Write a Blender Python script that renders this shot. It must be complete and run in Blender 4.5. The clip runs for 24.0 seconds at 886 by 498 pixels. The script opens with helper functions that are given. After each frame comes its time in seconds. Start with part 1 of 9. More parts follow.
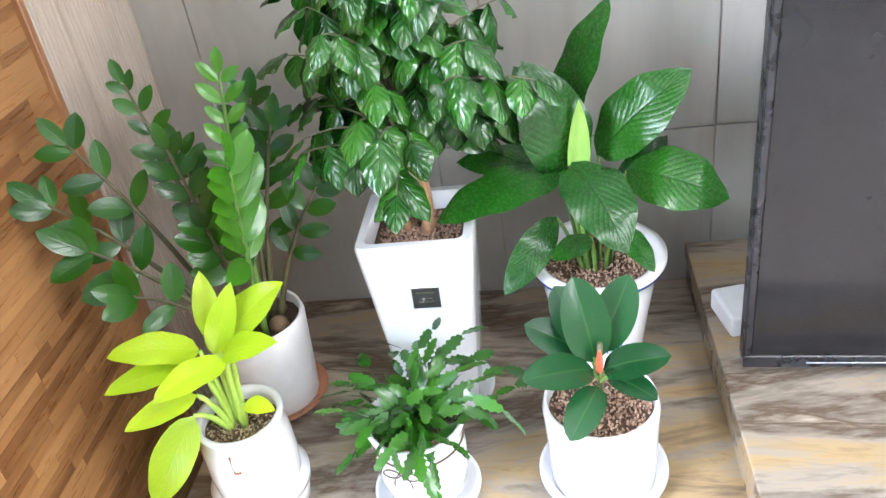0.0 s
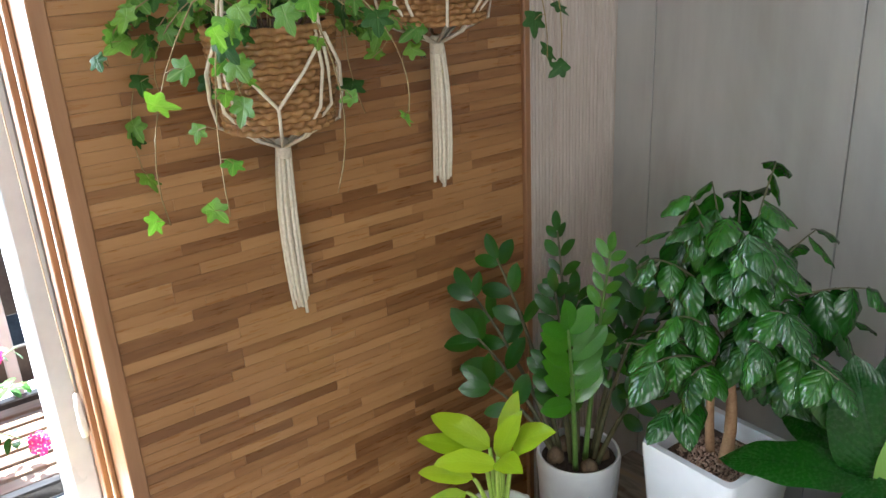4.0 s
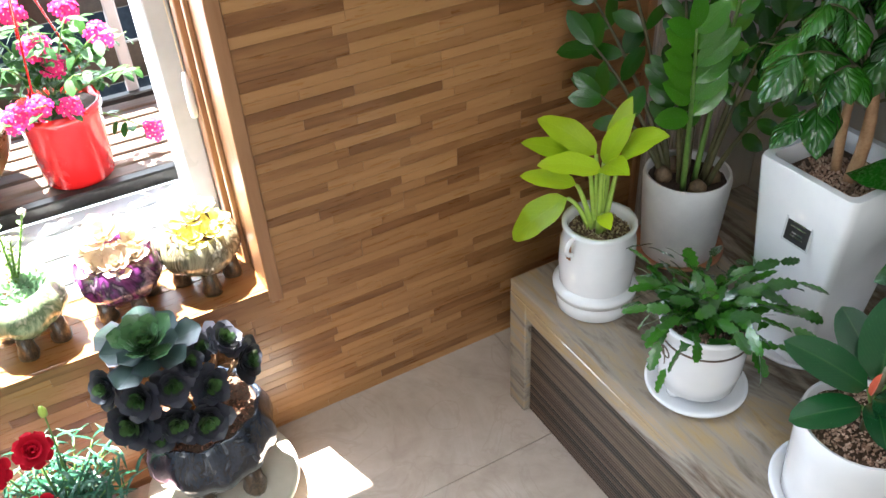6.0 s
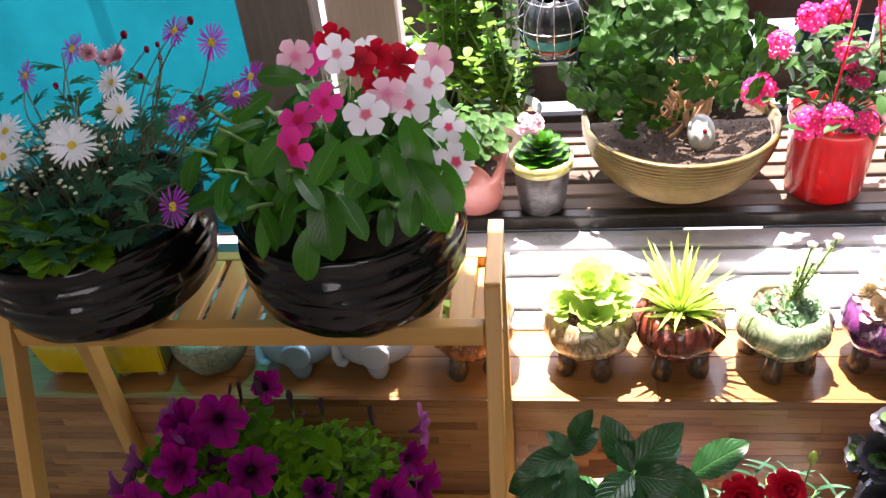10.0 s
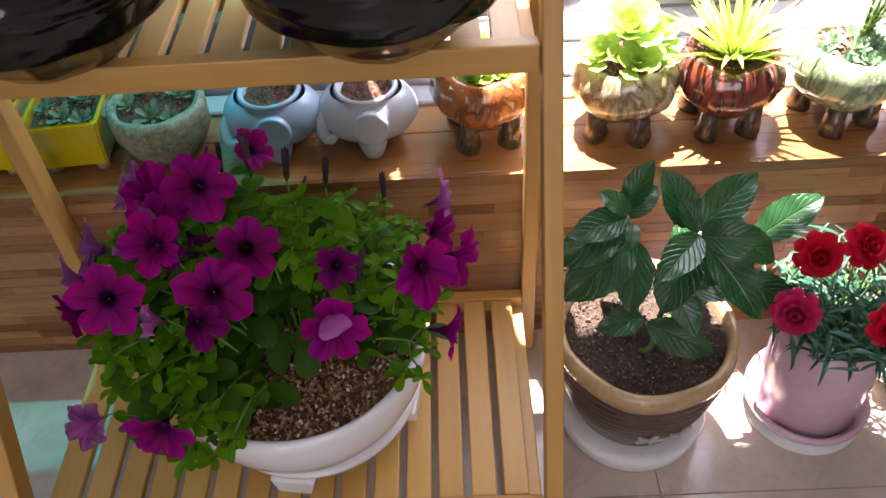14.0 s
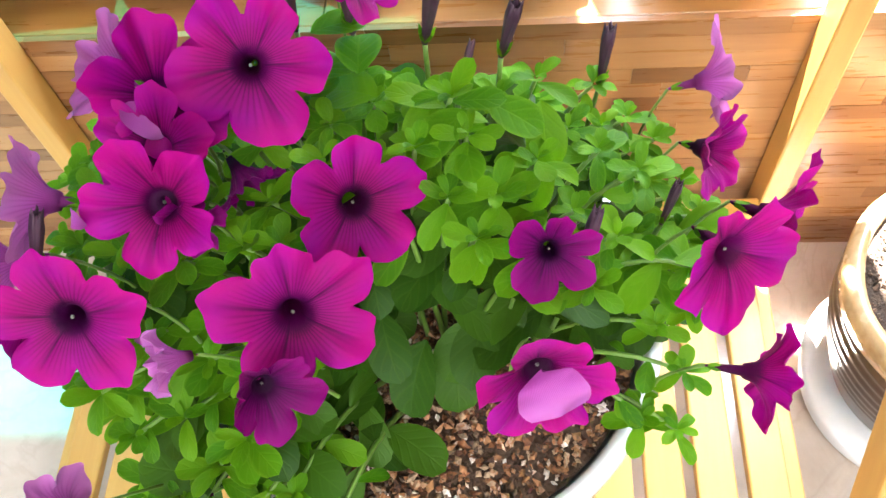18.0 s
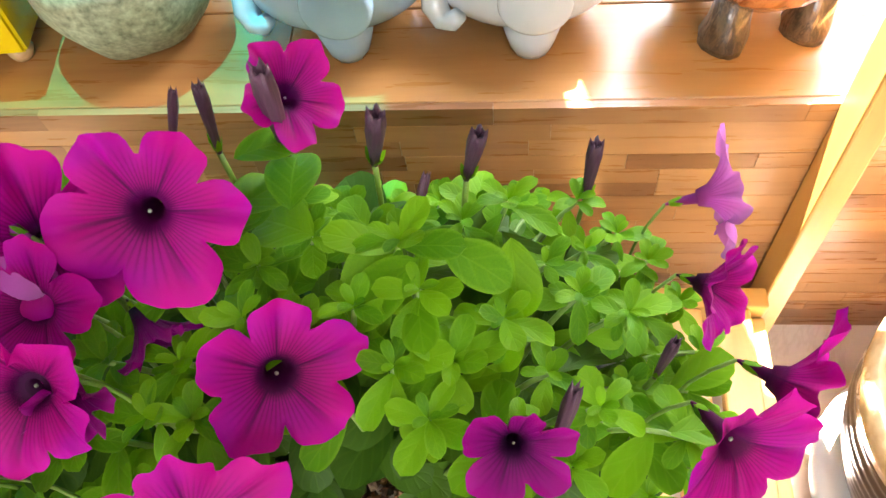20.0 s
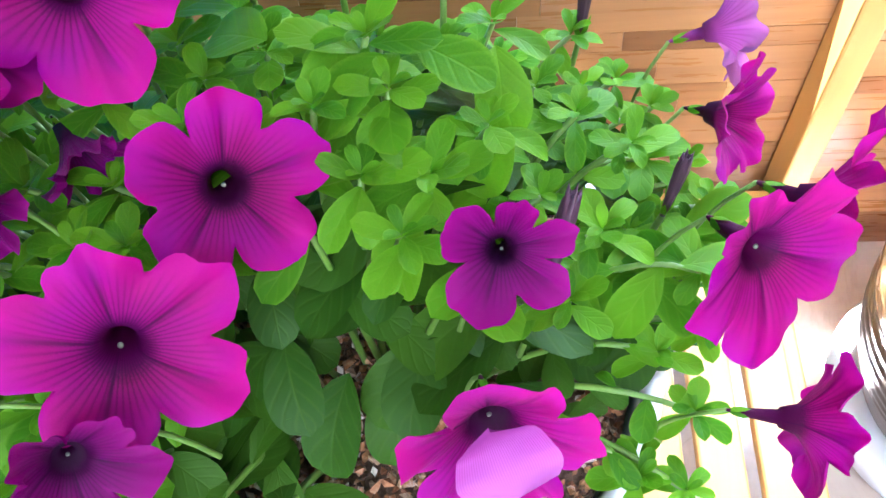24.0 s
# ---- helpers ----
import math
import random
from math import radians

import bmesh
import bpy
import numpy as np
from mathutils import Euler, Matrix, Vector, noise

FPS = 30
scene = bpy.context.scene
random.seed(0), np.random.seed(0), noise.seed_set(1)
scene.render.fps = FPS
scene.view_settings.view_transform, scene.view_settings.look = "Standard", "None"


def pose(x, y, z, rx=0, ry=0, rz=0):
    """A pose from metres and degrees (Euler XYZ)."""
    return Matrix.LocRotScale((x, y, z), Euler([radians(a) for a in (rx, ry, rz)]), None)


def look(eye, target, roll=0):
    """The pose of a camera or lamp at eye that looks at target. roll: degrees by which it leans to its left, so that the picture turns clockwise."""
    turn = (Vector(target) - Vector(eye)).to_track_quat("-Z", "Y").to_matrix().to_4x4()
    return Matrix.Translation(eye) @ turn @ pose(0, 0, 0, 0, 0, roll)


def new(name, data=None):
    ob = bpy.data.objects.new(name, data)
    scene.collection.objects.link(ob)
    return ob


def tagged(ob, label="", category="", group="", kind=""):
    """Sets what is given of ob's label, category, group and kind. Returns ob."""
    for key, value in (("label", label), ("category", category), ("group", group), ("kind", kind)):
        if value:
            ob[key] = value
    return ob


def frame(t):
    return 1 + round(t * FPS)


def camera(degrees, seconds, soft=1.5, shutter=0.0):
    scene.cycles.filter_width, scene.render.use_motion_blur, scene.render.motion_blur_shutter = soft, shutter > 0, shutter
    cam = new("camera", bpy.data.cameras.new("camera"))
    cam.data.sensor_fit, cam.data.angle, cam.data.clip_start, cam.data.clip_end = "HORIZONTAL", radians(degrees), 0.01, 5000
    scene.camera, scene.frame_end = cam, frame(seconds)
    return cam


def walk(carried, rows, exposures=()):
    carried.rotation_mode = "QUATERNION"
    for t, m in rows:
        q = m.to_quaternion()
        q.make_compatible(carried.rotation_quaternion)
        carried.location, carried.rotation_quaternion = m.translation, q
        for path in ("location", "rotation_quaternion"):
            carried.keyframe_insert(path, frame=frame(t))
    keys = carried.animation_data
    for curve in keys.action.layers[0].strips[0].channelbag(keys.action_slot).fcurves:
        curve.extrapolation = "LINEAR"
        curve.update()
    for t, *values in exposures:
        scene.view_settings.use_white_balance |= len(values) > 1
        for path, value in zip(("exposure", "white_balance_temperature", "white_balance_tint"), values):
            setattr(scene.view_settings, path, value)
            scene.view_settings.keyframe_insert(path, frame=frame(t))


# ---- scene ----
cam = camera(56.54, 24.0, soft=1.5)
PATH = [
    (0, (0.813, -0.353, 1.336), (0.601, 0.893, 0.528), -9.1),
    (0.5, (0.851, -0.353, 1.336), (0.407, 0.869, 0.587), -13.4),
    (1, (0.972, -0.321, 1.344), (0.314, 0.826, 0.636), -13.0),
    (1.5, (1.083, -0.369, 1.386), (0.284, 0.710, 0.718), -11.5),
    (2, (1.175, -0.351, 1.486), (0.213, 0.677, 0.970), -9.8),
    (2.5, (1.229, -0.277, 1.525), (0.195, 0.731, 1.119), -6.2),
    (4.5, (1.249, -0.261, 1.454), (0.107, 0.484, 0.828), -3.6),
    (5, (1.262, -0.247, 1.412), (0.170, 0.446, 0.652), -4.4),
    (5.5, (1.277, -0.242, 1.374), (0.232, 0.426, 0.530), -4.7),
    (6, (1.242, -0.282, 1.360), (0.176, 0.265, 0.457), -3.5),
    (6.5, (1.185, -0.332, 1.331), (0.100, 0.000, 0.349), -4.0),
    (7, (1.114, -0.339, 1.313), (0.028, -0.206, 0.287), -5.1),
    (7.5, (1.071, -0.347, 1.291), (0.004, -0.378, 0.237), -5.7),
    (8, (1.046, -0.415, 1.293), (-0.018, -0.536, 0.243), -8.9),
    (8.5, (1.046, -0.555, 1.320), (-0.029, -0.746, 0.292), -10.4),
    (9, (1.033, -0.663, 1.361), (-0.088, -0.848, 0.381), -9.7),
    (9.5, (0.971, -0.745, 1.418), (-0.219, -0.933, 0.524), -6.3),
    (11.5, (0.951, -1.009, 1.360), (-0.190, -1.112, 0.391), -4.5),
    (12, (0.966, -1.022, 1.311), (-0.127, -1.106, 0.287), -4.8),
    (12.5, (0.981, -1.029, 1.266), (-0.042, -1.099, 0.172), -4.9),
    (13, (0.982, -1.024, 1.257), (-0.041, -1.079, 0.161), -4.4),
    (13.5, (0.962, -1.014, 1.231), (-0.075, -1.058, 0.148), -4.3),
    (14, (0.893, -0.997, 1.153), (-0.141, -1.032, 0.067), -4.1),
    (14.5, (0.753, -1.029, 1.030), (-0.223, -1.126, -0.105), -6.7),
    (15, (0.652, -1.126, 0.937), (-0.263, -1.255, -0.244), -7.7),
    (15.5, (0.573, -1.157, 0.874), (-0.262, -1.289, -0.366), -8.2),
    (16, (0.524, -1.162, 0.852), (-0.224, -1.298, -0.441), -9.4),
    (16.5, (0.509, -1.157, 0.854), (-0.217, -1.295, -0.452), -10.0),
    (17, (0.507, -1.150, 0.859), (-0.231, -1.280, -0.441), -9.5),
    (17.5, (0.499, -1.152, 0.862), (-0.239, -1.281, -0.437), -9.4),
    (19.5, (0.494, -1.135, 0.872), (-0.260, -1.271, -0.418), -8.8),
    (20, (0.393, -1.132, 0.833), (-0.362, -1.266, -0.456), -8.7),
    (20.5, (0.327, -1.133, 0.785), (-0.409, -1.274, -0.515), -9.5),
    (21, (0.302, -1.136, 0.751), (-0.386, -1.273, -0.574), -9.7),
    (21.5, (0.292, -1.132, 0.733), (-0.364, -1.269, -0.609), -10.0),
    (22, (0.292, -1.133, 0.725), (-0.367, -1.261, -0.616), -9.4),
    (22.5, (0.327, -1.135, 0.728), (-0.369, -1.259, -0.594), -8.8),
    (23, (0.373, -1.141, 0.742), (-0.332, -1.267, -0.576), -9.3),
    (23.5, (0.402, -1.136, 0.753), (-0.337, -1.260, -0.547), -9.2),
    (24, (0.434, -1.130, 0.750), (-0.317, -1.254, -0.542), -9.3),
]
EXPOSURES = ((0.0, 5.46, 5850, 12), (1.0, 5.06, 5850, 12), (2.0, 4.44, 6050, 12), (2.5, 4.16, 6050, 13), (4.5, 4.06, 5750, 8), (5.0, 4.06, 5750, 8), (6.0, 4.03, 5900, 8), (7.0, 3.29, 6500, 25), (8.0, 3.14, 6500, 25), (9.0, 2.79, 6500, 25), (11.5, 3.08, 6300, 25), (12.0, 3.2, 6200, 25), (14.0, 3.2, 6250, 25), (14.5, 3.61, 6500, 20), (15.0, 4.41, 6050, 16), (15.5, 5.33, 5850, 10), (17.0, 5.48, 5900, 10), (20.0, 5.51, 6700, 16), (21.0, 5.66, 6950, 16), (23.0, 5.66, 6500, 16), (24.0, 5.74, 5150, 16))
walk(cam, [(t, look(eye, target, roll)) for t, eye, target, roll in PATH], EXPOSURES)

# ---- daylight and fill ----
SUN_AZ, SUN_EL = 16.0, 73.0
world = bpy.data.worlds.new("world")
scene.world = world
world.use_nodes = True
sky = world.node_tree.nodes.new("ShaderNodeTexSky")
sky.sky_type, sky.sun_disc = "NISHITA", False
sky.sun_elevation, sky.sun_rotation = radians(SUN_EL), radians(-90.0 - SUN_AZ)
world.node_tree.links.new(sky.outputs[0], world.node_tree.nodes["Background"].inputs[0])
world.node_tree.nodes["Background"].inputs[1].default_value = 0.05
sun = new("sun", bpy.data.lights.new("sun", "SUN"))
sun.data.energy, sun.data.angle, sun.data.color = 5.0, radians(0.53), (1.0, 0.92, 0.80)
sun.matrix_basis = look((-math.cos(radians(SUN_EL)) * math.cos(radians(SUN_AZ)), -math.cos(radians(SUN_EL)) * math.sin(radians(SUN_AZ)), math.sin(radians(SUN_EL))), (0, 0, 0))
# daylight of the open window; the room and ceiling lamps are added fill
def area(name, m, w, h, watts, col):
    lamp = new(name, bpy.data.lights.new(name, "AREA"))
    lamp.data.shape, lamp.data.size, lamp.data.size_y, lamp.data.energy, lamp.data.color = "RECTANGLE", w, h, watts, col
    lamp.matrix_basis = m
    return lamp


area("window_daylight", look((-0.47, -0.5, 1.3), (1.0, -0.5, 1.1)), 0.9, 1.6, 3.3, (0.95, 0.97, 1.0))
area("room_daylight", look((3.4, -1.4, 1.5), (0.5, -0.4, 0.8)), 1.3, 1.5, 2.7, (1.0, 0.97, 0.93))
area("ceiling_light", look((1.7, -0.7, 2.47), (1.7, -0.7, 0)), 0.5, 0.5, 0.75, (1.0, 0.96, 0.9))


# ---- materials ----
def mat_base(name):
    m = bpy.data.materials.new(name)
    m.use_nodes = True
    nt = m.node_tree
    nt.nodes.clear()
    out = nt.nodes.new("ShaderNodeOutputMaterial")
    bsdf = nt.nodes.new("ShaderNodeBsdfPrincipled")
    nt.links.new(bsdf.outputs[0], out.inputs[0])
    return m, nt, bsdf, out


def node(nt, kind, ins=None, **props):
    n = nt.nodes.new(kind)
    for k, v in props.items():
        setattr(n, k, v)
    for k, v in (ins or {}).items():
        if isinstance(v, bpy.types.NodeSocket):
            nt.links.new(v, n.inputs[k])
        else:
            n.inputs[k].default_value = v
    return n


def rgba(c):
    return (c[0], c[1], c[2], 1.0)


def ramp(nt, fac, stops):
    n = nt.nodes.new("ShaderNodeValToRGB")
    e = n.color_ramp.elements
    while len(e) < len(stops):
        e.new(0.5)
    for el, (p, c) in zip(e, stops):
        el.position, el.color = p, rgba(c)
    nt.links.new(fac, n.inputs[0])
    return n.outputs[0]


def math_(nt, op, a, b=0.0, c=0.0):
    return node(nt, "ShaderNodeMath", {0: a, 1: b, 2: c}, operation=op).outputs[0]


def mix_col(nt, fac, a, b, mode="MIX"):
    n = nt.nodes.new("ShaderNodeMix")
    n.data_type, n.blend_type = "RGBA", mode
    for k, v in ((0, fac), (6, a), (7, b)):
        if isinstance(v, bpy.types.NodeSocket):
            nt.links.new(v, n.inputs[k])
        else:
            n.inputs[k].default_value = v if k == 0 else rgba(v)
    return n.outputs[2]


def coords(nt, which="Object", scale=(1, 1, 1), shift=None):
    if which == "Position":
        src = nt.nodes.new("ShaderNodeNewGeometry").outputs["Position"]
    else:
        src = nt.nodes.new("ShaderNodeTexCoord").outputs[which]
    mp = node(nt, "ShaderNodeMapping", {"Vector": src, "Scale": scale})
    if shift is not None:
        nt.links.new(shift, mp.inputs["Location"])
    return mp.outputs[0]


def noise_(nt, vec, scale, detail=4.0, rough=0.55, dist=0.0):
    return node(nt, "ShaderNodeTexNoise", {"Vector": vec, "Scale": scale, "Detail": detail, "Roughness": rough, "Distortion": dist}).outputs["Fac"]


def bump(nt, bsdf, height, strength=0.3, dist=0.002):
    b = node(nt, "ShaderNodeBump", {"Height": height, "Strength": strength, "Distance": dist})
    nt.links.new(b.outputs[0], bsdf.inputs["Normal"])


def speckle_mat(name, a, b, rough=0.5, scale=30.0, amount=1.0, bump_s=0.15, coat=0.0, metal=0.0, spec=None, which="Object", fine=4.0, bdist=0.001):
    """Plain surface with variation at two scales."""
    m, nt, bsdf, _ = mat_base(name)
    v = coords(nt, which)
    n1, n2 = noise_(nt, v, scale), noise_(nt, v, scale * fine, 3)
    f = math_(nt, "MULTIPLY", math_(nt, "ADD", n1, math_(nt, "MULTIPLY", n2, 0.5)), 0.67 * amount)
    nt.links.new(ramp(nt, f, [(0.3, a), (0.7, b)]), bsdf.inputs["Base Color"])
    bsdf.inputs["Roughness"].default_value = rough
    nt.links.new(math_(nt, "MULTIPLY_ADD", n1, 0.2, rough - 0.1), bsdf.inputs["Roughness"])
    bsdf.inputs["Metallic"].default_value = metal
    bsdf.inputs["Coat Weight"].default_value = coat
    bsdf.inputs["Coat Roughness"].default_value = 0.05
    if bump_s:
        bump(nt, bsdf, n2, bump_s, bdist)
    return m


def wood_mat(name, cols, axis=0, rough=0.45, grain=1.0, per="obj", which="Object", coat=0.0, spread=0.8):
    """Wood with grain along one axis; the tone differs from piece to piece."""
    m, nt, bsdf, _ = mat_base(name)
    if per == "obj":
        rnd = nt.nodes.new("ShaderNodeObjectInfo").outputs["Random"]
    else:
        rnd = nt.nodes.new("ShaderNodeNewGeometry").outputs["Random Per Island"]
    sc = [38.0 * grain] * 3
    sc[axis] = 3.2 * grain
    off = node(nt, "ShaderNodeCombineXYZ", {0: math_(nt, "MULTIPLY", rnd, 7.3), 1: math_(nt, "MULTIPLY", rnd, 13.1), 2: math_(nt, "MULTIPLY", rnd, 5.7)}).outputs[0]
    v = coords(nt, which, sc, off)
    g = noise_(nt, v, 1.0, 5, 0.6, 0.6)
    fine = noise_(nt, v, 4.0, 3, 0.6)
    t = math_(nt, "ADD", math_(nt, "MULTIPLY", rnd, spread), math_(nt, "MULTIPLY", math_(nt, "SUBTRACT", g, 0.5), 0.75))
    t = math_(nt, "ADD", t, math_(nt, "MULTIPLY", math_(nt, "SUBTRACT", fine, 0.5), 0.22))
    k = len(cols) - 1
    nt.links.new(ramp(nt, t, [(i / k, c) for i, c in enumerate(cols)]), bsdf.inputs["Base Color"])
    nt.links.new(math_(nt, "MULTIPLY_ADD", fine, 0.25, rough - 0.12), bsdf.inputs["Roughness"])
    bsdf.inputs["Coat Weight"].default_value = coat
    bsdf.inputs["Coat Roughness"].default_value = 0.15
    bump(nt, bsdf, fine, 0.12, 0.0006)
    return m


def stone_mat(name, cols, rough=0.12, scale=2.0, stretch=(1, 1, 1), vein=(0.12, 0.1, 0.09), coat=0.0, vein_w=0.3):
    """Polished banded stone with veins."""
    m, nt, bsdf, _ = mat_base(name)
    v = coords(nt, "Position", stretch)
    n = noise_(nt, v, scale, 8, 0.62, 1.4)
    n2 = noise_(nt, v, scale * 7, 6, 0.6, 0.8)
    f = math_(nt, "ADD", math_(nt, "MULTIPLY", n, 0.75), math_(nt, "MULTIPLY", n2, 0.25))
    k = len(cols) - 1
    c = ramp(nt, f, [(0.28 + 0.44 * i / k, col) for i, col in enumerate(cols)])
    w = node(nt, "ShaderNodeTexNoise", {"Vector": v, "Scale": scale * 1.7, "Detail": 6.0, "Distortion": 2.2}).outputs["Fac"]
    line = math_(nt, "SUBTRACT", 1.0, math_(nt, "MINIMUM", math_(nt, "MULTIPLY", math_(nt, "ABSOLUTE", math_(nt, "SUBTRACT", w, 0.5)), 38.0), 1.0))
    c = mix_col(nt, math_(nt, "MULTIPLY", line, vein_w), c, vein)
    nt.links.new(c, bsdf.inputs["Base Color"])
    nt.links.new(math_(nt, "MULTIPLY_ADD", n2, 0.15, rough), bsdf.inputs["Roughness"])
    bump(nt, bsdf, n2, 0.04, 0.001)
    return m


def leaf_mat(name, dark, light, vein, rough=0.32, veins=9.0, vein_w=0.5, trans=0.25, bump_s=0.5, edge=None, blotch=None, coat=0.0, spec=0.5, line_w=9.0):
    """Leaf with midrib and side veins from its own u, v; every leaf differs a little."""
    m, nt, bsdf, out = mat_base(name)
    uv = nt.nodes.new("ShaderNodeUVMap").outputs[0]
    sep = node(nt, "ShaderNodeSeparateXYZ", {0: uv})
    u = math_(nt, "ABSOLUTE", math_(nt, "SUBTRACT", sep.outputs[0], 0.5))
    rnd = nt.nodes.new("ShaderNodeObjectInfo").outputs["Random"]
    isl = nt.nodes.new("ShaderNodeNewGeometry").outputs["Random Per Island"]
    r = math_(nt, "FRACT", math_(nt, "ADD", rnd, isl))
    v = coords(nt, "Object")
    n = noise_(nt, v, 40.0, 4)
    n2 = noise_(nt, v, 260.0, 3)
    f = math_(nt, "ADD", math_(nt, "MULTIPLY", r, 0.58), math_(nt, "MULTIPLY_ADD", n, 0.34, 0.08))
    c = ramp(nt, f, [(0.15, dark), (0.95, light)])
    ph = math_(nt, "SUBTRACT", math_(nt, "MULTIPLY", sep.outputs[1], veins), math_(nt, "MULTIPLY", u, veins * 0.75))
    saw = math_(nt, "ABSOLUTE", math_(nt, "SUBTRACT", math_(nt, "FRACT", ph), 0.5))
    side = math_(nt, "SUBTRACT", 1.0, math_(nt, "MINIMUM", math_(nt, "MULTIPLY", saw, line_w), 1.0))
    mid = math_(nt, "SUBTRACT", 1.0, math_(nt, "MINIMUM", math_(nt, "MULTIPLY", u, 26.0), 1.0))
    lines = math_(nt, "MAXIMUM", math_(nt, "MULTIPLY", side, 0.55), mid)
    c = mix_col(nt, math_(nt, "MULTIPLY", lines, vein_w), c, vein)
    if edge:
        e = math_(nt, "MULTIPLY", math_(nt, "MAXIMUM", math_(nt, "SUBTRACT", u, 0.38), 0.0), 7.0)
        c = mix_col(nt, math_(nt, "MINIMUM", math_(nt, "MULTIPLY", e, n), 1.0), c, edge)
    if blotch:
        e = math_(nt, "MULTIPLY", math_(nt, "GREATER_THAN", noise_(nt, v, 55.0, 2), 0.6), math_(nt, "GREATER_THAN", r, 0.5))
        c = mix_col(nt, math_(nt, "MULTIPLY", e, 0.7), c, blotch)
    nt.links.new(c, bsdf.inputs["Base Color"])
    nt.links.new(math_(nt, "MULTIPLY_ADD", n, 0.25, rough - 0.1), bsdf.inputs["Roughness"])
    bsdf.inputs["Coat Weight"].default_value = coat
    bsdf.inputs["Coat Roughness"].default_value = 0.12
    bsdf.inputs["Specular IOR Level"].default_value = spec
    h = math_(nt, "ADD", math_(nt, "MULTIPLY", lines, -1.0), math_(nt, "MULTIPLY", n2, 0.05))
    bump(nt, bsdf, h, bump_s, 0.0015)
    if trans:
        tr = node(nt, "ShaderNodeBsdfTranslucent", {"Color": mix_col(nt, 1.0, c, (1.6, 1.7, 0.7), "MULTIPLY")})
        mx = node(nt, "ShaderNodeMixShader", {0: trans, 1: bsdf.outputs[0], 2: tr.outputs[0]})
        nt.links.new(mx.outputs[0], out.inputs[0])
    return m


def petal_mat(name, throat, mid, rim, vein=None, rough=0.55, p0=0.12, p1=0.42, trans=0.3, vein_n=40.0, ribs=0, reach=0.9, drift=None):
    """Petal coloured from its base (v = 0) to its rim (v = 1), with fine veins along v."""
    m, nt, bsdf, out = mat_base(name)
    sep = node(nt, "ShaderNodeSeparateXYZ", {0: nt.nodes.new("ShaderNodeUVMap").outputs[0]})
    v = coords(nt, "Object")
    n = noise_(nt, v, 90.0, 3)
    rnd = nt.nodes.new("ShaderNodeObjectInfo").outputs["Random"]
    vv = math_(nt, "ADD", sep.outputs[1], math_(nt, "MULTIPLY", math_(nt, "SUBTRACT", n, 0.5), 0.22))
    c = ramp(nt, vv, [(p0, throat), (p1, mid), (0.95, rim)])
    c = mix_col(nt, math_(nt, "MULTIPLY", rnd, 0.25), c, mid)
    if drift:
        d = noise_(nt, coords(nt, "Object", shift=node(nt, "ShaderNodeCombineXYZ", {0: math_(nt, "MULTIPLY", rnd, 9.0)}).outputs[0]), 1.1, 2)
        d = math_(nt, "MULTIPLY", math_(nt, "MAXIMUM", math_(nt, "SUBTRACT", d, 0.42), 0.0), math_(nt, "MULTIPLY", sep.outputs[1], 3.2))
        c = mix_col(nt, math_(nt, "MINIMUM", d, 0.6), c, drift)
    if vein:
        s = math_(nt, "ABSOLUTE", math_(nt, "SUBTRACT", math_(nt, "FRACT", math_(nt, "MULTIPLY_ADD", n, 0.5, math_(nt, "MULTIPLY", sep.outputs[0], vein_n))), 0.5))
        ln = math_(nt, "SUBTRACT", 1.0, math_(nt, "MINIMUM", math_(nt, "MULTIPLY", s, 3.4), 1.0))
        fade = math_(nt, "MAXIMUM", math_(nt, "SUBTRACT", reach, sep.outputs[1]), 0.0)
        c = mix_col(nt, math_(nt, "MULTIPLY", ln, math_(nt, "MINIMUM", math_(nt, "MULTIPLY", fade, 1.25), 1.0)), c, vein)
        if ribs:
            s = math_(nt, "ABSOLUTE", math_(nt, "SUBTRACT", math_(nt, "FRACT", math_(nt, "MULTIPLY", sep.outputs[0], ribs)), 0.5))
            ln = math_(nt, "SUBTRACT", 1.0, math_(nt, "MINIMUM", math_(nt, "MULTIPLY", s, 16.0), 1.0))
            c = mix_col(nt, math_(nt, "MULTIPLY", ln, math_(nt, "MINIMUM", math_(nt, "MULTIPLY", fade, 1.9), 0.9)), c, vein)
    nt.links.new(c, bsdf.inputs["Base Color"])
    bsdf.inputs["Roughness"].default_value = rough
    bsdf.inputs["Specular IOR Level"].default_value = 0.12
    bump(nt, bsdf, n, 0.3, 0.001)
    tr = node(nt, "ShaderNodeBsdfTranslucent", {"Color": c})
    mx = node(nt, "ShaderNodeMixShader", {0: trans, 1: bsdf.outputs[0], 2: tr.outputs[0]})
    nt.links.new(mx.outputs[0], out.inputs[0])
    return m


def drip_mat(name, cols, rough=0.12, scale=16.0, stretch=(1, 1, 0.45), dist=2.5):
    """Glaze of running streaks in several colours."""
    m, nt, bsdf, _ = mat_base(name)
    v = coords(nt, "Object", stretch)
    n = noise_(nt, v, scale, 5, 0.6, dist)
    k = len(cols) - 1
    nt.links.new(ramp(nt, n, [(0.3 + 0.4 * i / k, c) for i, c in enumerate(cols)]), bsdf.inputs["Base Color"])
    bsdf.inputs["Roughness"].default_value = rough
    bsdf.inputs["Coat Weight"].default_value = 0.5
    bump(nt, bsdf, noise_(nt, v, scale * 1.5, 4, 0.5, 1.0), 0.5, 0.004)
    return m


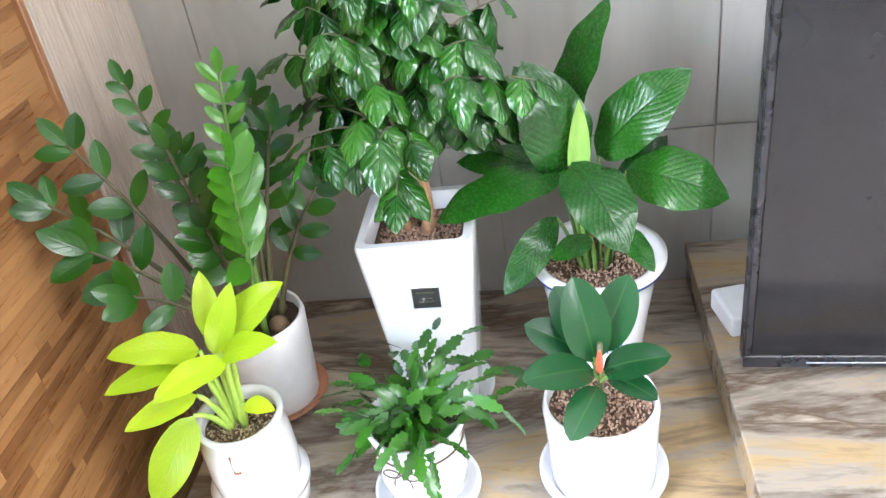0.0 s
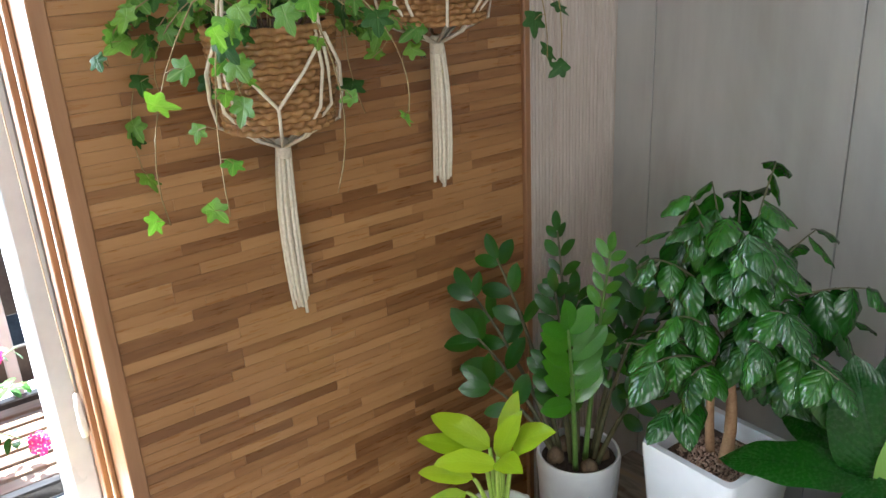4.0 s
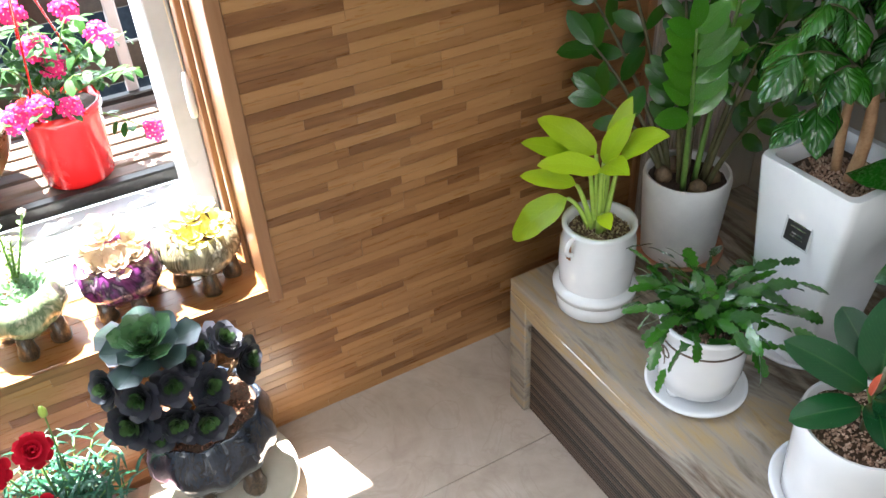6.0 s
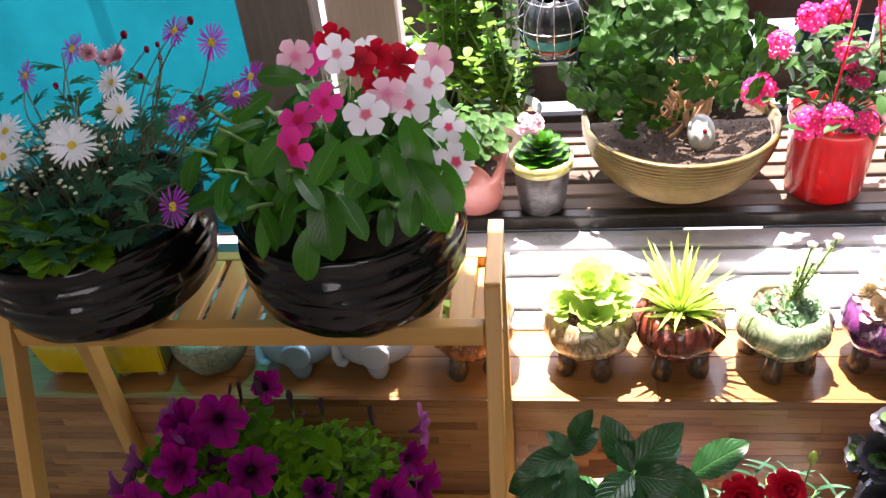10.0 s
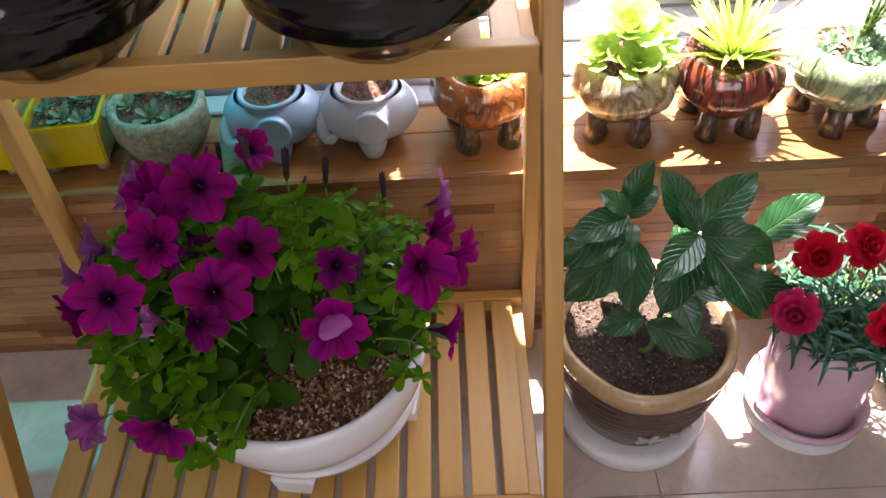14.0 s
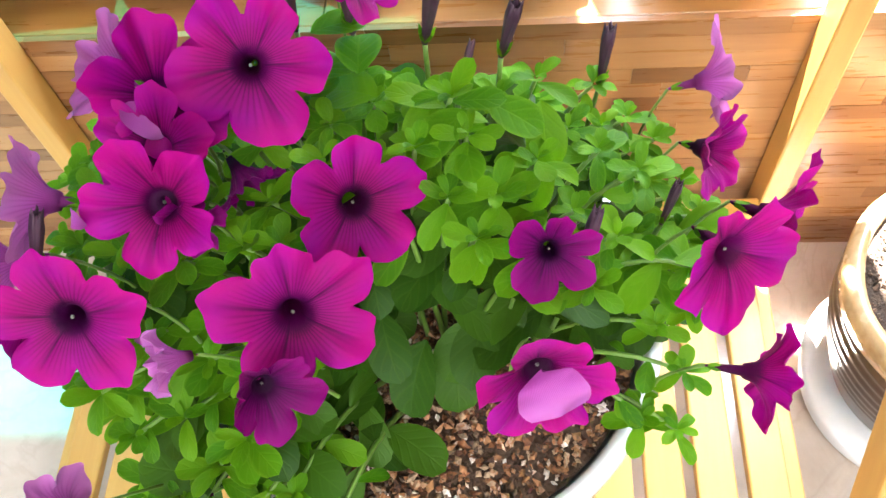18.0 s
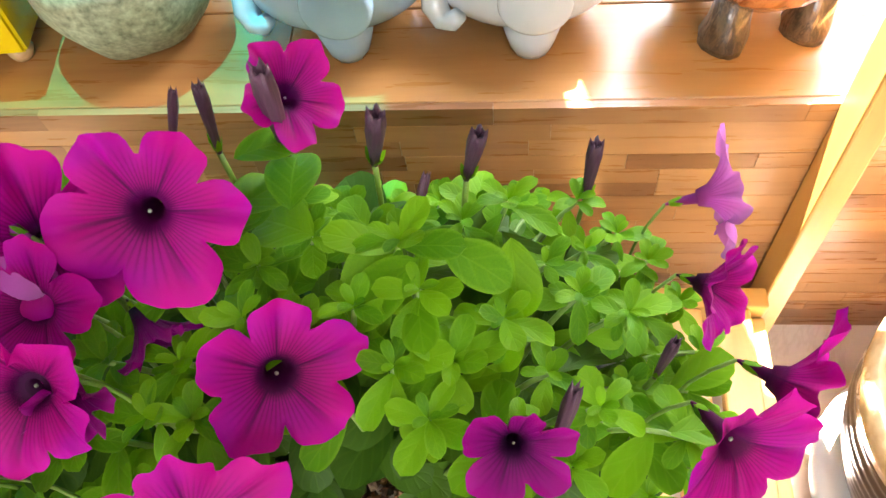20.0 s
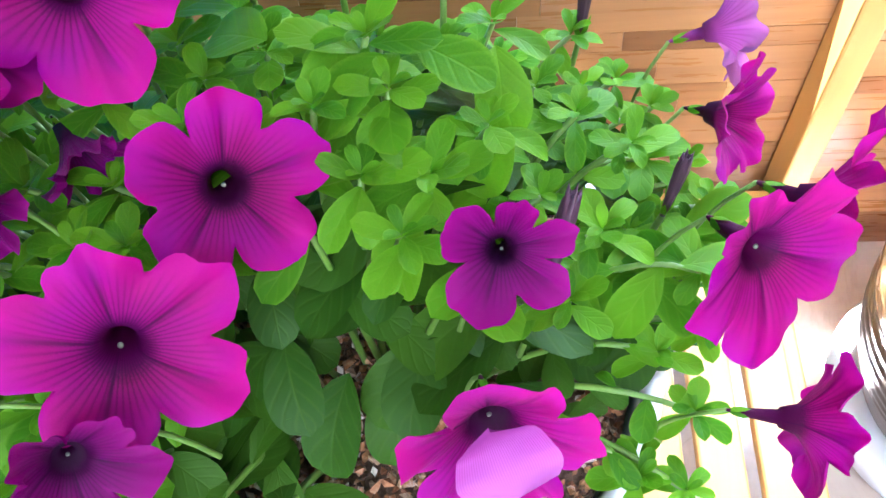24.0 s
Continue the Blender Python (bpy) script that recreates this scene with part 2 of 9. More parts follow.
# ---- mesh tools ----
def thing(name, loc, label, category, group="", rz=0.0):
    ob = new(name)
    ob.matrix_basis = pose(*loc, 0, 0, rz)
    ob.empty_display_size = 0.05
    return tagged(ob, label, category, group)


def finish(bm, name, material, smooth=True):
    me = bpy.data.meshes.new(name)
    bm.normal_update()
    bm.to_mesh(me)
    bm.free()
    me.materials.append(material)
    if smooth:
        me.polygons.foreach_set("use_smooth", [True] * len(me.polygons))
    return me


def part(name, bm, material, parent, label="", smooth=True, m=None, sharp=None):
    me = finish(bm, name, material, smooth)
    if sharp:
        me.set_sharp_from_angle(angle=radians(sharp))
    ob = new(name, me)
    ob.parent = parent
    if m is not None:
        ob.matrix_basis = m
    return tagged(ob, label) if label else ob


def place(name, me, parent, m, label=""):
    ob = new(name, me)
    ob.parent = parent
    ob.matrix_basis = m
    return tagged(ob, label) if label else ob


def solid(name, bm, material, label, category, kind="", group="", smooth=False, m=None, sharp=None):
    me = finish(bm, name, material, smooth)
    if sharp:
        me.set_sharp_from_angle(angle=radians(sharp))
    ob = new(name, me)
    if m is not None:
        ob.matrix_basis = m
    return tagged(ob, label, category, group, kind)


def add_box(bm, lo, hi, bevel=0.0, seg=1):
    r = bmesh.ops.create_cube(bm, size=1.0)
    vs = r["verts"]
    for v in vs:
        v.co = Vector([(lo[i] + hi[i]) / 2 + v.co[i] * (hi[i] - lo[i]) for i in range(3)])
    if bevel:
        es = list({e for v in vs for e in v.link_edges})
        bmesh.ops.bevel(bm, geom=es, offset=bevel, segments=seg, affect="EDGES", profile=0.5)
    return bm


def box(lo, hi, bevel=0.0, seg=1):
    return add_box(bmesh.new(), lo, hi, bevel, seg)


def lathe(profile, segs=48, bm=None, wob=None, close=False, center=(0, 0, 0)):
    """Turns (r, z) pairs round the z axis; wob(a, k) may shift r and z."""
    bm = bm or bmesh.new()
    rings = []
    for k, (r, z) in enumerate(profile):
        ring = []
        if r < 1e-6:
            ring = [bm.verts.new((center[0], center[1], center[2] + z))]
        else:
            for i in range(segs):
                a = 2 * math.pi * i / segs
                dr, dz = wob(a, k) if wob else (0, 0)
                ring.append(bm.verts.new((center[0] + (r + dr) * math.cos(a), center[1] + (r + dr) * math.sin(a), center[2] + z + dz)))
        rings.append(ring)
    for a, b in zip(rings, rings[1:]):
        n = max(len(a), len(b))
        for i in range(n):
            j = (i + 1) % n
            if len(a) == 1 and len(b) == 1:
                continue
            if len(a) == 1:
                bm.faces.new((a[0], b[j], b[i]))
            elif len(b) == 1:
                bm.faces.new((a[i], a[j], b[0]))
            else:
                bm.faces.new((a[i], a[j], b[j], b[i]))
    bmesh.ops.recalc_face_normals(bm, faces=bm.faces)
    return bm


def tube(bm, pts, r0, r1=None, segs=7, cap=True):
    """A tapered tube along points."""
    r1 = r0 if r1 is None else r1
    pts = [Vector(p) for p in pts]
    rings, up = [], Vector((0.13, 0.31, 0.94))
    for k, p in enumerate(pts):
        d = (pts[min(k + 1, len(pts) - 1)] - pts[max(k - 1, 0)]).normalized()
        s = d.cross(up)
        if s.length < 0.05:
            s = d.cross(Vector((1, 0, 0)))
        s.normalize()
        t = s.cross(d)
        r = r0 + (r1 - r0) * k / max(len(pts) - 1, 1)
        rings.append([bm.verts.new(p + r * (math.cos(a) * s + math.sin(a) * t)) for a in [2 * math.pi * i / segs for i in range(segs)]])
    for a, b in zip(rings, rings[1:]):
        for i in range(segs):
            bm.faces.new((a[i], a[(i + 1) % segs], b[(i + 1) % segs], b[i]))
    if cap:
        bm.faces.new(list(reversed(rings[0])))
        bm.faces.new(rings[-1])
    return bm


def arc(p, q, sag=0.0, n=6, bend=(0, 0, 0)):
    """Points from p to q, bowed by sag upwards and by bend."""
    p, q, b = Vector(p), Vector(q), Vector(bend)
    return [p.lerp(q, i / n) + (Vector((0, 0, sag)) + b) * 4 * (i / n) * (1 - i / n) for i in range(n + 1)]


def leaf_bm(L, W, a=0.7, b=0.9, fold=0.15, droop=0.4, wave=0.0, waves=5, nu=3, nv=9, cup=0.0, jag=0.0, bm=None):
    """A leaf along +y from its base, facing +z. a, b shape the base and the tip."""
    bm = bm or bmesh.new()
    uvl = bm.loops.layers.uv.verify()
    peak = (a / (a + b)) ** a * (b / (a + b)) ** b
    grid, uvs = [], {}
    yy, zz, ang = 0.0, 0.0, 0.0
    for j in range(nv + 1):
        v = j / nv
        w = W / 2 * (max(v, 1e-4) ** a * max(1 - v, 1e-4) ** b) / peak
        if jag:
            w *= 1 - jag * (j % 2)
        if j:
            ang = -droop * v
            yy += L / nv * math.cos(ang)
            zz += L / nv * math.sin(ang)
        row = []
        for i in range(-nu, nu + 1):
            u = i / nu
            z = fold * abs(u) * w - cup * u * u * w + wave * W * abs(u) * math.sin(waves * math.pi * v + (1.3 if u < 0 else 0.0))
            vt = bm.verts.new((u * w, yy - z * math.sin(ang), zz + z * math.cos(ang)))
            uvs[vt] = (u * 0.5 + 0.5, v)
            row.append(vt)
        grid.append(row)
    for j in range(nv):
        for i in range(2 * nu):
            f = bm.faces.new((grid[j][i], grid[j][i + 1], grid[j + 1][i + 1], grid[j + 1][i]))
            for lp in f.loops:
                lp[uvl].uv = uvs[lp.vert]
    return bm


def fan_leaf_bm(R, outline, n=40, cup=0.1, rings=3, wave=0.0, bm=None):
    """A leaf round its stalk's end: outline(angle) gives the radius, the tip at +y."""
    bm = bm or bmesh.new()
    uvl = bm.loops.layers.uv.verify()
    uvs = {}
    c = bm.verts.new((0, 0, 0))
    uvs[c] = (0.5, 0.0)
    prev = None
    for k in range(1, rings + 1):
        q = k / rings
        row = []
        for i in range(n):
            a = 2 * math.pi * i / n
            r = R * outline(a) * q
            vt = bm.verts.new((r * math.sin(a), r * math.cos(a), cup * R * q * q + wave * R * q * q * math.sin(5 * a)))
            uvs[vt] = (0.5 + 0.5 * q * math.sin(a), abs(i / n - 0.5) * 2)
            row.append(vt)
        for i in range(n):
            j = (i + 1) % n
            f = bm.faces.new((c, row[j], row[i])) if prev is None else bm.faces.new((prev[i], prev[j], row[j], row[i]))
            for lp in f.loops:
                lp[uvl].uv = uvs[lp.vert]
        prev = row
    return bm


def at_dir(p, az, el, roll=0.0, s=1.0):
    """A pose at p whose +y points to azimuth az (0: +y, 90: -x) and elevation el, in degrees."""
    return Matrix.Translation(p) @ Euler((0, 0, radians(az))).to_matrix().to_4x4() @ Euler((radians(el), 0, 0)).to_matrix().to_4x4() @ Euler((0, radians(roll), 0)).to_matrix().to_4x4() @ Matrix.Diagonal((s, s, s, 1))


def way(az, el):
    return Vector((-math.sin(radians(az)) * math.cos(radians(el)), math.cos(radians(az)) * math.cos(radians(el)), math.sin(radians(el))))


def facing(p, n, spin=0.0, s=1.0):
    """A pose at p whose +z points along n."""
    q = Vector(n).normalized().to_track_quat("Z", "Y")
    return Matrix.Translation(p) @ q.to_matrix().to_4x4() @ Euler((0, 0, radians(spin))).to_matrix().to_4x4() @ Matrix.Diagonal((s, s, s, 1))


def blade(p, q, face, droop=0.0):
    """The pose of a unit leaf from p to q whose upper side turns to face; droop: the mesh's own bend."""
    p, q, z = Vector(p), Vector(q), Vector(face)
    y = (q - p).normalized()
    z = (z - y * z.dot(y)).normalized()
    m = Matrix((y.cross(z), y, z)).transposed().to_4x4()
    m.translation = p
    k = (q - p).length * (1 + droop * droop / 24)
    return m @ Euler((droop / 2, 0, 0)).to_matrix().to_4x4() @ Matrix.Diagonal((k, k, k, 1))


def grains(name, parent, r, z, n, size, material, rx=None, rng=None, dome=0.0, label=""):
    """Loose chips lying on the soil inside radius r."""
    rng = rng or random.Random(3)
    rx = rx or r
    verts, faces = [], []
    for _ in range(n):
        a, q = rng.uniform(0, 2 * math.pi), math.sqrt(rng.random())
        c = Vector((rx * q * math.cos(a), r * q * math.sin(a), z + dome * (1 - q * q) + rng.uniform(-0.3, 0.5) * size))
        rot = Euler((rng.uniform(0, 6), rng.uniform(0, 6), rng.uniform(0, 6))).to_matrix()
        s = size * rng.uniform(0.5, 1.3)
        d = (s * rng.uniform(0.7, 1.3), s * rng.uniform(0.5, 1.0), s * rng.uniform(0.35, 0.7))
        b = len(verts)
        for k in ((1, 0, 0), (-1, 0, 0), (0, 1, 0), (0, -1, 0), (0, 0, 1), (0, 0, -1)):
            verts.append(c + rot @ Vector((k[0] * d[0] * rng.uniform(0.7, 1.1), k[1] * d[1] * rng.uniform(0.7, 1.1), k[2] * d[2])) * 0.6)
        for f in ((0, 2, 4), (2, 1, 4), (1, 3, 4), (3, 0, 4), (2, 0, 5), (1, 2, 5), (3, 1, 5), (0, 3, 5)):
            faces.append([b + i for i in f])
    me = bpy.data.meshes.new(name)
    me.from_pydata(verts, [], faces)
    me.materials.append(material)
    ob = new(name, me)
    ob.parent = parent
    return tagged(ob, label, kind="stuff")


def leaf_mass(name, items, parent, label=""):
    """Many leaves (mesh, matrix) grown into one mesh, keeping their u, v."""
    vs, fs, uv, base = [], [], [], 0
    for me, m in items:
        n = len(me.vertices)
        co = np.empty(n * 3)
        me.vertices.foreach_get("co", co)
        a = np.array(m)
        vs.append(co.reshape(-1, 3) @ a[:3, :3].T + a[:3, 3])
        ix = np.empty(len(me.loops), dtype=np.int32)
        me.loops.foreach_get("vertex_index", ix)
        fs.append(ix.reshape(-1, 4) + base)
        u = np.empty(len(me.loops) * 2)
        me.uv_layers[0].data.foreach_get("uv", u)
        uv.append(u)
        base += n
    out = bpy.data.meshes.new(name)
    out.from_pydata(np.concatenate(vs).tolist(), [], np.concatenate(fs).tolist())
    out.uv_layers.new(name="UVMap")
    out.uv_layers[0].data.foreach_set("uv", np.concatenate(uv))
    out.polygons.foreach_set("use_smooth", [True] * len(out.polygons))
    out.materials.append(items[0][0].materials[0])
    ob = new(name, out)
    ob.parent = parent
    return tagged(ob, label, kind="stuff")


def soil_bm(r, z, rx=None, n=36, rough=0.003, rng=random.Random(5)):
    bm = bmesh.new()
    rx = rx or r
    rows = [[bm.verts.new((0, 0, z + 0.004))]]
    for k in range(1, 6):
        q = k / 5
        rows.append([bm.verts.new((rx * q * math.cos(2 * math.pi * i / n), r * q * math.sin(2 * math.pi * i / n), z + rng.uniform(-rough, rough))) for i in range(n)])
    for i in range(n):
        j = (i + 1) % n
        bm.faces.new((rows[0][0], rows[1][i], rows[1][j]))
        for a, b in zip(rows[1:], rows[2:]):
            bm.faces.new((a[i], b[i], b[j], a[j]))
    return bm


# ---- material set ----
WOODS = [(0.175, 0.075, 0.026), (0.315, 0.152, 0.056), (0.40, 0.208, 0.082), (0.49, 0.28, 0.120)]
MAT_LAMELLA = wood_mat("wood_lamella", WOODS, axis=1, rough=0.3, which="Position", grain=1.1, spread=0.62)
MAT_LAMELLA_FAR = wood_mat("wood_lamella_far", WOODS, axis=1, rough=0.3, which="Position", per="isl", grain=1.1, spread=0.62)
MAT_BACKING = speckle_mat("dark_joint", (0.05, 0.022, 0.01), (0.09, 0.04, 0.02), 0.7, 20)
MAT_CASE = wood_mat("casing_wood", [(0.26, 0.12, 0.05), (0.40, 0.21, 0.10), (0.50, 0.29, 0.15)], axis=2, rough=0.35, which="Position", spread=0.3, coat=0.2)
MAT_SILL = wood_mat("sill_wood", [(0.22, 0.090, 0.026), (0.36, 0.178, 0.056), (0.47, 0.26, 0.092)], axis=1, rough=0.3, which="Position", spread=0.6, coat=0.3)
MAT_PINE = wood_mat("pine", [(0.50, 0.27, 0.065), (0.63, 0.39, 0.11), (0.74, 0.49, 0.17)], axis=0, rough=0.42, grain=0.9, spread=0.35)
MAT_ALU = speckle_mat("white_aluminium", (0.44, 0.455, 0.48), (0.54, 0.55, 0.565), 0.3, 8, bump_s=0.03)
MAT_DARK_METAL = speckle_mat("dark_metal", (0.015, 0.014, 0.013), (0.04, 0.036, 0.032), 0.32, 30, bump_s=0.1, metal=0.3)
MAT_STEEL = speckle_mat("steel", (0.5, 0.5, 0.5), (0.65, 0.65, 0.66), 0.25, 40, metal=1.0, bump_s=0.03)
MAT_FLOOR = stone_mat("floor_tile", [(0.39, 0.315, 0.25), (0.48, 0.40, 0.33), (0.56, 0.48, 0.41), (0.45, 0.365, 0.285)], rough=0.06, scale=3.0, vein=(0.38, 0.30, 0.24))
MAT_GROUT = speckle_mat("tile_joint", (0.37, 0.315, 0.26), (0.44, 0.38, 0.32), 0.6, 60)
MAT_MARBLE = stone_mat("bench_marble", [(0.055, 0.037, 0.026), (0.19, 0.137, 0.09), (0.38, 0.27, 0.14), (0.31, 0.265, 0.215), (0.11, 0.078, 0.053), (0.41, 0.345, 0.27), (0.32, 0.24, 0.145)], rough=0.06, scale=1.9, stretch=(0.5, 2.4, 2.4), vein=(0.10, 0.07, 0.045), vein_w=0.12)
MAT_GRILLE = wood_mat("grille_slat", [(0.03, 0.018, 0.01), (0.08, 0.048, 0.028), (0.19, 0.125, 0.075)], axis=0, rough=0.45, which="Position", spread=0.8)
def grey_panel_mat():
    """Grey board with cloudy patches, upright streaks and a few small knots."""
    m, nt, bsdf, _ = mat_base("grey_wall_panel")
    v = coords(nt, "Position", (1, 1, 0.4))
    a = noise_(nt, v, 2.4, 5, 0.6, 0.6)
    b = noise_(nt, coords(nt, "Position", (26, 26, 1.6)), 1.0, 4, 0.6)
    f = math_(nt, "ADD", math_(nt, "MULTIPLY", a, 0.8), math_(nt, "MULTIPLY", b, 0.2))
    c = ramp(nt, f, [(0.32, (0.29, 0.275, 0.25)), (0.5, (0.38, 0.365, 0.335)), (0.68, (0.46, 0.445, 0.42))])
    k = node(nt, "ShaderNodeTexVoronoi", {"Vector": coords(nt, "Position", (1, 1, 0.6)), "Scale": 6.0}).outputs["Distance"]
    dot = math_(nt, "SUBTRACT", 1.0, math_(nt, "MINIMUM", math_(nt, "MULTIPLY", k, 14.0), 1.0))
    c = mix_col(nt, math_(nt, "MULTIPLY", dot, 0.7), c, (0.13, 0.12, 0.10))
    nt.links.new(c, bsdf.inputs["Base Color"])
    nt.links.new(math_(nt, "MULTIPLY_ADD", b, 0.2, 0.42), bsdf.inputs["Roughness"])
    bump(nt, bsdf, b, 0.1, 0.001)
    return m


MAT_GREY = grey_panel_mat()
MAT_WHITE_WALL = speckle_mat("plaster", (0.62, 0.61, 0.58), (0.74, 0.73, 0.70), 0.8, 6, bump_s=0.1, which="Position")
MAT_CURTAIN = wood_mat("pale_ribbed", [(0.43, 0.36, 0.30), (0.56, 0.49, 0.43), (0.70, 0.64, 0.57)], axis=2, rough=0.6, which="Position", grain=2.6, spread=0.15)
MAT_CEIL = speckle_mat("ceiling_white", (0.75, 0.75, 0.73), (0.82, 0.82, 0.8), 0.85, 5, bump_s=0.05, which="Position")
MAT_WHITE = speckle_mat("white_glaze", (0.70, 0.71, 0.73), (0.80, 0.80, 0.81), 0.14, 5, bump_s=0.03, coat=0.4)
MAT_WHITE_MATT = speckle_mat("white_matt_ceramic", (0.66, 0.66, 0.67), (0.76, 0.76, 0.76), 0.42, 12, bump_s=0.06)
MAT_PINKCER = speckle_mat("lilac_glaze", (0.52, 0.34, 0.42), (0.62, 0.43, 0.50), 0.22, 9, bump_s=0.04, coat=0.2)
MAT_BLACK = speckle_mat("black_glaze", (0.0015, 0.0015, 0.002), (0.004, 0.0035, 0.004), 0.12, 7, bump_s=0.15, bdist=0.005, spec=0.3)
MAT_TV = speckle_mat("tv_screen", (0.008, 0.008, 0.01), (0.016, 0.016, 0.018), 0.10, 4, bump_s=0.0)
MAT_TVFRAME = speckle_mat("tv_frame", (0.01, 0.01, 0.012), (0.025, 0.025, 0.03), 0.28, 25, bump_s=0.04)
MAT_SOIL = speckle_mat("soil", (0.05, 0.028, 0.017), (0.16, 0.095, 0.06), 0.9, 120, bump_s=0.8, fine=2.5, bdist=0.004)
MAT_DARKSOIL = speckle_mat("dark_soil", (0.018, 0.011, 0.007), (0.07, 0.045, 0.03), 0.9, 150, bump_s=0.8, fine=2.5, bdist=0.004)


def chip_mat(name, cols):
    m, nt, bsdf, _ = mat_base(name)
    r = nt.nodes.new("ShaderNodeNewGeometry").outputs["Random Per Island"]
    n = noise_(nt, coords(nt, "Object"), 300.0, 2)
    f = math_(nt, "ADD", math_(nt, "MULTIPLY", r, 0.9), math_(nt, "MULTIPLY", math_(nt, "SUBTRACT", n, 0.5), 0.2))
    k = len(cols) - 1
    nt.links.new(ramp(nt, f, [(i / k, c) for i, c in enumerate(cols)]), bsdf.inputs["Base Color"])
    bsdf.inputs["Roughness"].default_value = 0.75
    bump(nt, bsdf, n, 0.4, 0.001)
    return m


MAT_CHIP_PINK = chip_mat("bark_chips", [(0.22, 0.12, 0.08), (0.48, 0.31, 0.22), (0.62, 0.46, 0.34), (0.30, 0.17, 0.11), (0.54, 0.36, 0.26)])
MAT_CHIP_MIX = chip_mat("gravel_mix", [(0.020, 0.010, 0.006), (0.16, 0.055, 0.018), (0.42, 0.20, 0.08), (0.03, 0.013, 0.008), (0.28, 0.105, 0.035), (0.50, 0.34, 0.21), (0.035, 0.018, 0.011), (0.36, 0.16, 0.06), (0.78, 0.70, 0.62), (0.10, 0.05, 0.03)])
MAT_CHIP_DARK = chip_mat("dark_gravel", [(0.02, 0.012, 0.008), (0.09, 0.055, 0.035), (0.2, 0.13, 0.09), (0.05, 0.03, 0.02), (0.33, 0.26, 0.2)])
MAT_CHIP_RED = chip_mat("red_gravel", [(0.06, 0.02, 0.01), (0.2, 0.08, 0.04), (0.33, 0.16, 0.09), (0.13, 0.05, 0.03)])

MAT_STEM = speckle_mat("green_stem", (0.08, 0.17, 0.03), (0.16, 0.28, 0.06), 0.45, 60)
MAT_STEM_DARK = speckle_mat("brown_green_stem", (0.05, 0.05, 0.02), (0.12, 0.11, 0.05), 0.5, 60)
MAT_BARK = speckle_mat("tan_bark", (0.25, 0.13, 0.06), (0.42, 0.25, 0.13), 0.7, 70, bump_s=0.6)
MAT_LEAF_ZZ = leaf_mat("zz_leaf", (0.006, 0.040, 0.003), (0.030, 0.125, 0.006), (0.05, 0.16, 0.02), rough=0.2, veins=5, vein_w=0.15, trans=0.1, bump_s=0.25, spec=0.45)
MAT_LEAF_ZZ_NEW = leaf_mat("zz_new_leaf", (0.04, 0.17, 0.008), (0.09, 0.27, 0.015), (0.14, 0.32, 0.05), rough=0.22, veins=7, vein_w=0.18, trans=0.15, coat=0.3, bump_s=0.3)
MAT_LEAF_TREE = leaf_mat("tree_leaf", (0.006, 0.048, 0.004), (0.026, 0.140, 0.008), (0.04, 0.17, 0.02), rough=0.16, veins=5, vein_w=0.25, trans=0.1, bump_s=1.0, coat=0.35, blotch=(0.08, 0.20, 0.02), spec=0.5, line_w=3.0)
MAT_LEAF_LILY = leaf_mat("lily_leaf", (0.006, 0.050, 0.004), (0.020, 0.110, 0.007), (0.004, 0.034, 0.003), rough=0.24, veins=13, vein_w=0.55, trans=0.08, bump_s=0.35, coat=0.1, line_w=3.0, spec=0.4)
MAT_LEAF_LIME = leaf_mat("lime_leaf", (0.27, 0.43, 0.006), (0.46, 0.60, 0.015), (0.5, 0.64, 0.08), rough=0.3, veins=9, vein_w=0.2, trans=0.25, bump_s=0.2, coat=0.1, line_w=5.0)
MAT_LEAF_CACTUS = leaf_mat("cactus_segment", (0.008, 0.05, 0.005), (0.042, 0.16, 0.010), (0.07, 0.2, 0.03), rough=0.22, veins=4, vein_w=0.2, trans=0.06, bump_s=0.3, coat=0.25, spec=0.5)
MAT_LEAF_RUBBER = leaf_mat("rubber_leaf", (0.003, 0.030, 0.009), (0.010, 0.066, 0.016), (0.10, 0.20, 0.06), rough=0.2, veins=16, vein_w=0.22, trans=0.04, bump_s=0.12, coat=0.15, spec=0.45, line_w=14.0)
MAT_LEAF_HYD = leaf_mat("hydrangea_leaf", (0.006, 0.044, 0.012), (0.018, 0.085, 0.022), (0.09, 0.20, 0.06), rough=0.27, veins=8, vein_w=0.5, trans=0.15, bump_s=0.9, line_w=6.0, spec=0.5)
MAT_LEAF_CARN = leaf_mat("carnation_blade", (0.008, 0.048, 0.026), (0.024, 0.095, 0.048), (0.05, 0.15, 0.08), rough=0.42, veins=1, vein_w=0.2, trans=0.1, spec=0.35)
MAT_LEAF_PET = leaf_mat("petunia_leaf", (0.030, 0.125, 0.001), (0.115, 0.265, 0.002), (0.15, 0.30, 0.012), rough=0.5, veins=4, vein_w=0.2, trans=0.32, bump_s=0.22, line_w=5.0, spec=0.14, edge=(0.15, 0.31, 0.015))
# darker green that puts the shade of the lower foliage into its colour
MAT_LEAF_PET_DARK = leaf_mat("petunia_dark_leaf", (0.014, 0.05, 0.002), (0.045, 0.115, 0.003), (0.08, 0.16, 0.012), rough=0.55, veins=5, vein_w=0.2, trans=0.2, bump_s=0.2, line_w=5.0, spec=0.18)
MAT_LEAF_VINCA = leaf_mat("vinca_leaf", (0.011, 0.078, 0.003), (0.044, 0.19, 0.008), (0.17, 0.34, 0.06), rough=0.22, veins=11, vein_w=0.35, trans=0.16, bump_s=0.35, spec=0.3)
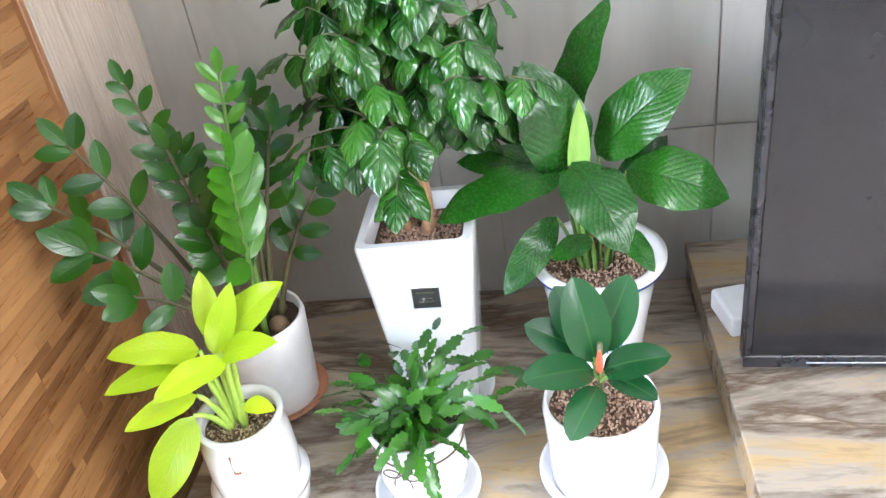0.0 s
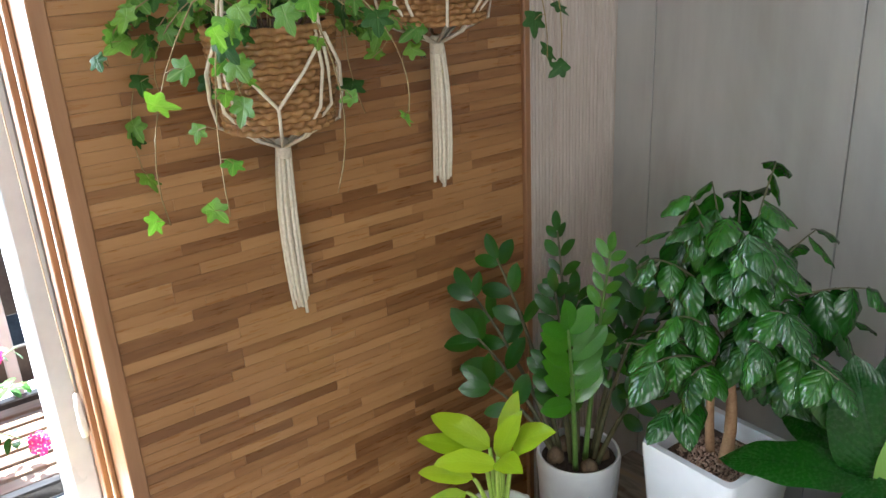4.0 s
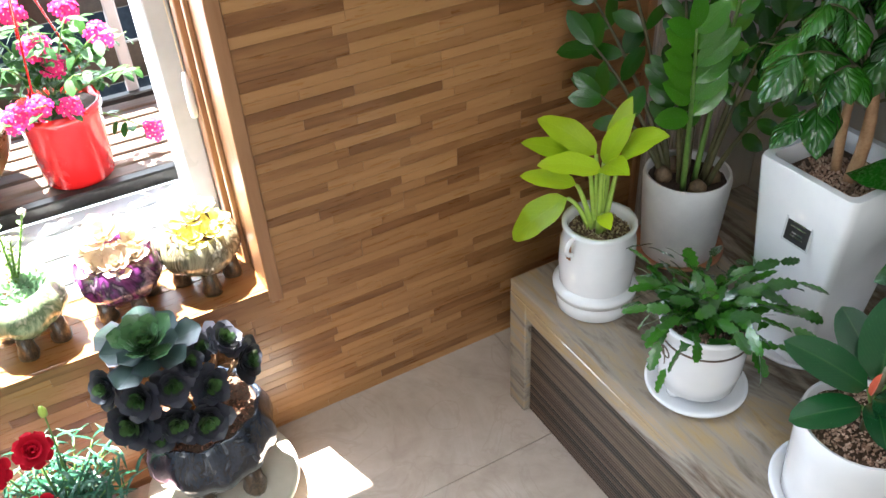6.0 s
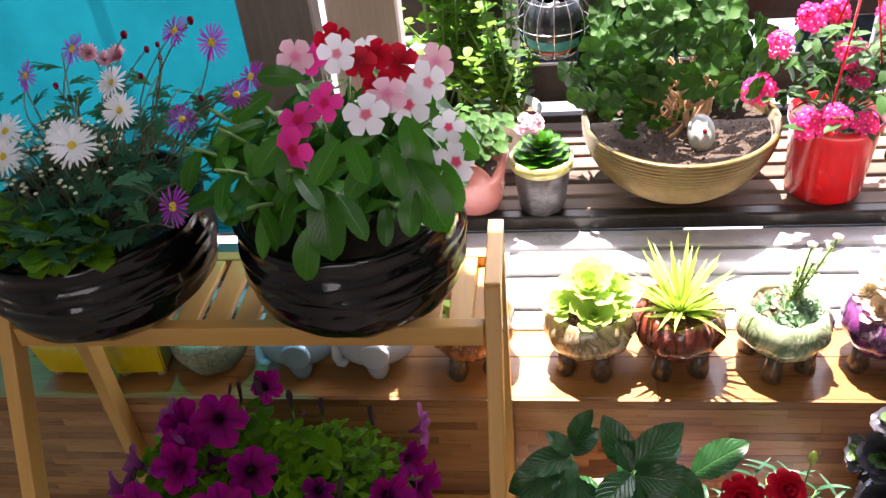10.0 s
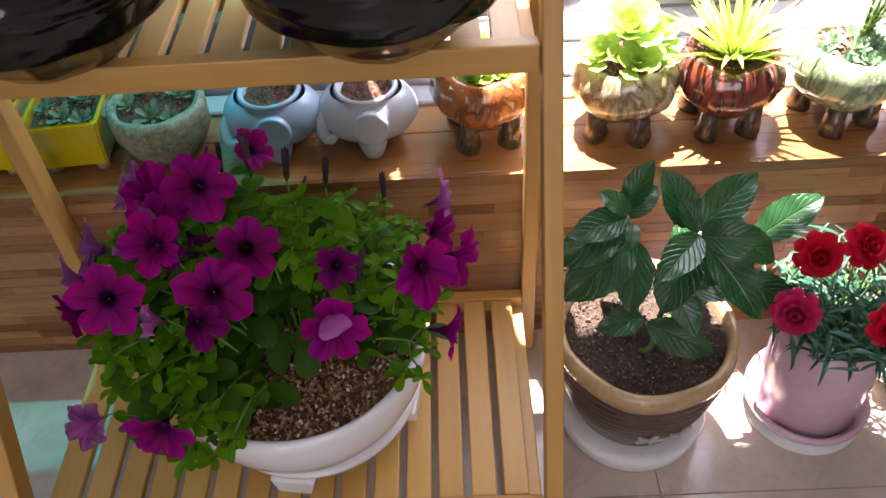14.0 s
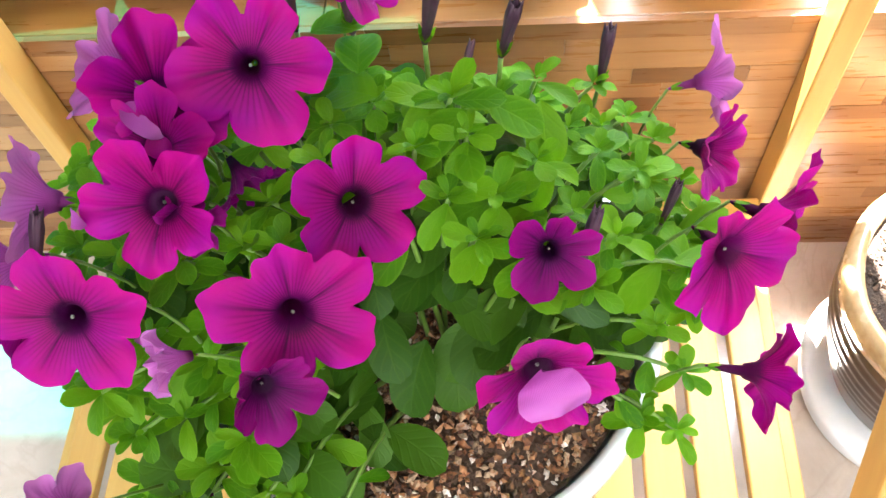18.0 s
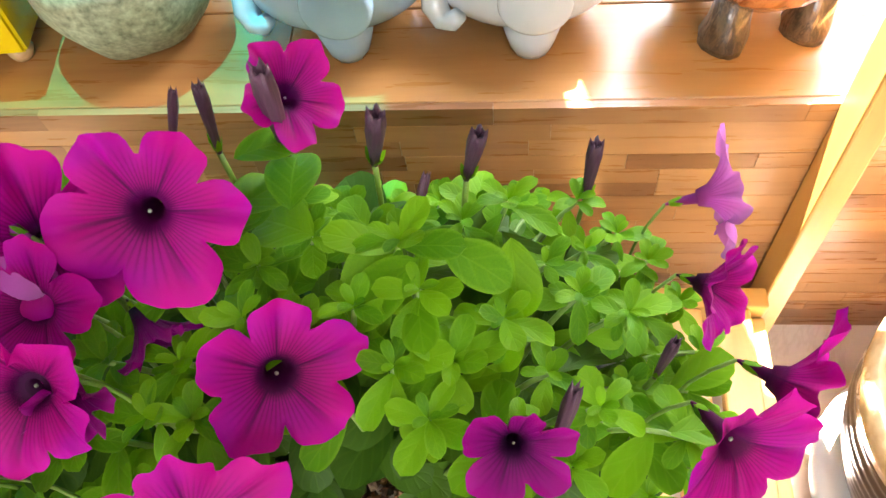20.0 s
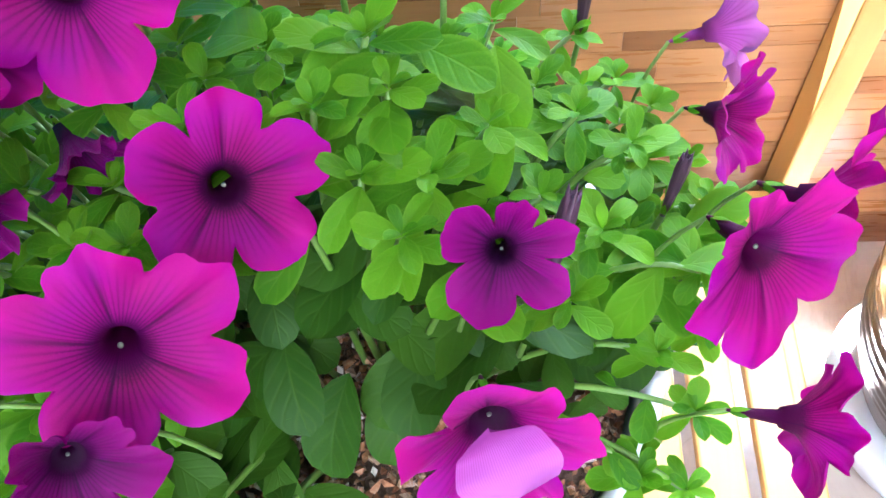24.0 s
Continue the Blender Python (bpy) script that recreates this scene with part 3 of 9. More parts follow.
MAT_LEAF_DAISY = leaf_mat("daisy_leaf", (0.010, 0.062, 0.028), (0.032, 0.13, 0.050), (0.1, 0.22, 0.1), rough=0.5, veins=5, vein_w=0.3, trans=0.2, spec=0.3)
MAT_LEAF_LETTUCE = leaf_mat("bright_leaf", (0.045, 0.15, 0.006), (0.11, 0.25, 0.014), (0.16, 0.30, 0.04), rough=0.45, veins=6, vein_w=0.25, trans=0.3, spec=0.3)
MAT_LEAF_SPOON = leaf_mat("spoon_leaf", (0.07, 0.21, 0.006), (0.16, 0.34, 0.014), (0.24, 0.42, 0.06), rough=0.4, veins=6, vein_w=0.25, trans=0.3, spec=0.3)
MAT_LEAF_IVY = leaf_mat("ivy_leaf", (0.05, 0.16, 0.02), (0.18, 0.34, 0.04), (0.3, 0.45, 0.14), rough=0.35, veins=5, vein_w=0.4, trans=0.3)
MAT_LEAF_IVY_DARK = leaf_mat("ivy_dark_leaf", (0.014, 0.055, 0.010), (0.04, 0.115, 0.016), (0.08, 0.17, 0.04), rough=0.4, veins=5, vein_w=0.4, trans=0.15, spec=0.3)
MAT_LEAF_GERAN = leaf_mat("geranium_leaf", (0.008, 0.040, 0.005), (0.026, 0.085, 0.010), (0.045, 0.12, 0.02), rough=0.5, veins=6, vein_w=0.3, trans=0.10, spec=0.25)
MAT_PETUNIA = petal_mat("petunia_petal", (0.006, 0.0, 0.008), (0.20, 0.0002, 0.092), (0.37, 0.0004, 0.180), (0.035, 0.0, 0.03), p0=0.23, p1=0.36, ribs=5, vein_n=60.0, reach=0.86, drift=(0.24, 0.0003, 0.235))
MAT_PETUNIA_DARK = petal_mat("petunia_dark_petal", (0.005, 0.0, 0.008), (0.10, 0.0002, 0.075), (0.20, 0.0004, 0.13), (0.02, 0.0, 0.02), p0=0.2, p1=0.4, ribs=5, vein_n=50.0, reach=0.8)
MAT_PETUNIA_LILAC = petal_mat("petunia_back", (0.18, 0.02, 0.15), (0.36, 0.07, 0.33), (0.48, 0.16, 0.45), (0.22, 0.03, 0.19), p0=0.1, p1=0.4)
MAT_BUD = wood_mat("withered_bud", [(0.035, 0.012, 0.028), (0.10, 0.04, 0.07), (0.24, 0.14, 0.17)], axis=2, rough=0.6, grain=1.0, spread=0.25)
MAT_LEAF_AEON_HEART = leaf_mat("aeonium_heart", (0.035, 0.085, 0.022), (0.085, 0.16, 0.05), (0.12, 0.19, 0.08), rough=0.35, veins=1, vein_w=0.1, trans=0.06, bump_s=0.1)


# ---- plan (metres) ----
ZS, ZH = 0.365, 2.30          # sill and head of the window
YW, YS, XS, XC = 1.035, 0.875, 0.006, 0.10   # grey wall, end of the timber, corner board
XA, YM = -0.37, -1.19        # aluminium frame, meeting stiles
XO, ZO = -0.43, 0.44         # outdoor shelf
TILE_Y = 0.0
BX0, BX1, BY0, BZ = 0.185, 1.05, 0.404, 0.333   # bench
KX0, KY0, KZ = 1.052, 0.36, 0.42              # plinth
TX, TY, TROT = 1.074, 0.63, -4.0
RY0, RY1, RZT = -1.588, -0.894, 0.722         # rack
RXF, RXT, RXB, RXTB = 0.467, 0.122, 0.024, 0.010
UX0, UX1, UZ = 0.0, 0.138, 0.674
LX0, LX1, LZ = 0.055, 0.386, 0.150

MAT_STILE_GREY = wood_mat("grey_stripe_film", [(0.16, 0.14, 0.13), (0.27, 0.24, 0.22), (0.46, 0.43, 0.40)], axis=2, rough=0.4, which="Position", grain=2.6, spread=0.1)
MAT_DECK = wood_mat("weathered_slat", [(0.07, 0.045, 0.03), (0.20, 0.14, 0.10), (0.36, 0.29, 0.22)], axis=0, rough=0.6, spread=0.5)
MAT_FACADE_GLOW = speckle_mat("white_facade_glow", (0.72, 0.73, 0.74), (0.82, 0.82, 0.82), 0.8, 1.0, which="Position")
# even emission added so the backdrop looks as bright as open daylight
MAT_FACADE_GLOW.node_tree.nodes["Principled BSDF"].inputs["Emission Color"].default_value = (0.95, 0.98, 1.0, 1)
MAT_FACADE_GLOW.node_tree.nodes["Principled BSDF"].inputs["Emission Strength"].default_value = 0.38
MAT_YARD = speckle_mat("yard_paving", (0.16, 0.155, 0.15), (0.26, 0.25, 0.24), 0.8, 1.5, which="Position")
MAT_DARKGLASS = speckle_mat("dark_glass", (0.01, 0.012, 0.015), (0.03, 0.035, 0.04), 0.15, 3)
MAT_ROPE = speckle_mat("cotton_rope", (0.60, 0.50, 0.36), (0.78, 0.69, 0.54), 0.85, 160, bump_s=0.6)
MAT_TERRA = speckle_mat("terracotta", (0.28, 0.10, 0.05), (0.40, 0.17, 0.09), 0.6, 40)
MAT_BROWN_SKIN = speckle_mat("tuber_skin", (0.08, 0.05, 0.03), (0.2, 0.13, 0.07), 0.7, 60, bump_s=0.4)
MAT_PLATE = speckle_mat("black_plate", (0.012, 0.012, 0.012), (0.03, 0.03, 0.03), 0.35, 60)
MAT_BLUE = speckle_mat("cobalt_paint", (0.012, 0.035, 0.30), (0.03, 0.08, 0.45), 0.2, 60)
MAT_SPATHE = leaf_mat("spathe", (0.24, 0.42, 0.08), (0.36, 0.55, 0.15), (0.4, 0.6, 0.2), veins=5, vein_w=0.2)
MAT_LEATHER = speckle_mat("leather", (0.16, 0.06, 0.02), (0.3, 0.13, 0.05), 0.55, 120, bump_s=0.4)
MAT_CORD = speckle_mat("dark_cord", (0.06, 0.045, 0.035), (0.14, 0.10, 0.07), 0.8, 200, bump_s=0.4)
MAT_SHEATH = speckle_mat("red_sheath", (0.4, 0.06, 0.03), (0.6, 0.14, 0.07), 0.4, 60)
MAT_STEM_LIME = speckle_mat("lime_stem", (0.30, 0.45, 0.05), (0.45, 0.6, 0.12), 0.4, 40)
MAT_CHIP_YEL = chip_mat("yellow_gravel", [(0.12, 0.08, 0.04), (0.36, 0.27, 0.14), (0.5, 0.42, 0.25), (0.2, 0.15, 0.08)])


def teal_mat():
    m, nt, bsdf, out = mat_base("teal_fabric")
    v = coords(nt, "Position")
    n = noise_(nt, v, 6.0)
    c = ramp(nt, n, [(0.3, (0.004, 0.20, 0.26)), (0.7, (0.01, 0.30, 0.37))])
    tr = node(nt, "ShaderNodeBsdfTranslucent", {"Color": c})
    tp = node(nt, "ShaderNodeBsdfTransparent", {"Color": (0.03, 0.42, 0.44, 1)})
    df = node(nt, "ShaderNodeBsdfDiffuse", {"Color": c})
    a = node(nt, "ShaderNodeMixShader", {0: 0.65, 1: df.outputs[0], 2: tr.outputs[0]})
    b = node(nt, "ShaderNodeMixShader", {0: 0.44, 1: a.outputs[0], 2: tp.outputs[0]})
    nt.links.new(b.outputs[0], out.inputs[0])
    return m


MAT_TEAL = teal_mat()


# ---- the room ----
def build_room():
    # floor slab and tiles
    fl = solid("floor", box((-0.02, -3.6, -0.12), (3.6, YW + 0.1, -0.006)), MAT_GROUT, "polished pale beige marble tile floor", "floor", "structure")
    tile = finish(box((-0.2993, -0.2993, -0.006), (0.2993, 0.2993, 0.0), 0.0008), "tile", MAT_FLOOR, False)
    for i in range(6):
        for j in range(8):
            place("tile", tile, fl, Matrix.Translation((0.02 + 0.6 * i, -3.42 + TILE_Y + 0.6 * j, 0)))
    # window wall: masonry behind the timber lining
    bm = bmesh.new()
    add_box(bm, (-0.42, -3.6, -0.12), (-0.0062, 0.0, ZS - 0.03))
    add_box(bm, (-0.42, 0.0, -0.12), (-0.006, YS, 2.5))
    add_box(bm, (-0.42, -3.6, ZH), (-0.006, 0.0, 2.5))
    add_box(bm, (-0.42, -3.6, ZS - 0.03), (-0.006, -2.75, ZH))
    wall = solid("wall_window", bm, MAT_BACKING, "window wall clad in brown finger-jointed timber strips", "wall", "structure")
    # far corner and the grey wall
    bm = bmesh.new()
    add_box(bm, (-0.5, YW, -0.12), (3.6, YW + 0.12, 2.5))
    grey = solid("wall_grey", bm, MAT_GROUT, "wall clad in grey concrete-look panels with thin joints", "wall", "structure")
    xs = [0.1, 0.197, 0.596, 0.703, 1.10, 1.21, 1.61, 1.72, 2.12, 2.23, 2.63, 2.74, 3.6]
    zs = [0.0, 0.664, 2.5]
    for a, b in zip(xs, xs[1:]):
        for c, d in zip(zs, zs[1:]):
            part("panel", box((a + 0.0012, YW - 0.008, c + 0.0012), (b - 0.0012, YW, d - 0.0012), 0.001), MAT_GREY, grey, smooth=False)
    solid("wall_back", box((-0.5, -3.72, -0.12), (3.6, -3.6, 2.5)), MAT_WHITE_WALL, "plain pale plaster wall", "wall", "structure")
    solid("wall_east", box((3.6, -3.72, -0.12), (3.72, YW + 0.12, 2.5)), MAT_WHITE_WALL, "plain pale plaster wall", "wall", "structure")
    solid("ceiling", box((-0.5, -3.72, 2.5), (3.72, YW + 0.12, 2.62)), MAT_CEIL, "plain white ceiling", "ceiling", "structure")
    # pale ribbed board across the corner, with the edge trim of the timber
    dx, dy = XC - XS, YW - YS
    L = math.hypot(dx, dy)
    bm = bmesh.new()
    n = 26
    prof = []
    for i in range(n * 4 + 1):
        u = i / (n * 4)
        prof.append((u * L, 0.0025 * abs(math.sin(math.pi * u * n)) ** 0.5 + (0.004 if 0.28 < u < 0.5 or 0.72 < u < 0.8 else 0.0)))
    lo = [bm.verts.new((x, -z, 0.0)) for x, z in prof] + [bm.verts.new((L, 0.03, 0)), bm.verts.new((0, 0.03, 0))]
    hi = [bm.verts.new((v.co.x, v.co.y, 2.5)) for v in lo]
    for i in range(len(lo)):
        j = (i + 1) % len(lo)
        bm.faces.new((lo[i], lo[j], hi[j], hi[i]))
    bm.faces.new(hi)
    bm.faces.new(list(reversed(lo)))
    solid("corner_board", bm, MAT_CURTAIN, "pale beige ribbed board closing the corner", "panel", "structure", m=Matrix.Translation((XS, YS, 0)) @ Euler((0, 0, math.atan2(dy, dx))).to_matrix().to_4x4())
    solid("corner_trim", box((-0.004, YS - 0.014, 0.0), (XS + 0.004, YS + 0.002, 2.5), 0.002), MAT_CASE, "orange-brown wooden edge trim", "trim", "structure")
    return wall


def build_window():
    win = thing("window_1", (0, 0, 0), "wide sliding window in a deep timber-lined opening, white aluminium frame", "window")
    win["kind"] = "structure"
    t = 0.026
    # casing round the opening, sill board and jambs
    part("casing", box((-0.30, -t, ZS - 0.028), (0.006, 0.0, ZH + t), 0.002), MAT_CASE, win, "honey-coloured wooden casing", smooth=False)
    part("casing", box((-0.30, -2.75, ZS - 0.028), (0.006, -2.75 + t, ZH + t), 0.002), MAT_CASE, win, smooth=False)
    part("casing", box((-0.30, -2.75 + t, ZH), (0.006, -t, ZH + t), 0.002), MAT_CASE, win, smooth=False)
    ys = [-2.75 + t, -2.02, -1.31, -0.64, -t]
    for a, b in zip(ys, ys[1:]):
        for q, (x0, x1) in enumerate(((-0.104, -0.0065), (-0.205, -0.105), (-0.30, -0.206))):
            sh = (0.0, 0.21, -0.15)[q]
            part("sill_board", box((x0, max(a + sh, -2.75 + t) if a > -2.7 else a, ZS - 0.028), (x1 - 0.0006, (b + sh - 0.0006) if b < -0.1 else b, ZS), 0.0008), MAT_SILL, win, smooth=False)
    # white aluminium track in steps and the outer frame
    x = XA
    for k, (w, h) in enumerate(((0.05, 0.028), (0.05, 0.05), (0.05, 0.03), (0.04, 0.062))):
        part("track", box((x + 0.20 - 0.05 * k - w, -2.74, ZS - 0.028), (x + 0.20 - 0.05 * k - 0.002, -t - 0.001, ZS + h - 0.02), 0.003), MAT_ALU, win, "white aluminium sliding track", smooth=False)
    part("frame_sill", box((XO + 0.003, -2.74, ZS - 0.10), (XA - 0.003, 0.30, ZO - 0.032), 0.004), MAT_ALU, win, "white aluminium frame", smooth=False)
    part("frame_post", box((XA - 0.06, -0.075, ZS), (XA + 0.10, -t - 0.001, ZH), 0.004), MAT_ALU, win, "white aluminium frame", smooth=False)
    part("jamb_strip", box((-0.20, -t - 0.012, ZS), (-0.165, -t, ZH), 0.002), MAT_CASE, win, smooth=False)
    part("jamb_strip", box((-0.12, -t - 0.009, ZS), (-0.10, -t, ZH), 0.002), MAT_CASE, win, smooth=False)
    # two meeting stiles, wrapped in striped film
    part("stile", box((XA + 0.02, YM - 0.125, ZS + 0.012), (XA + 0.07, YM, ZH), 0.004), MAT_STILE_GREY, win, "grey striped sash stile", smooth=False)
    part("stile", box((XA - 0.04, YM + 0.004, ZS + 0.012), (XA + 0.01, YM + 0.128, ZH), 0.004), MAT_CURTAIN, win, "beige striped sash stile", smooth=False)
    part("sash_rail", box((XA + 0.02, -2.70, ZS + 0.012), (XA + 0.06, YM - 0.127, ZS + 0.085), 0.003), MAT_STILE_GREY, win, smooth=False)
    # teal translucent blind behind the closed sash
    bl = thing("roller_blind", (XA - 0.015, 0, 0), "translucent teal fabric blind covering the closed sash", "blind")
    part("fabric", box((0.0, -2.70, ZS + 0.14), (0.002, YM - 0.13, ZH), 0.0), MAT_TEAL, bl, smooth=False)
    for k in range(5):
        part("slat", box((-0.004, -2.70, ZS + 0.088 + 0.011 * k), (0.008, YM - 0.13, ZS + 0.0965 + 0.011 * k), 0.002), MAT_TEAL, bl, smooth=False)
    # cord with a white pull on the casing
    cord = thing("blind_cord", (-0.19, -t - 0.016, 0), "thin beige blind cord with a white plastic pull", "cord")
    part("cord", tube(bmesh.new(), arc((0, 0, 2.05), (0.005, -0.004, 0.75), 0, 8, (0.004, -0.01, 0)), 0.0013, segs=6), MAT_ROPE, cord)
    part("pull", lathe([(0, 0), (0.007, 0.002), (0.0085, 0.02), (0.007, 0.07), (0.004, 0.09), (0, 0.092)], 14), MAT_WHITE_MATT, cord, "white plastic pull", m=Matrix.Translation((0.005, -0.004, 0.66)))


def build_outside():
    # shelf of slats on a dark rail, hung outside the window
    sh = thing("balcony_shelf", (0, 0, 0), "outdoor plant shelf of dark slats on a black rail", "shelf")
    part("front_rail", box((XO - 0.03, -2.7, ZO - 0.035), (XO, 0.5, ZO), 0.004), MAT_DARK_METAL, sh, "black metal rail", smooth=False)
    for k in range(7):
        x = XO - 0.045 - 0.055 * k
        part("slat", box((-1.6, -0.02, -0.014), (1.6, 0.02, 0.0), 0.002), MAT_DECK, sh, smooth=False, m=Matrix.Translation((x - 0.01, -1.1, ZO - 0.004)) @ Euler((0, 0, radians(90))).to_matrix().to_4x4())
    part("back_rail", box((XO - 0.46, -2.7, ZO - 0.03), (XO - 0.43, 0.5, ZO + 0.0), 0.004), MAT_DARK_METAL, sh, smooth=False)
    for z, d in ((0.025, 0.101), (0.212, 0.21)):
        part("rail_bar", box((XO - 0.47, YM - 0.02, ZO + z), (XO - 0.455, 0.5, ZO + z + d), 0.003), MAT_DARK_METAL, sh, smooth=False)
    for y in (-0.08, -0.905, -1.9):
        part("rail_post", box((XO - 0.475, y, ZO - 0.03), (XO - 0.45, y + 0.03, ZO + 0.62), 0.004), MAT_ALU, sh, smooth=False)
    for y in (-2.4, -1.2, 0.2):
        part("bracket", box((XO - 0.46, y, ZO - 0.09), (-0.42, y + 0.03, ZO - 0.036), 0.003), MAT_DARK_METAL, sh, smooth=False)
    # pale facade across the yard, given a glow, with dark window bands
    fc = thing("facade", (-9.0, 0, 0), "white glowing backdrop facade far outside with dark window bands", "building")
    part("wall", box((-0.4, -16, -8), (0, 14, 7)), MAT_FACADE_GLOW, fc, smooth=False)
    for k in range(4):
        for j in range(4):
            part("window", box((0.0, -2.2 + 4.5 * j, -6.5 + 3.2 * k), (0.05, 1.2 + 4.5 * j, -5.1 + 3.2 * k), 0.02), MAT_DARKGLASS, fc, smooth=False)
    solid("ground", box((-60, -60, -8.3), (-0.5, 60, -8.0)), MAT_YARD, "grey paved yard far below the window", "ground", "structure")


def build_lamellas(wall):
    """Narrow timber strips, staggered; those about the window's corner are parts."""
    rng = random.Random(11)
    meshes = {}
    H = ZS / 19
    verts, faces = [], []
    cells = []
    nrow = int(2.5 / H)
    for k in range(nrow):
        z0 = k * H
        below = z0 + H <= ZS + 0.001
        y = -3.58 if (below or z0 > ZH + 0.03) else 0.0
        y -= rng.uniform(0, 0.1) if y < -1 else 0.0
        top = YS - 0.015
        while y < top - 0.002:
            n = rng.choice((3, 4, 5, 6, 7, 8, 9, 11))
            ln = min(n * 0.025, top - y)
            if top - y - ln < 0.04:
                ln = top - y
            cells.append((y, z0, ln))
            y += ln
    near = [c for c in cells if -0.75 < c[0] < 0.60 and c[1] < 0.30 or (c[0] < 0.4 and 0.36 < c[1] < 0.80)]
    near = set(near[:300])
    for y, z0, ln in cells:
        d = 0.0002
        if (y, z0, ln) in near:
            key = round(ln, 3)
            if key not in meshes:
                meshes[key] = finish(box((-0.006, d, d), (0.0, ln - d, H - d), 0.0004), "strip", MAT_LAMELLA, False)
            place("strip", meshes[key], wall, Matrix.Translation((rng.uniform(-0.0003, 0.0003), y, z0)))
        else:
            b = len(verts)
            x = rng.uniform(-0.0003, 0.0003)
            for q in ((-0.006, y, z0), (x, y + d, z0 + d), (x, y + ln - d, z0 + d), (x, y + ln - d, z0 + H - d), (x, y + d, z0 + H - d), (-0.006, y + ln, z0), (-0.006, y + ln, z0 + H), (-0.006, y, z0 + H)):
                verts.append(q)
            for f in ((1, 2, 3, 4), (0, 5, 2, 1), (5, 6, 3, 2), (6, 7, 4, 3), (7, 0, 1, 4)):
                faces.append([b + i for i in f])
    me = bpy.data.meshes.new("strips")
    me.from_pydata(verts, [], faces)
    me.materials.append(MAT_LAMELLA_FAR)
    ob = new("strips", me)
    ob.parent = wall
    tagged(ob, kind="stuff")


# ---- furniture ----
def build_bench():
    b = thing("stone_bench", (0, 0, 0), "low bench of banded brown marble with a ribbed dark front panel", "bench")
    t = 0.03
    part("top_slab", box((BX0, BY0, BZ - t), (BX1 + 0.04, YW - 0.009, BZ), 0.003, 2), MAT_MARBLE, b, "polished banded marble slab", smooth=False)
    part("leg_slab", box((BX0, BY0, 0.0), (BX0 + 0.055, BY0 + 0.03, BZ - t), 0.002), MAT_MARBLE, b, smooth=False)
    part("side_slab", box((BX0, BY0 + 0.031, 0.0), (BX0 + 0.03, YW - 0.01, BZ - t), 0.002), MAT_MARBLE, b, smooth=False)
    part("header_slab", box((BX0 + 0.056, BY0, BZ - t - 0.035), (BX1 + 1.6, BY0 + 0.03, BZ - t - 0.001), 0.002), MAT_MARBLE, b, smooth=False)
    part("backing", box((BX0 + 0.056, BY0 + 0.022, 0.004), (BX1 + 1.6, BY0 + 0.03, BZ - t - 0.036), 0), MAT_DARK_METAL, b, smooth=False)
    zt = BZ - t - 0.04
    n = int(zt / 0.0075)
    sl = finish(box((0, 0, 0), (BX1 + 1.6 - BX0 - 0.058, 0.008, 0.0046), 0.001), "rib", MAT_GRILLE, False)
    for k in range(n):
        place("rib", sl, b, Matrix.Translation((BX0 + 0.057, BY0 + 0.013, 0.006 + 0.0075 * k)))


def build_tv():
    k = thing("tv_plinth", (0, 0, 0), "raised plinth of banded grey and ochre marble", "plinth")
    part("top_slab", box((KX0, KY0, KZ - 0.03), (3.3, YW - 0.009, KZ), 0.003, 2), MAT_MARBLE, k, smooth=False)
    part("side_slab", box((KX0 + 0.004, KY0 + 0.031, BZ + 0.001), (KX0 + 0.03, YW - 0.01, KZ - 0.031), 0.002), MAT_MARBLE, k, smooth=False)
    part("front_slab", box((KX0 + 0.004, KY0 + 0.004, BZ + 0.001), (3.3, KY0 + 0.03, KZ - 0.031), 0.002), MAT_MARBLE, k, smooth=False)
    tv = thing("television", (TX, TY, KZ), "large flat television with a dark glossy screen", "television", rz=TROT)
    part("screen", box((0.012, -0.003, 0.055), (1.19, 0.001, 0.70), 0.0), MAT_TV, tv, "dark screen switched off", smooth=False)
    part("body", box((0.0, 0.001, 0.03), (1.2, 0.035, 0.71), 0.004, 2), MAT_TVFRAME, tv, smooth=False)
    part("bottom_bezel", box((0.0, -0.005, 0.03), (1.2, 0.0, 0.053), 0.002), MAT_TVFRAME, tv, smooth=False)
    part("side_bezel", box((0.0, -0.005, 0.054), (0.011, 0.0, 0.71), 0.002), MAT_TVFRAME, tv, smooth=False)
    part("logo_bar", box((0.09, -0.0058, 0.040), (0.5, -0.0052, 0.0415)), MAT_ALU, tv, smooth=False)
    for x in (0.28, 0.9):
        part("foot", box((x, -0.09, 0.0), (x + 0.03, 0.11, 0.03), 0.008, 2), MAT_TVFRAME, tv, smooth=False)
    r = thing("router", (TX + 0.026, TY + 0.15, KZ), "small white plastic box", "router", rz=12)
    part("case", box((-0.03, -0.045, 0.0), (0.03, 0.045, 0.04), 0.006, 3), MAT_WHITE_MATT, r, smooth=False)


def bar(parent, name, p, q, w, h, label="", roll=0.0, mat=None):
    """A squared bar from p to q, w across and h deep, grain along its length."""
    p, q = Vector(p), Vector(q)
    L = (q - p).length
    d = (q - p).normalized()
    ref = Vector((0, 1, 0)) if abs(d.y) < 0.9 else Vector((0, 0, 1))
    s = ref.cross(d).normalized()
    t = d.cross(s)
    m = Matrix((d, t, s)).transposed().to_4x4()
    m.translation = p
    return part(name, box((0, -w / 2, -h / 2), (L, w / 2, h / 2), 0.0022, 2), mat or MAT_PINE, parent, label, smooth=False, m=m @ Euler((radians(roll), 0, 0)).to_matrix().to_4x4())


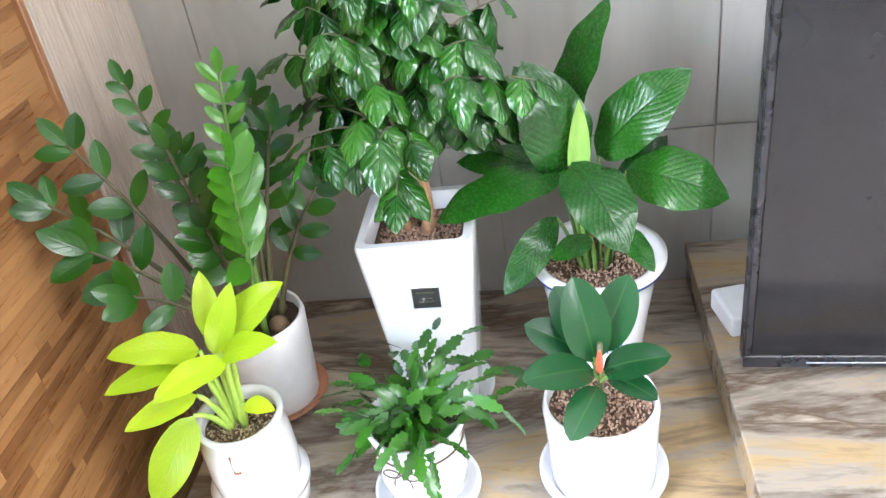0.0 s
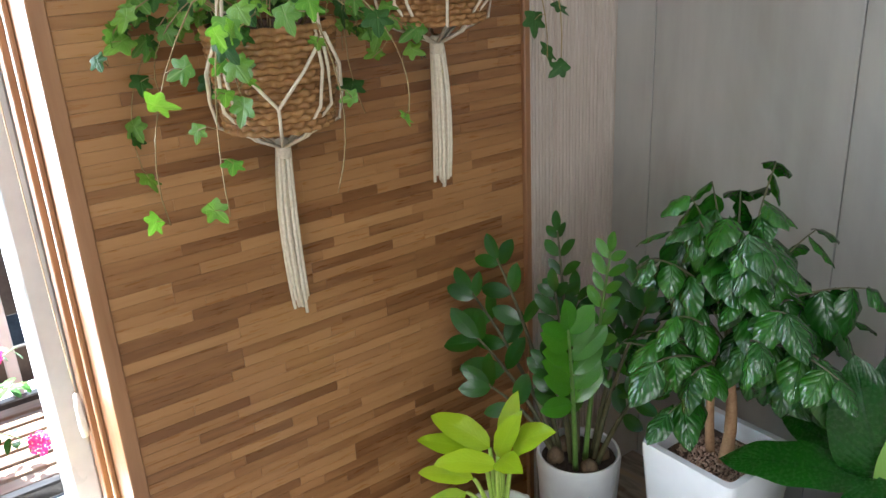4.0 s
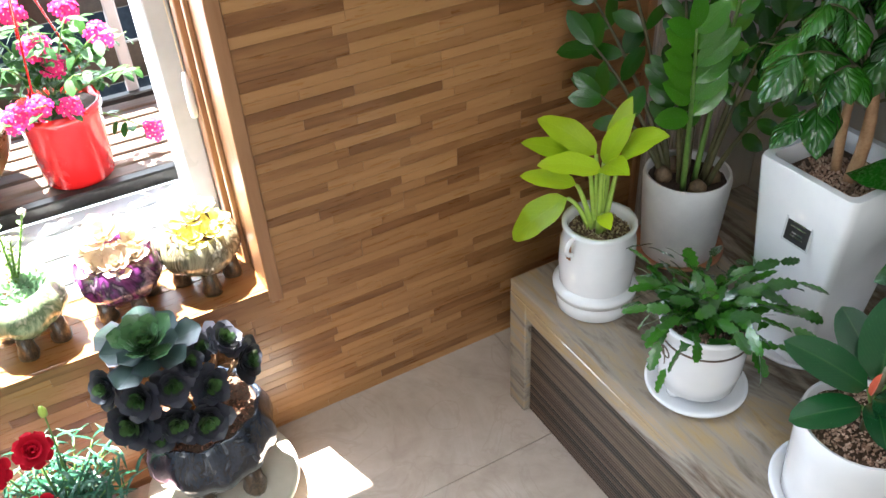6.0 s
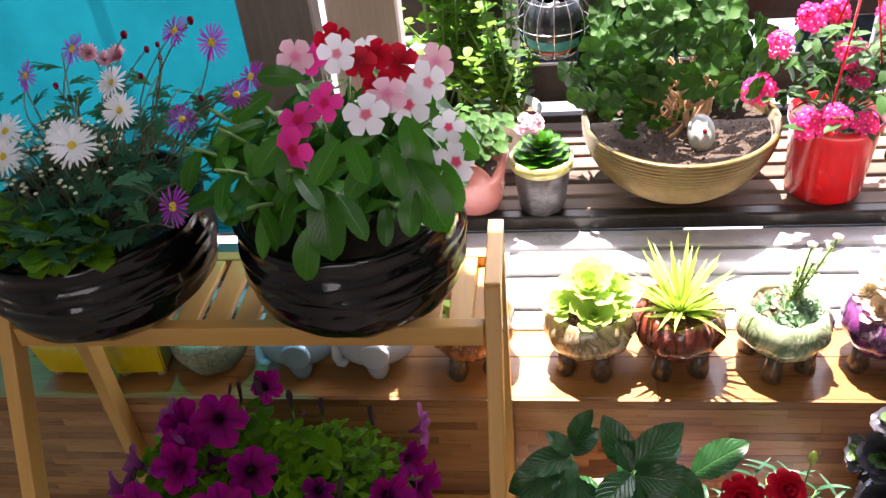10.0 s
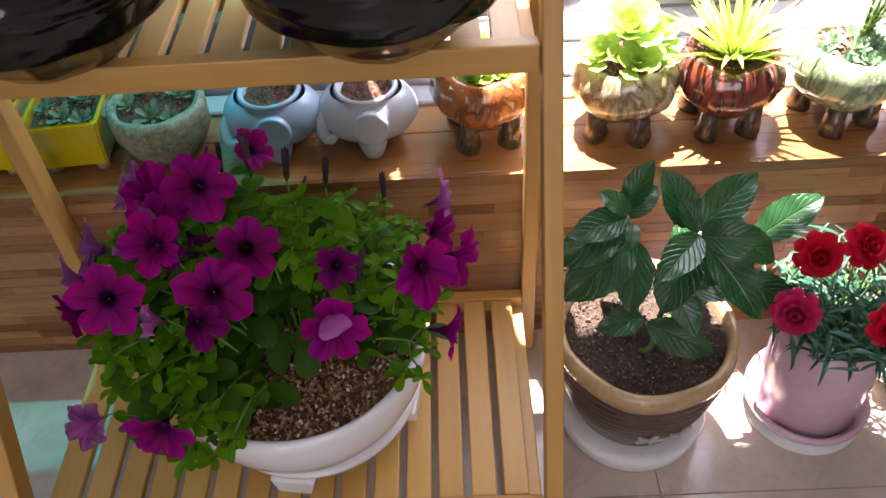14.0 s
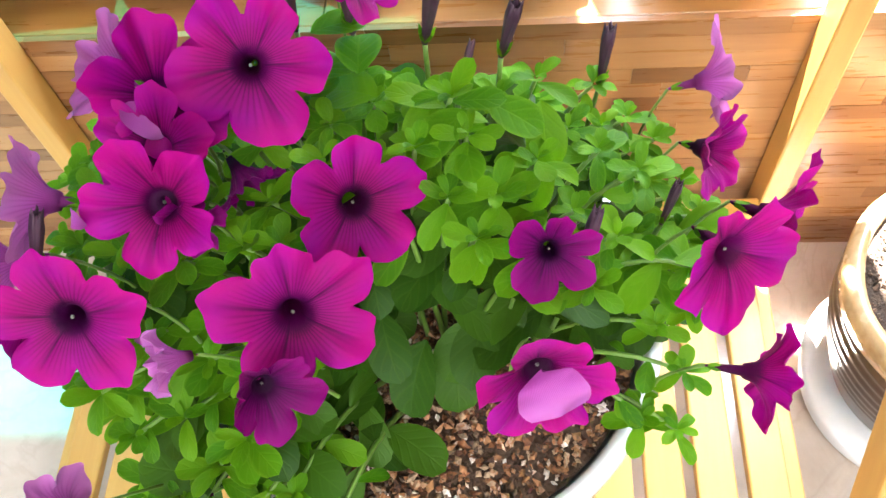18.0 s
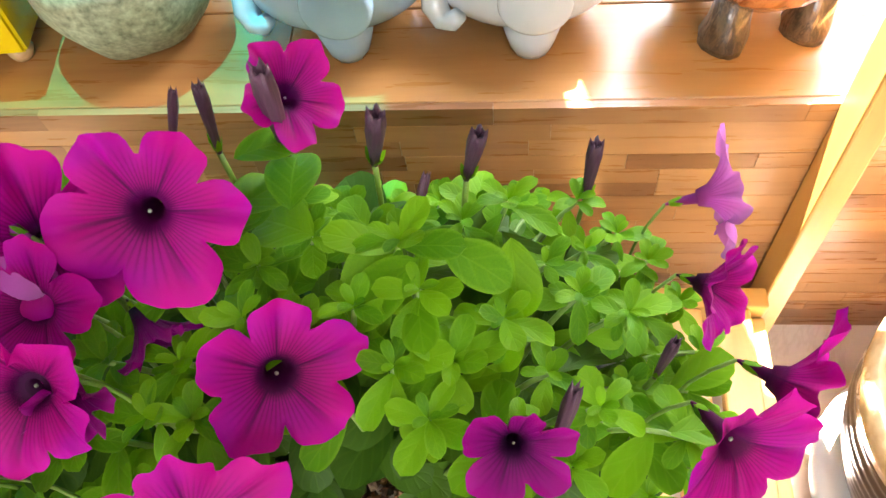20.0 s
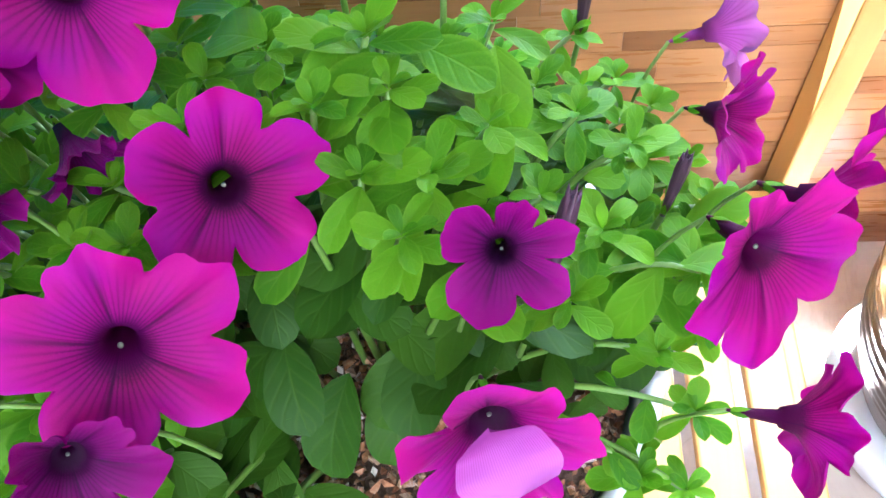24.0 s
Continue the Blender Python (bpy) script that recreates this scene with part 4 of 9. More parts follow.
def build_rack():
    """Two-tier A-frame flower rack; its sides lean together towards the top."""
    r = thing("flower_rack", (0, 0, 0), "two-tier pine flower rack with slatted shelves and leaning legs", "rack")
    pw = 0.028
    for y in (RY0, RY1):
        side = 1 if y == RY1 else -1
        bar(r, "front_post", (RXF, y, 0.0), (RXT, y, RZT), 0.022, 0.034)
        bar(r, "back_post", (RXB, y, 0.0), (RXTB, y, RZT - 0.002), 0.022, 0.034)
        bar(r, "top_bar", (RXTB - 0.02, y, RZT + 0.0), (RXT + 0.014, y, RZT), 0.022, 0.026)
        yi = y - side * 0.0235
        bar(r, "upper_side_rail", (UX0, yi, UZ - 0.030), (UX1, yi, UZ - 0.030), 0.022, 0.024)
        bar(r, "lower_side_rail", (LX0, yi, LZ - 0.030), (LX1, yi, LZ - 0.030), 0.022, 0.024)
    a, b = RY0 + 0.0125, RY1 - 0.0125
    bar(r, "upper_front_rail", (UX1 + 0.011, a, UZ - 0.012), (UX1 + 0.011, b, UZ - 0.012), 0.034, 0.02)
    bar(r, "upper_back_rail", (UX0 - 0.011, a, UZ - 0.014), (UX0 - 0.011, b, UZ - 0.014), 0.03, 0.02)
    bar(r, "lower_front_rail", (LX1 + 0.011, a, LZ - 0.014), (LX1 + 0.011, b, LZ - 0.014), 0.034, 0.02)
    bar(r, "lower_back_rail", (LX0 - 0.011, a, LZ - 0.014), (LX0 - 0.011, b, LZ - 0.014), 0.03, 0.02)
    n = 15
    for k in range(n):
        y = a + 0.012 + (b - a - 0.024) * (k + 0.5) / n
        w = (b - a) / n * 0.74
        for x0, x1, z in ((UX0, UX1, UZ), (LX0, LX1, LZ)):
            bar(r, "slat", (x0, y, z - 0.006), (x1, y, z - 0.006), w, 0.012)
    for y in (RY0, RY1):
        for z, x in ((UZ - 0.012, RXF + (RXT - RXF) * (UZ / RZT)), (LZ - 0.012, RXF + (RXT - RXF) * (LZ / RZT))):
            s = 1 if y == RY1 else -1
            part("screw", lathe([(0, 0.0015), (0.003, 0.001), (0.0038, 0)], 10), MAT_STEEL, r, m=facing((x, y + s * 0.0112, z), (0, s, 0)))


# ---- pots and house plants ----
def pot_profile(r_base, r_top, h, t=0.008, lip=0.0, lip_h=0.012, depth=0.02, round_=0.006):
    """Outer wall up, over the lip and down inside to below the soil."""
    p = [(0, 0), (r_base - round_, 0), (r_base, round_)]
    p += [(r_base + (r_top - r_base) * k / 6, round_ + (h - lip_h - round_) * k / 6) for k in range(1, 7)]
    if lip:
        p += [(r_top + lip, h - lip_h + 0.002), (r_top + lip, h - 0.003)]
    p += [(r_top + lip - 0.003, h), (r_top - t, h - 0.001), (r_top - t - 0.002, h - 0.006), (r_top - t - 0.004, h - depth - 0.012)]
    return p


def saucer(parent, r, h, material, label="saucer", z=0.0):
    return part("saucer", lathe([(0, z), (r * 0.8, z), (r, z + h * 0.7), (r, z + h), (r - 0.006, z + h), (r * 0.78, z + 0.006), (0, z + 0.006)], 48), material, parent, label)


def zz_plant(loc):
    t = thing("zz_plant", loc, "dark green glossy plant with feathered stems in a white cylinder pot", "plant")
    h = 0.185
    part("pot", lathe(pot_profile(0.072, 0.083, h, 0.007), 64), MAT_WHITE_MATT, t, "plain white cylinder pot", sharp=50)
    saucer(t, 0.09, 0.014, MAT_TERRA, "terracotta saucer")
    part("soil", soil_bm(0.074, h - 0.02), MAT_DARKSOIL, t)
    rng = random.Random(21)
    me_d = [finish(leaf_bm(1, w, 0.72, 0.72, 0.14, 0.35, nu=2, nv=8), "leaf", MAT_LEAF_ZZ) for w in (0.46, 0.54)]
    me_n = [finish(leaf_bm(1, w, 0.72, 0.72, 0.14, 0.35, 0.03, 3, 2, 8), "leaf", MAT_LEAF_ZZ_NEW) for w in (0.44, 0.52)]
    o = Vector(loc)
    # stems: tip, leaf pairs, fresh, leaf length, where the leaves begin
    for tip, n, fresh, s, q0 in (((0.165, 0.80, 0.930), 5, 0, 0.046, 0.62), ((0.337, 0.76, 0.945), 6, 1, 0.046, 0.58), ((0.100, 0.70, 0.880), 3, 0, 0.062, 0.66), ((0.042, 0.68, 0.795), 3, 0, 0.072, 0.66), ((0.105, 0.64, 0.730), 2, 0, 0.090, 0.7), ((0.372, 0.62, 0.855), 6, 1, 0.082, 0.46), ((0.160, 0.62, 0.655), 2, 0, 0.076, 0.66), ((0.371, 0.82, 0.832), 5, 0, 0.058, 0.45), ((0.426, 0.80, 0.724), 4, 0, 0.060, 0.5), ((0.345, 0.83, 0.874), 6, 0, 0.056, 0.5), ((0.215, 0.80, 0.808), 5, 0, 0.058, 0.5), ((0.290, 0.66, 0.745), 4, 0, 0.062, 0.5), ((0.240, 0.72, 0.850), 5, 0, 0.054, 0.5)):
        e = Vector(tip) - o
        b = Vector((max(-0.04, min(0.04, e.x * 0.25)), max(-0.04, min(0.04, e.y * 0.25)), h - 0.025))
        pts = arc(b, e, 0.012, 12, Vector((-e.x, -e.y, 0)) * 0.06)
        part("stem", tube(bmesh.new(), pts, 0.0062, 0.0020), MAT_STEM_DARK if not fresh else MAT_STEM, t)
        d = (pts[-1] - pts[-4]).normalized()
        face = Vector((0.25, -0.80, 0.55)) if not (fresh and s > 0.06) else Vector((0.9, -0.35, 0.5))
        side = d.cross(face).normalized()
        for k in range(n):
            q = q0 + (0.97 - q0) * k / max(n - 1, 1)
            i = min(int(q * 12), 11)
            p = pts[i].lerp(pts[i + 1], q * 12 - i)
            for sd in (-1, 1):
                ln = s * rng.uniform(0.85, 1.12) * (1.0 if k < n - 1 else 0.85)
                a = radians(rng.uniform(42, 66) - 14 * k / n)
                w = d * math.cos(a) + side * sd * math.sin(a) + Vector((rng.uniform(-0.15, 0.15), rng.uniform(-0.15, 0.15), rng.uniform(-0.1, 0.12)))
                place("leaf", rng.choice(me_n if fresh else me_d), t, blade(p + side * sd * 0.002, p + w.normalized() * ln, face + Vector((rng.uniform(-0.3, 0.3), rng.uniform(-0.2, 0.2), rng.uniform(-0.2, 0.3))), 0.35))
        place("leaf", me_n[0] if fresh else me_d[0], t, blade(pts[-1], pts[-1] + d * s * 0.9, face, 0.35))
    for _ in range(5):
        a = rng.uniform(0, 6.28)
        part("tuber", lathe([(0, -0.01), (0.018, 0.0), (0.016, 0.016), (0.006, 0.026), (0, 0.027)], 14), MAT_BROWN_SKIN, t, m=Matrix.Translation((0.045 * math.cos(a), 0.045 * math.sin(a), h - 0.022)))


def square_pot_tree(loc, rz=0.0):
    t = thing("potted_tree", loc, "small glossy-leaved tree in a tall square white pot", "plant", rz=rz)
    h, a, b = 0.36, 0.060, 0.088
    bm = bmesh.new()

    def ring(r, z, k=0.0):
        c = r * 0.16
        pts = []
        for sx, sy in ((1, 1), (-1, 1), (-1, -1), (1, -1)):
            cx, cy = sx * (r - c), sy * (r - c)
            a0 = math.atan2(sy, sx)
            for q in (-0.7, -0.35, 0, 0.35, 0.7):
                pts.append(bm.verts.new((cx + c * 1.05 * math.cos(a0 + q), cy + c * 1.05 * math.sin(a0 + q), z)))
        return pts
    rings = [ring(a - 0.004, 0), ring(a, 0.004)] + [ring(a + (b - a) * k / 5, 0.004 + (h - 0.01) * k / 5) for k in range(1, 6)] + [ring(b - 0.002, h), ring(b - 0.014, h), ring(b - 0.016, h - 0.006), ring(b - 0.018, h - 0.05)]
    for p, q in zip(rings, rings[1:]):
        for i in range(len(p)):
            j = (i + 1) % len(p)
            bm.faces.new((p[i], p[j], q[j], q[i]))
    bm.faces.new(list(reversed(rings[0])))
    part("pot", bm, MAT_WHITE, t, "tall tapered square white glazed pot", sharp=40, m=Matrix.Translation((0, 0, 0.004)))
    saucer(t, 0.086, 0.014, MAT_WHITE, "low round white saucer")
    zz = h - 0.028
    part("soil", box((-b + 0.017, -b + 0.017, zz - 0.01), (b - 0.017, b - 0.017, zz)), MAT_SOIL, t, smooth=False)
    grains("chip_cover", t, b - 0.024, zz + 0.002, 900, 0.006, MAT_CHIP_PINK)
    # label plate on the front face
    slope = math.atan2(b - a, h)
    lab = part("label_plate", box((-0.022, -0.001, -0.026), (0.022, 0.0, 0.026), 0.0005), MAT_PLATE, t, "black label plate with a silver edge", smooth=False, m=Matrix.Translation((0.008, -(a + (b - a) * 0.76) - 0.0012, h * 0.76)) @ Euler((-slope, 0, 0)).to_matrix().to_4x4())
    part("plate_edge", frame_bm(0.049, 0.057, 0.003, 0.0018), MAT_ALU, lab, smooth=False)
    for z, w in ((0.010, 0.022), (0.002, 0.028), (-0.008, 0.019), (-0.014, 0.024)):
        part("writing_bar", box((-w / 2, -0.0016, z - 0.0012), (w / 2, -0.001, z + 0.0012)), MAT_STEEL, lab, smooth=False)
    rng = random.Random(8)
    tr = arc((0.012, 0.0, zz - 0.005), (0.0, 0.01, zz + 0.17), 0, 8, (0.01, 0, 0))
    part("trunk", tube(bmesh.new(), tr, 0.0115, 0.007, 10), MAT_BARK, t, "tan bare trunk")
    part("trunk", tube(bmesh.new(), arc((-0.02, 0.012, zz - 0.005), (-0.03, 0.02, zz + 0.16), 0, 7, (-0.006, 0, 0)), 0.0085, 0.0055, 9), MAT_BARK, t)
    mes = [finish(leaf_bm(1, w, 0.55, 0.85, 0.1, d, wv, 5, 4, 10, cup=0.5), "leaf", MAT_LEAF_TREE) for w, d, wv in ((0.66, 0.5, 0.04), (0.72, 0.9, 0.06), (0.6, 0.7, 0.05))]
    top = Vector(tr[-1])
    count = 0
    for k in range(52):
        az = k * 137.5 + rng.uniform(-20, 20)
        el = rng.choice((80, 68, 55, 42, 28, 12, 0))
        ln = rng.uniform(0.12, 0.20) * (1.08 if el < 50 else 1.4)
        b0 = top + Vector((0, 0, rng.uniform(-0.06, 0.09)))
        e = b0 + way(az, el) * ln
        pts = arc(b0, e, 0.022, 8)
        part("branch", tube(bmesh.new(), pts, 0.0026, 0.001, 6), MAT_STEM_DARK, t)
        for q, sd in ((0.42, -1), (0.55, 1), (0.68, -1), (0.78, 1), (0.9, -1), (1.0, 0)):
            i = min(int(q * 8), 7)
            p = pts[i].lerp(pts[i + 1], q * 8 - i)
            place("leaf", rng.choice(mes), t, at_dir(p, az + sd * rng.uniform(40, 70), rng.uniform(-62, -18) if sd else rng.uniform(-40, 0), rng.uniform(-25, 25), rng.uniform(0.05, 0.078)))


def frame_bm(w, h, t, d):
    bm = bmesh.new()
    for lo, hi in (((-w / 2, -h / 2), (w / 2, -h / 2 + t)), ((-w / 2, h / 2 - t), (w / 2, h / 2)), ((-w / 2, -h / 2 + t), (-w / 2 + t, h / 2 - t)), ((w / 2 - t, -h / 2 + t), (w / 2, h / 2 - t))):
        add_box(bm, (lo[0], -d, lo[1]), (hi[0], 0, hi[1]))
    return bm


def peace_lily(loc):
    t = thing("peace_lily", loc, "broad-leaved peace lily in a white blue-rimmed pot", "plant")
    h = 0.235
    part("pot", lathe([(0, 0), (0.062, 0), (0.066, 0.005), (0.072, 0.05), (0.082, 0.12), (0.093, 0.185), (0.098, h - 0.024), (0.106, h - 0.018), (0.112, h - 0.008), (0.111, h), (0.098, h), (0.09, h - 0.006), (0.088, h - 0.05)], 72), MAT_WHITE, t, "white glazed pot")
    part("rim_stripe", lathe([(0.1005, h - 0.0238), (0.1068, h - 0.0188), (0.1118, h - 0.011), (0.1124, h - 0.0085)], 72), MAT_BLUE, t, "cobalt blue painted rim stripe")
    bm = bmesh.new()
    rng = random.Random(4)
    for k in range(9):
        a = radians(rng.uniform(238, 292))
        z0, z1 = rng.uniform(0.07, 0.10), rng.uniform(0.12, 0.17)
        pts = []
        for q in range(6):
            z = z0 + (z1 - z0) * q / 5
            r = 0.0725 + (z - 0.05) * 0.152 + 0.0008
            aa = a + (q / 5) ** 2 * rng.uniform(-0.3, 0.3)
            pts.append((r * math.cos(aa), r * math.sin(aa), z))
        tube(bm, pts, 0.0016, 0.0006, 5)
    part("painted_grass", bm, MAT_BLUE, t, "blue brush strokes of grass")
    part("soil", soil_bm(0.09, h - 0.022), MAT_SOIL, t)
    grains("chip_cover", t, 0.085, h - 0.02, 900, 0.006, MAT_CHIP_PINK)
    mes = [finish(leaf_bm(1, w, 0.66, 0.8, 0.12, d, wv, 6, 4, 16, cup=0.10), "leaf", MAT_LEAF_LILY) for w, d, wv in ((0.42, 0.5, 0.03), (0.50, 0.9, 0.04), (0.60, 1.2, 0.04), (0.38, 0.7, 0.035))]
    bends = (0.5, 0.9, 1.2, 0.7)
    o = Vector(loc)
    # leaves: base, tip, the way the upper side turns, kind
    for p, q, face, k in (((0.823, 0.82, 0.775), (0.903, 0.84, 0.971), (-0.8, -0.5, 0.35), 0), ((0.838, 0.78, 0.715), (0.777, 0.76, 0.917), (0.25, -0.85, 0.45), 1), ((0.880, 0.80, 0.741), (1.010, 0.78, 0.875), (-0.25, -0.7, 0.65), 1), ((0.835, 0.75, 0.755), (0.905, 0.635, 0.670), (0.25, -0.6, 0.75), 2), ((0.920, 0.78, 0.720), (1.060, 0.72, 0.695), (0.0, -0.65, 0.75), 2), ((0.825, 0.76, 0.735), (0.633, 0.68, 0.715), (0.05, -0.35, 0.95), 3), ((0.813, 0.82, 0.713), (0.660, 0.80, 0.750), (0.1, -0.6, 0.8), 3), ((0.808, 0.76, 0.660), (0.722, 0.68, 0.574), (0.3, -0.6, 0.7), 3), ((0.860, 0.74, 0.630), (0.800, 0.67, 0.640), (0.1, -0.5, 0.85), 0), ((0.906, 0.82, 0.652), (0.99, 0.85, 0.740), (0, -0.6, 0.7), 0), ((0.850, 0.84, 0.70), (0.76, 0.90, 0.86), (0.2, -0.7, 0.6), 1), ((0.90, 0.76, 0.64), (0.95, 0.68, 0.60), (0.2, -0.5, 0.85), 0)):
        p, q = Vector(p) - o, Vector(q) - o
        b = Vector((max(-0.025, min(0.025, p.x * 0.4)), max(-0.025, min(0.025, p.y * 0.4)), h - 0.024))
        part("stalk", tube(bmesh.new(), arc(b, p, 0.012, 8), 0.0042, 0.0026), MAT_STEM, t)
        place("leaf", mes[k], t, blade(p, q, face, bends[k]))
    part("spathe", leaf_bm(0.155, 0.034, 0.7, 0.9, 0.5, 0.15, 0, 5, 3, 14), MAT_SPATHE, t, "young pale green spathe", m=blade((-0.028, -0.03, h + 0.135), (-0.020, -0.035, h + 0.285), (0.1, -0.9, 0.2), 0.15) @ Matrix.Diagonal((6.6, 6.6, 6.6, 1)))
    part("flower_stalk", tube(bmesh.new(), arc((0.0, 0, h - 0.024), (-0.028, -0.03, h + 0.138), 0, 6), 0.0035, 0.003), MAT_STEM, t)


def lime_plant(loc):
    t = thing("lime_philodendron", loc, "bright lime-green leafy plant in a white jug-eared pot", "plant")
    h = 0.185
    part("pot", lathe([(0, 0.0), (0.064, 0.0), (0.07, 0.006), (0.072, 0.03), (0.064, 0.048), (0.066, 0.056), (0.069, 0.10), (0.067, 0.15), (0.063, 0.166), (0.066, 0.178), (0.066, h), (0.058, h), (0.055, h - 0.01), (0.054, h - 0.04)], 64), MAT_WHITE, t, "white glazed pot with a stepped foot")
    part("foot_ring", lathe([(0.0655, 0.049), (0.0775, 0.04), (0.078, 0.052), (0.0665, 0.06)], 64), MAT_WHITE, t)
    for a in (100, 280):
        pts = [Vector((0.064 + 0.018 * math.sin(q), 0, 0.160 - 0.016 * math.cos(q))) for q in [math.pi * k / 10 for k in range(11)]]
        part("ear", tube(bmesh.new(), pts, 0.0048, 0.0048, 9), MAT_WHITE, t, m=Euler((0, 0, radians(a))).to_matrix().to_4x4())
    part("tag", box((-0.0055, -0.0025, -0.018), (0.0055, 0.0, 0.018), 0.001), MAT_LEATHER, t, "brown leather tag", smooth=False, m=Euler((0, 0, radians(6))).to_matrix().to_4x4() @ Matrix.Translation((0, -0.0692, 0.150)))
    part("soil", soil_bm(0.056, h - 0.02), MAT_SOIL, t)
    grains("chip_cover", t, 0.052, h - 0.018, 500, 0.005, MAT_CHIP_YEL)
    mes = [finish(leaf_bm(1, w, 0.62, 0.82, 0.2, d, 0.035, 5, 3, 12, cup=0.1), "leaf", MAT_LEAF_LIME) for w, d in ((0.36, 0.6), (0.42, 0.9), (0.32, 0.5))]
    bends = (0.6, 0.9, 0.5)
    o = Vector(loc)
    for p, q, face, k in (((0.303, 0.50, 0.640), (0.200, 0.45, 0.680), (0.1, -0.4, 0.9), 1), ((0.296, 0.49, 0.628), (0.195, 0.42, 0.640), (0.1, -0.4, 0.9), 0), ((0.323, 0.50, 0.634), (0.375, 0.51, 0.745), (0.3, -0.8, 0.4), 2), ((0.341, 0.52, 0.641), (0.440, 0.52, 0.735), (0.0, -0.6, 0.8), 1), ((0.340, 0.49, 0.640), (0.440, 0.45, 0.690), (0.0, -0.5, 0.85), 0), ((0.350, 0.475, 0.640), (0.272, 0.40, 0.640), (0.1, -0.4, 0.9), 1), ((0.292, 0.47, 0.585), (0.206, 0.41, 0.580), (0.1, -0.5, 0.8), 0), ((0.282, 0.46, 0.555), (0.219, 0.385, 0.455), (0.2, -0.7, 0.6), 1), ((0.350, 0.485, 0.550), (0.405, 0.455, 0.565), (0, -0.4, 0.9), 1), ((0.318, 0.52, 0.640), (0.310, 0.56, 0.735), (0.3, -0.8, 0.4), 0)):
        p, q = Vector(p) - o, Vector(q) - o
        b = Vector((p.x * 0.3, p.y * 0.3, h - 0.02))
        part("stalk", tube(bmesh.new(), arc(b, p, 0.012, 8), 0.0056, 0.0034), MAT_STEM_LIME, t)
        place("leaf", mes[k], t, blade(p, q, face, bends[k]))


def christmas_cactus(loc):
    t = thing("christmas_cactus", loc, "trailing flat-segmented cactus in a white pot tied with a cord bow", "plant")
    h = 0.155
    z0 = 0.016
    part("pot", lathe([(0, z0), (0.05, z0), (0.062, z0 + 0.008), (0.068, 0.06), (0.069, 0.10), (0.066, 0.12), (0.0675, 0.132), (0.074, 0.148), (0.075, h), (0.068, h), (0.062, h - 0.012), (0.06, h - 0.04)], 64), MAT_WHITE, t, "white glazed pot with a gathered neck")
    for a in (30, 150, 270):
        part("foot", lathe([(0, 0.006), (0.012, 0.008), (0.014, 0.018), (0.008, 0.03), (0, 0.032)], 14), MAT_WHITE, t, m=Matrix.Translation((0.046 * math.cos(radians(a)), 0.046 * math.sin(radians(a)), 0)))
    saucer(t, 0.083, 0.014, MAT_WHITE, "white saucer")
    part("cord", lathe([(0.0668, 0.117), (0.0693, 0.119), (0.0668, 0.121)], 48), MAT_CORD, t, "dark thin cord round the neck")
    bm = bmesh.new()
    for sx in (-1, 1):
        c = Vector((sx * 0.014, -0.073, 0.112))
        tube(bm, [c + Vector((sx * 0.013 * math.cos(q) + sx * 0.0, -0.002, 0.008 * math.sin(q))) for q in [2 * math.pi * k / 12 for k in range(13)]], 0.0012, segs=6)
        tube(bm, arc((0, -0.073, 0.116), (sx * 0.014, -0.073, 0.085), 0, 5, (sx * 0.004, 0, 0)), 0.0012, segs=6)
    part("bow", bm, MAT_CORD, t, "cord bow", m=Euler((0, 0, radians(-14))).to_matrix().to_4x4())
    part("soil", soil_bm(0.061, h - 0.018), MAT_SOIL, t)
    grains("chip_cover", t, 0.058, h - 0.016, 400, 0.005, MAT_CHIP_PINK)
    rng = random.Random(31)
    mes = []
    for w in (0.44, 0.5, 0.4):
        mes.append(finish(leaf_bm(1, w, 0.45, 0.5, 0.1, 0.3, 0.03, 3, 2, 9, jag=0.34), "segment", MAT_LEAF_CACTUS))
    for k in range(62):
        az = k * 137.5
        el = rng.uniform(25, 80)
        p = Vector((0.035 * rng.uniform(-1, 1), 0.035 * rng.uniform(-1, 1), h - 0.02))
        n = rng.choice((3, 4, 4, 5))
        for j in range(n):
            s = rng.uniform(0.036, 0.050)
            place("segment", rng.choice(mes), t, at_dir(p, az, el, rng.uniform(-75, 75), s))
            p = p + way(az, el) * s * 0.92
            el -= rng.uniform(10, 30)
            az += rng.uniform(-18, 18)


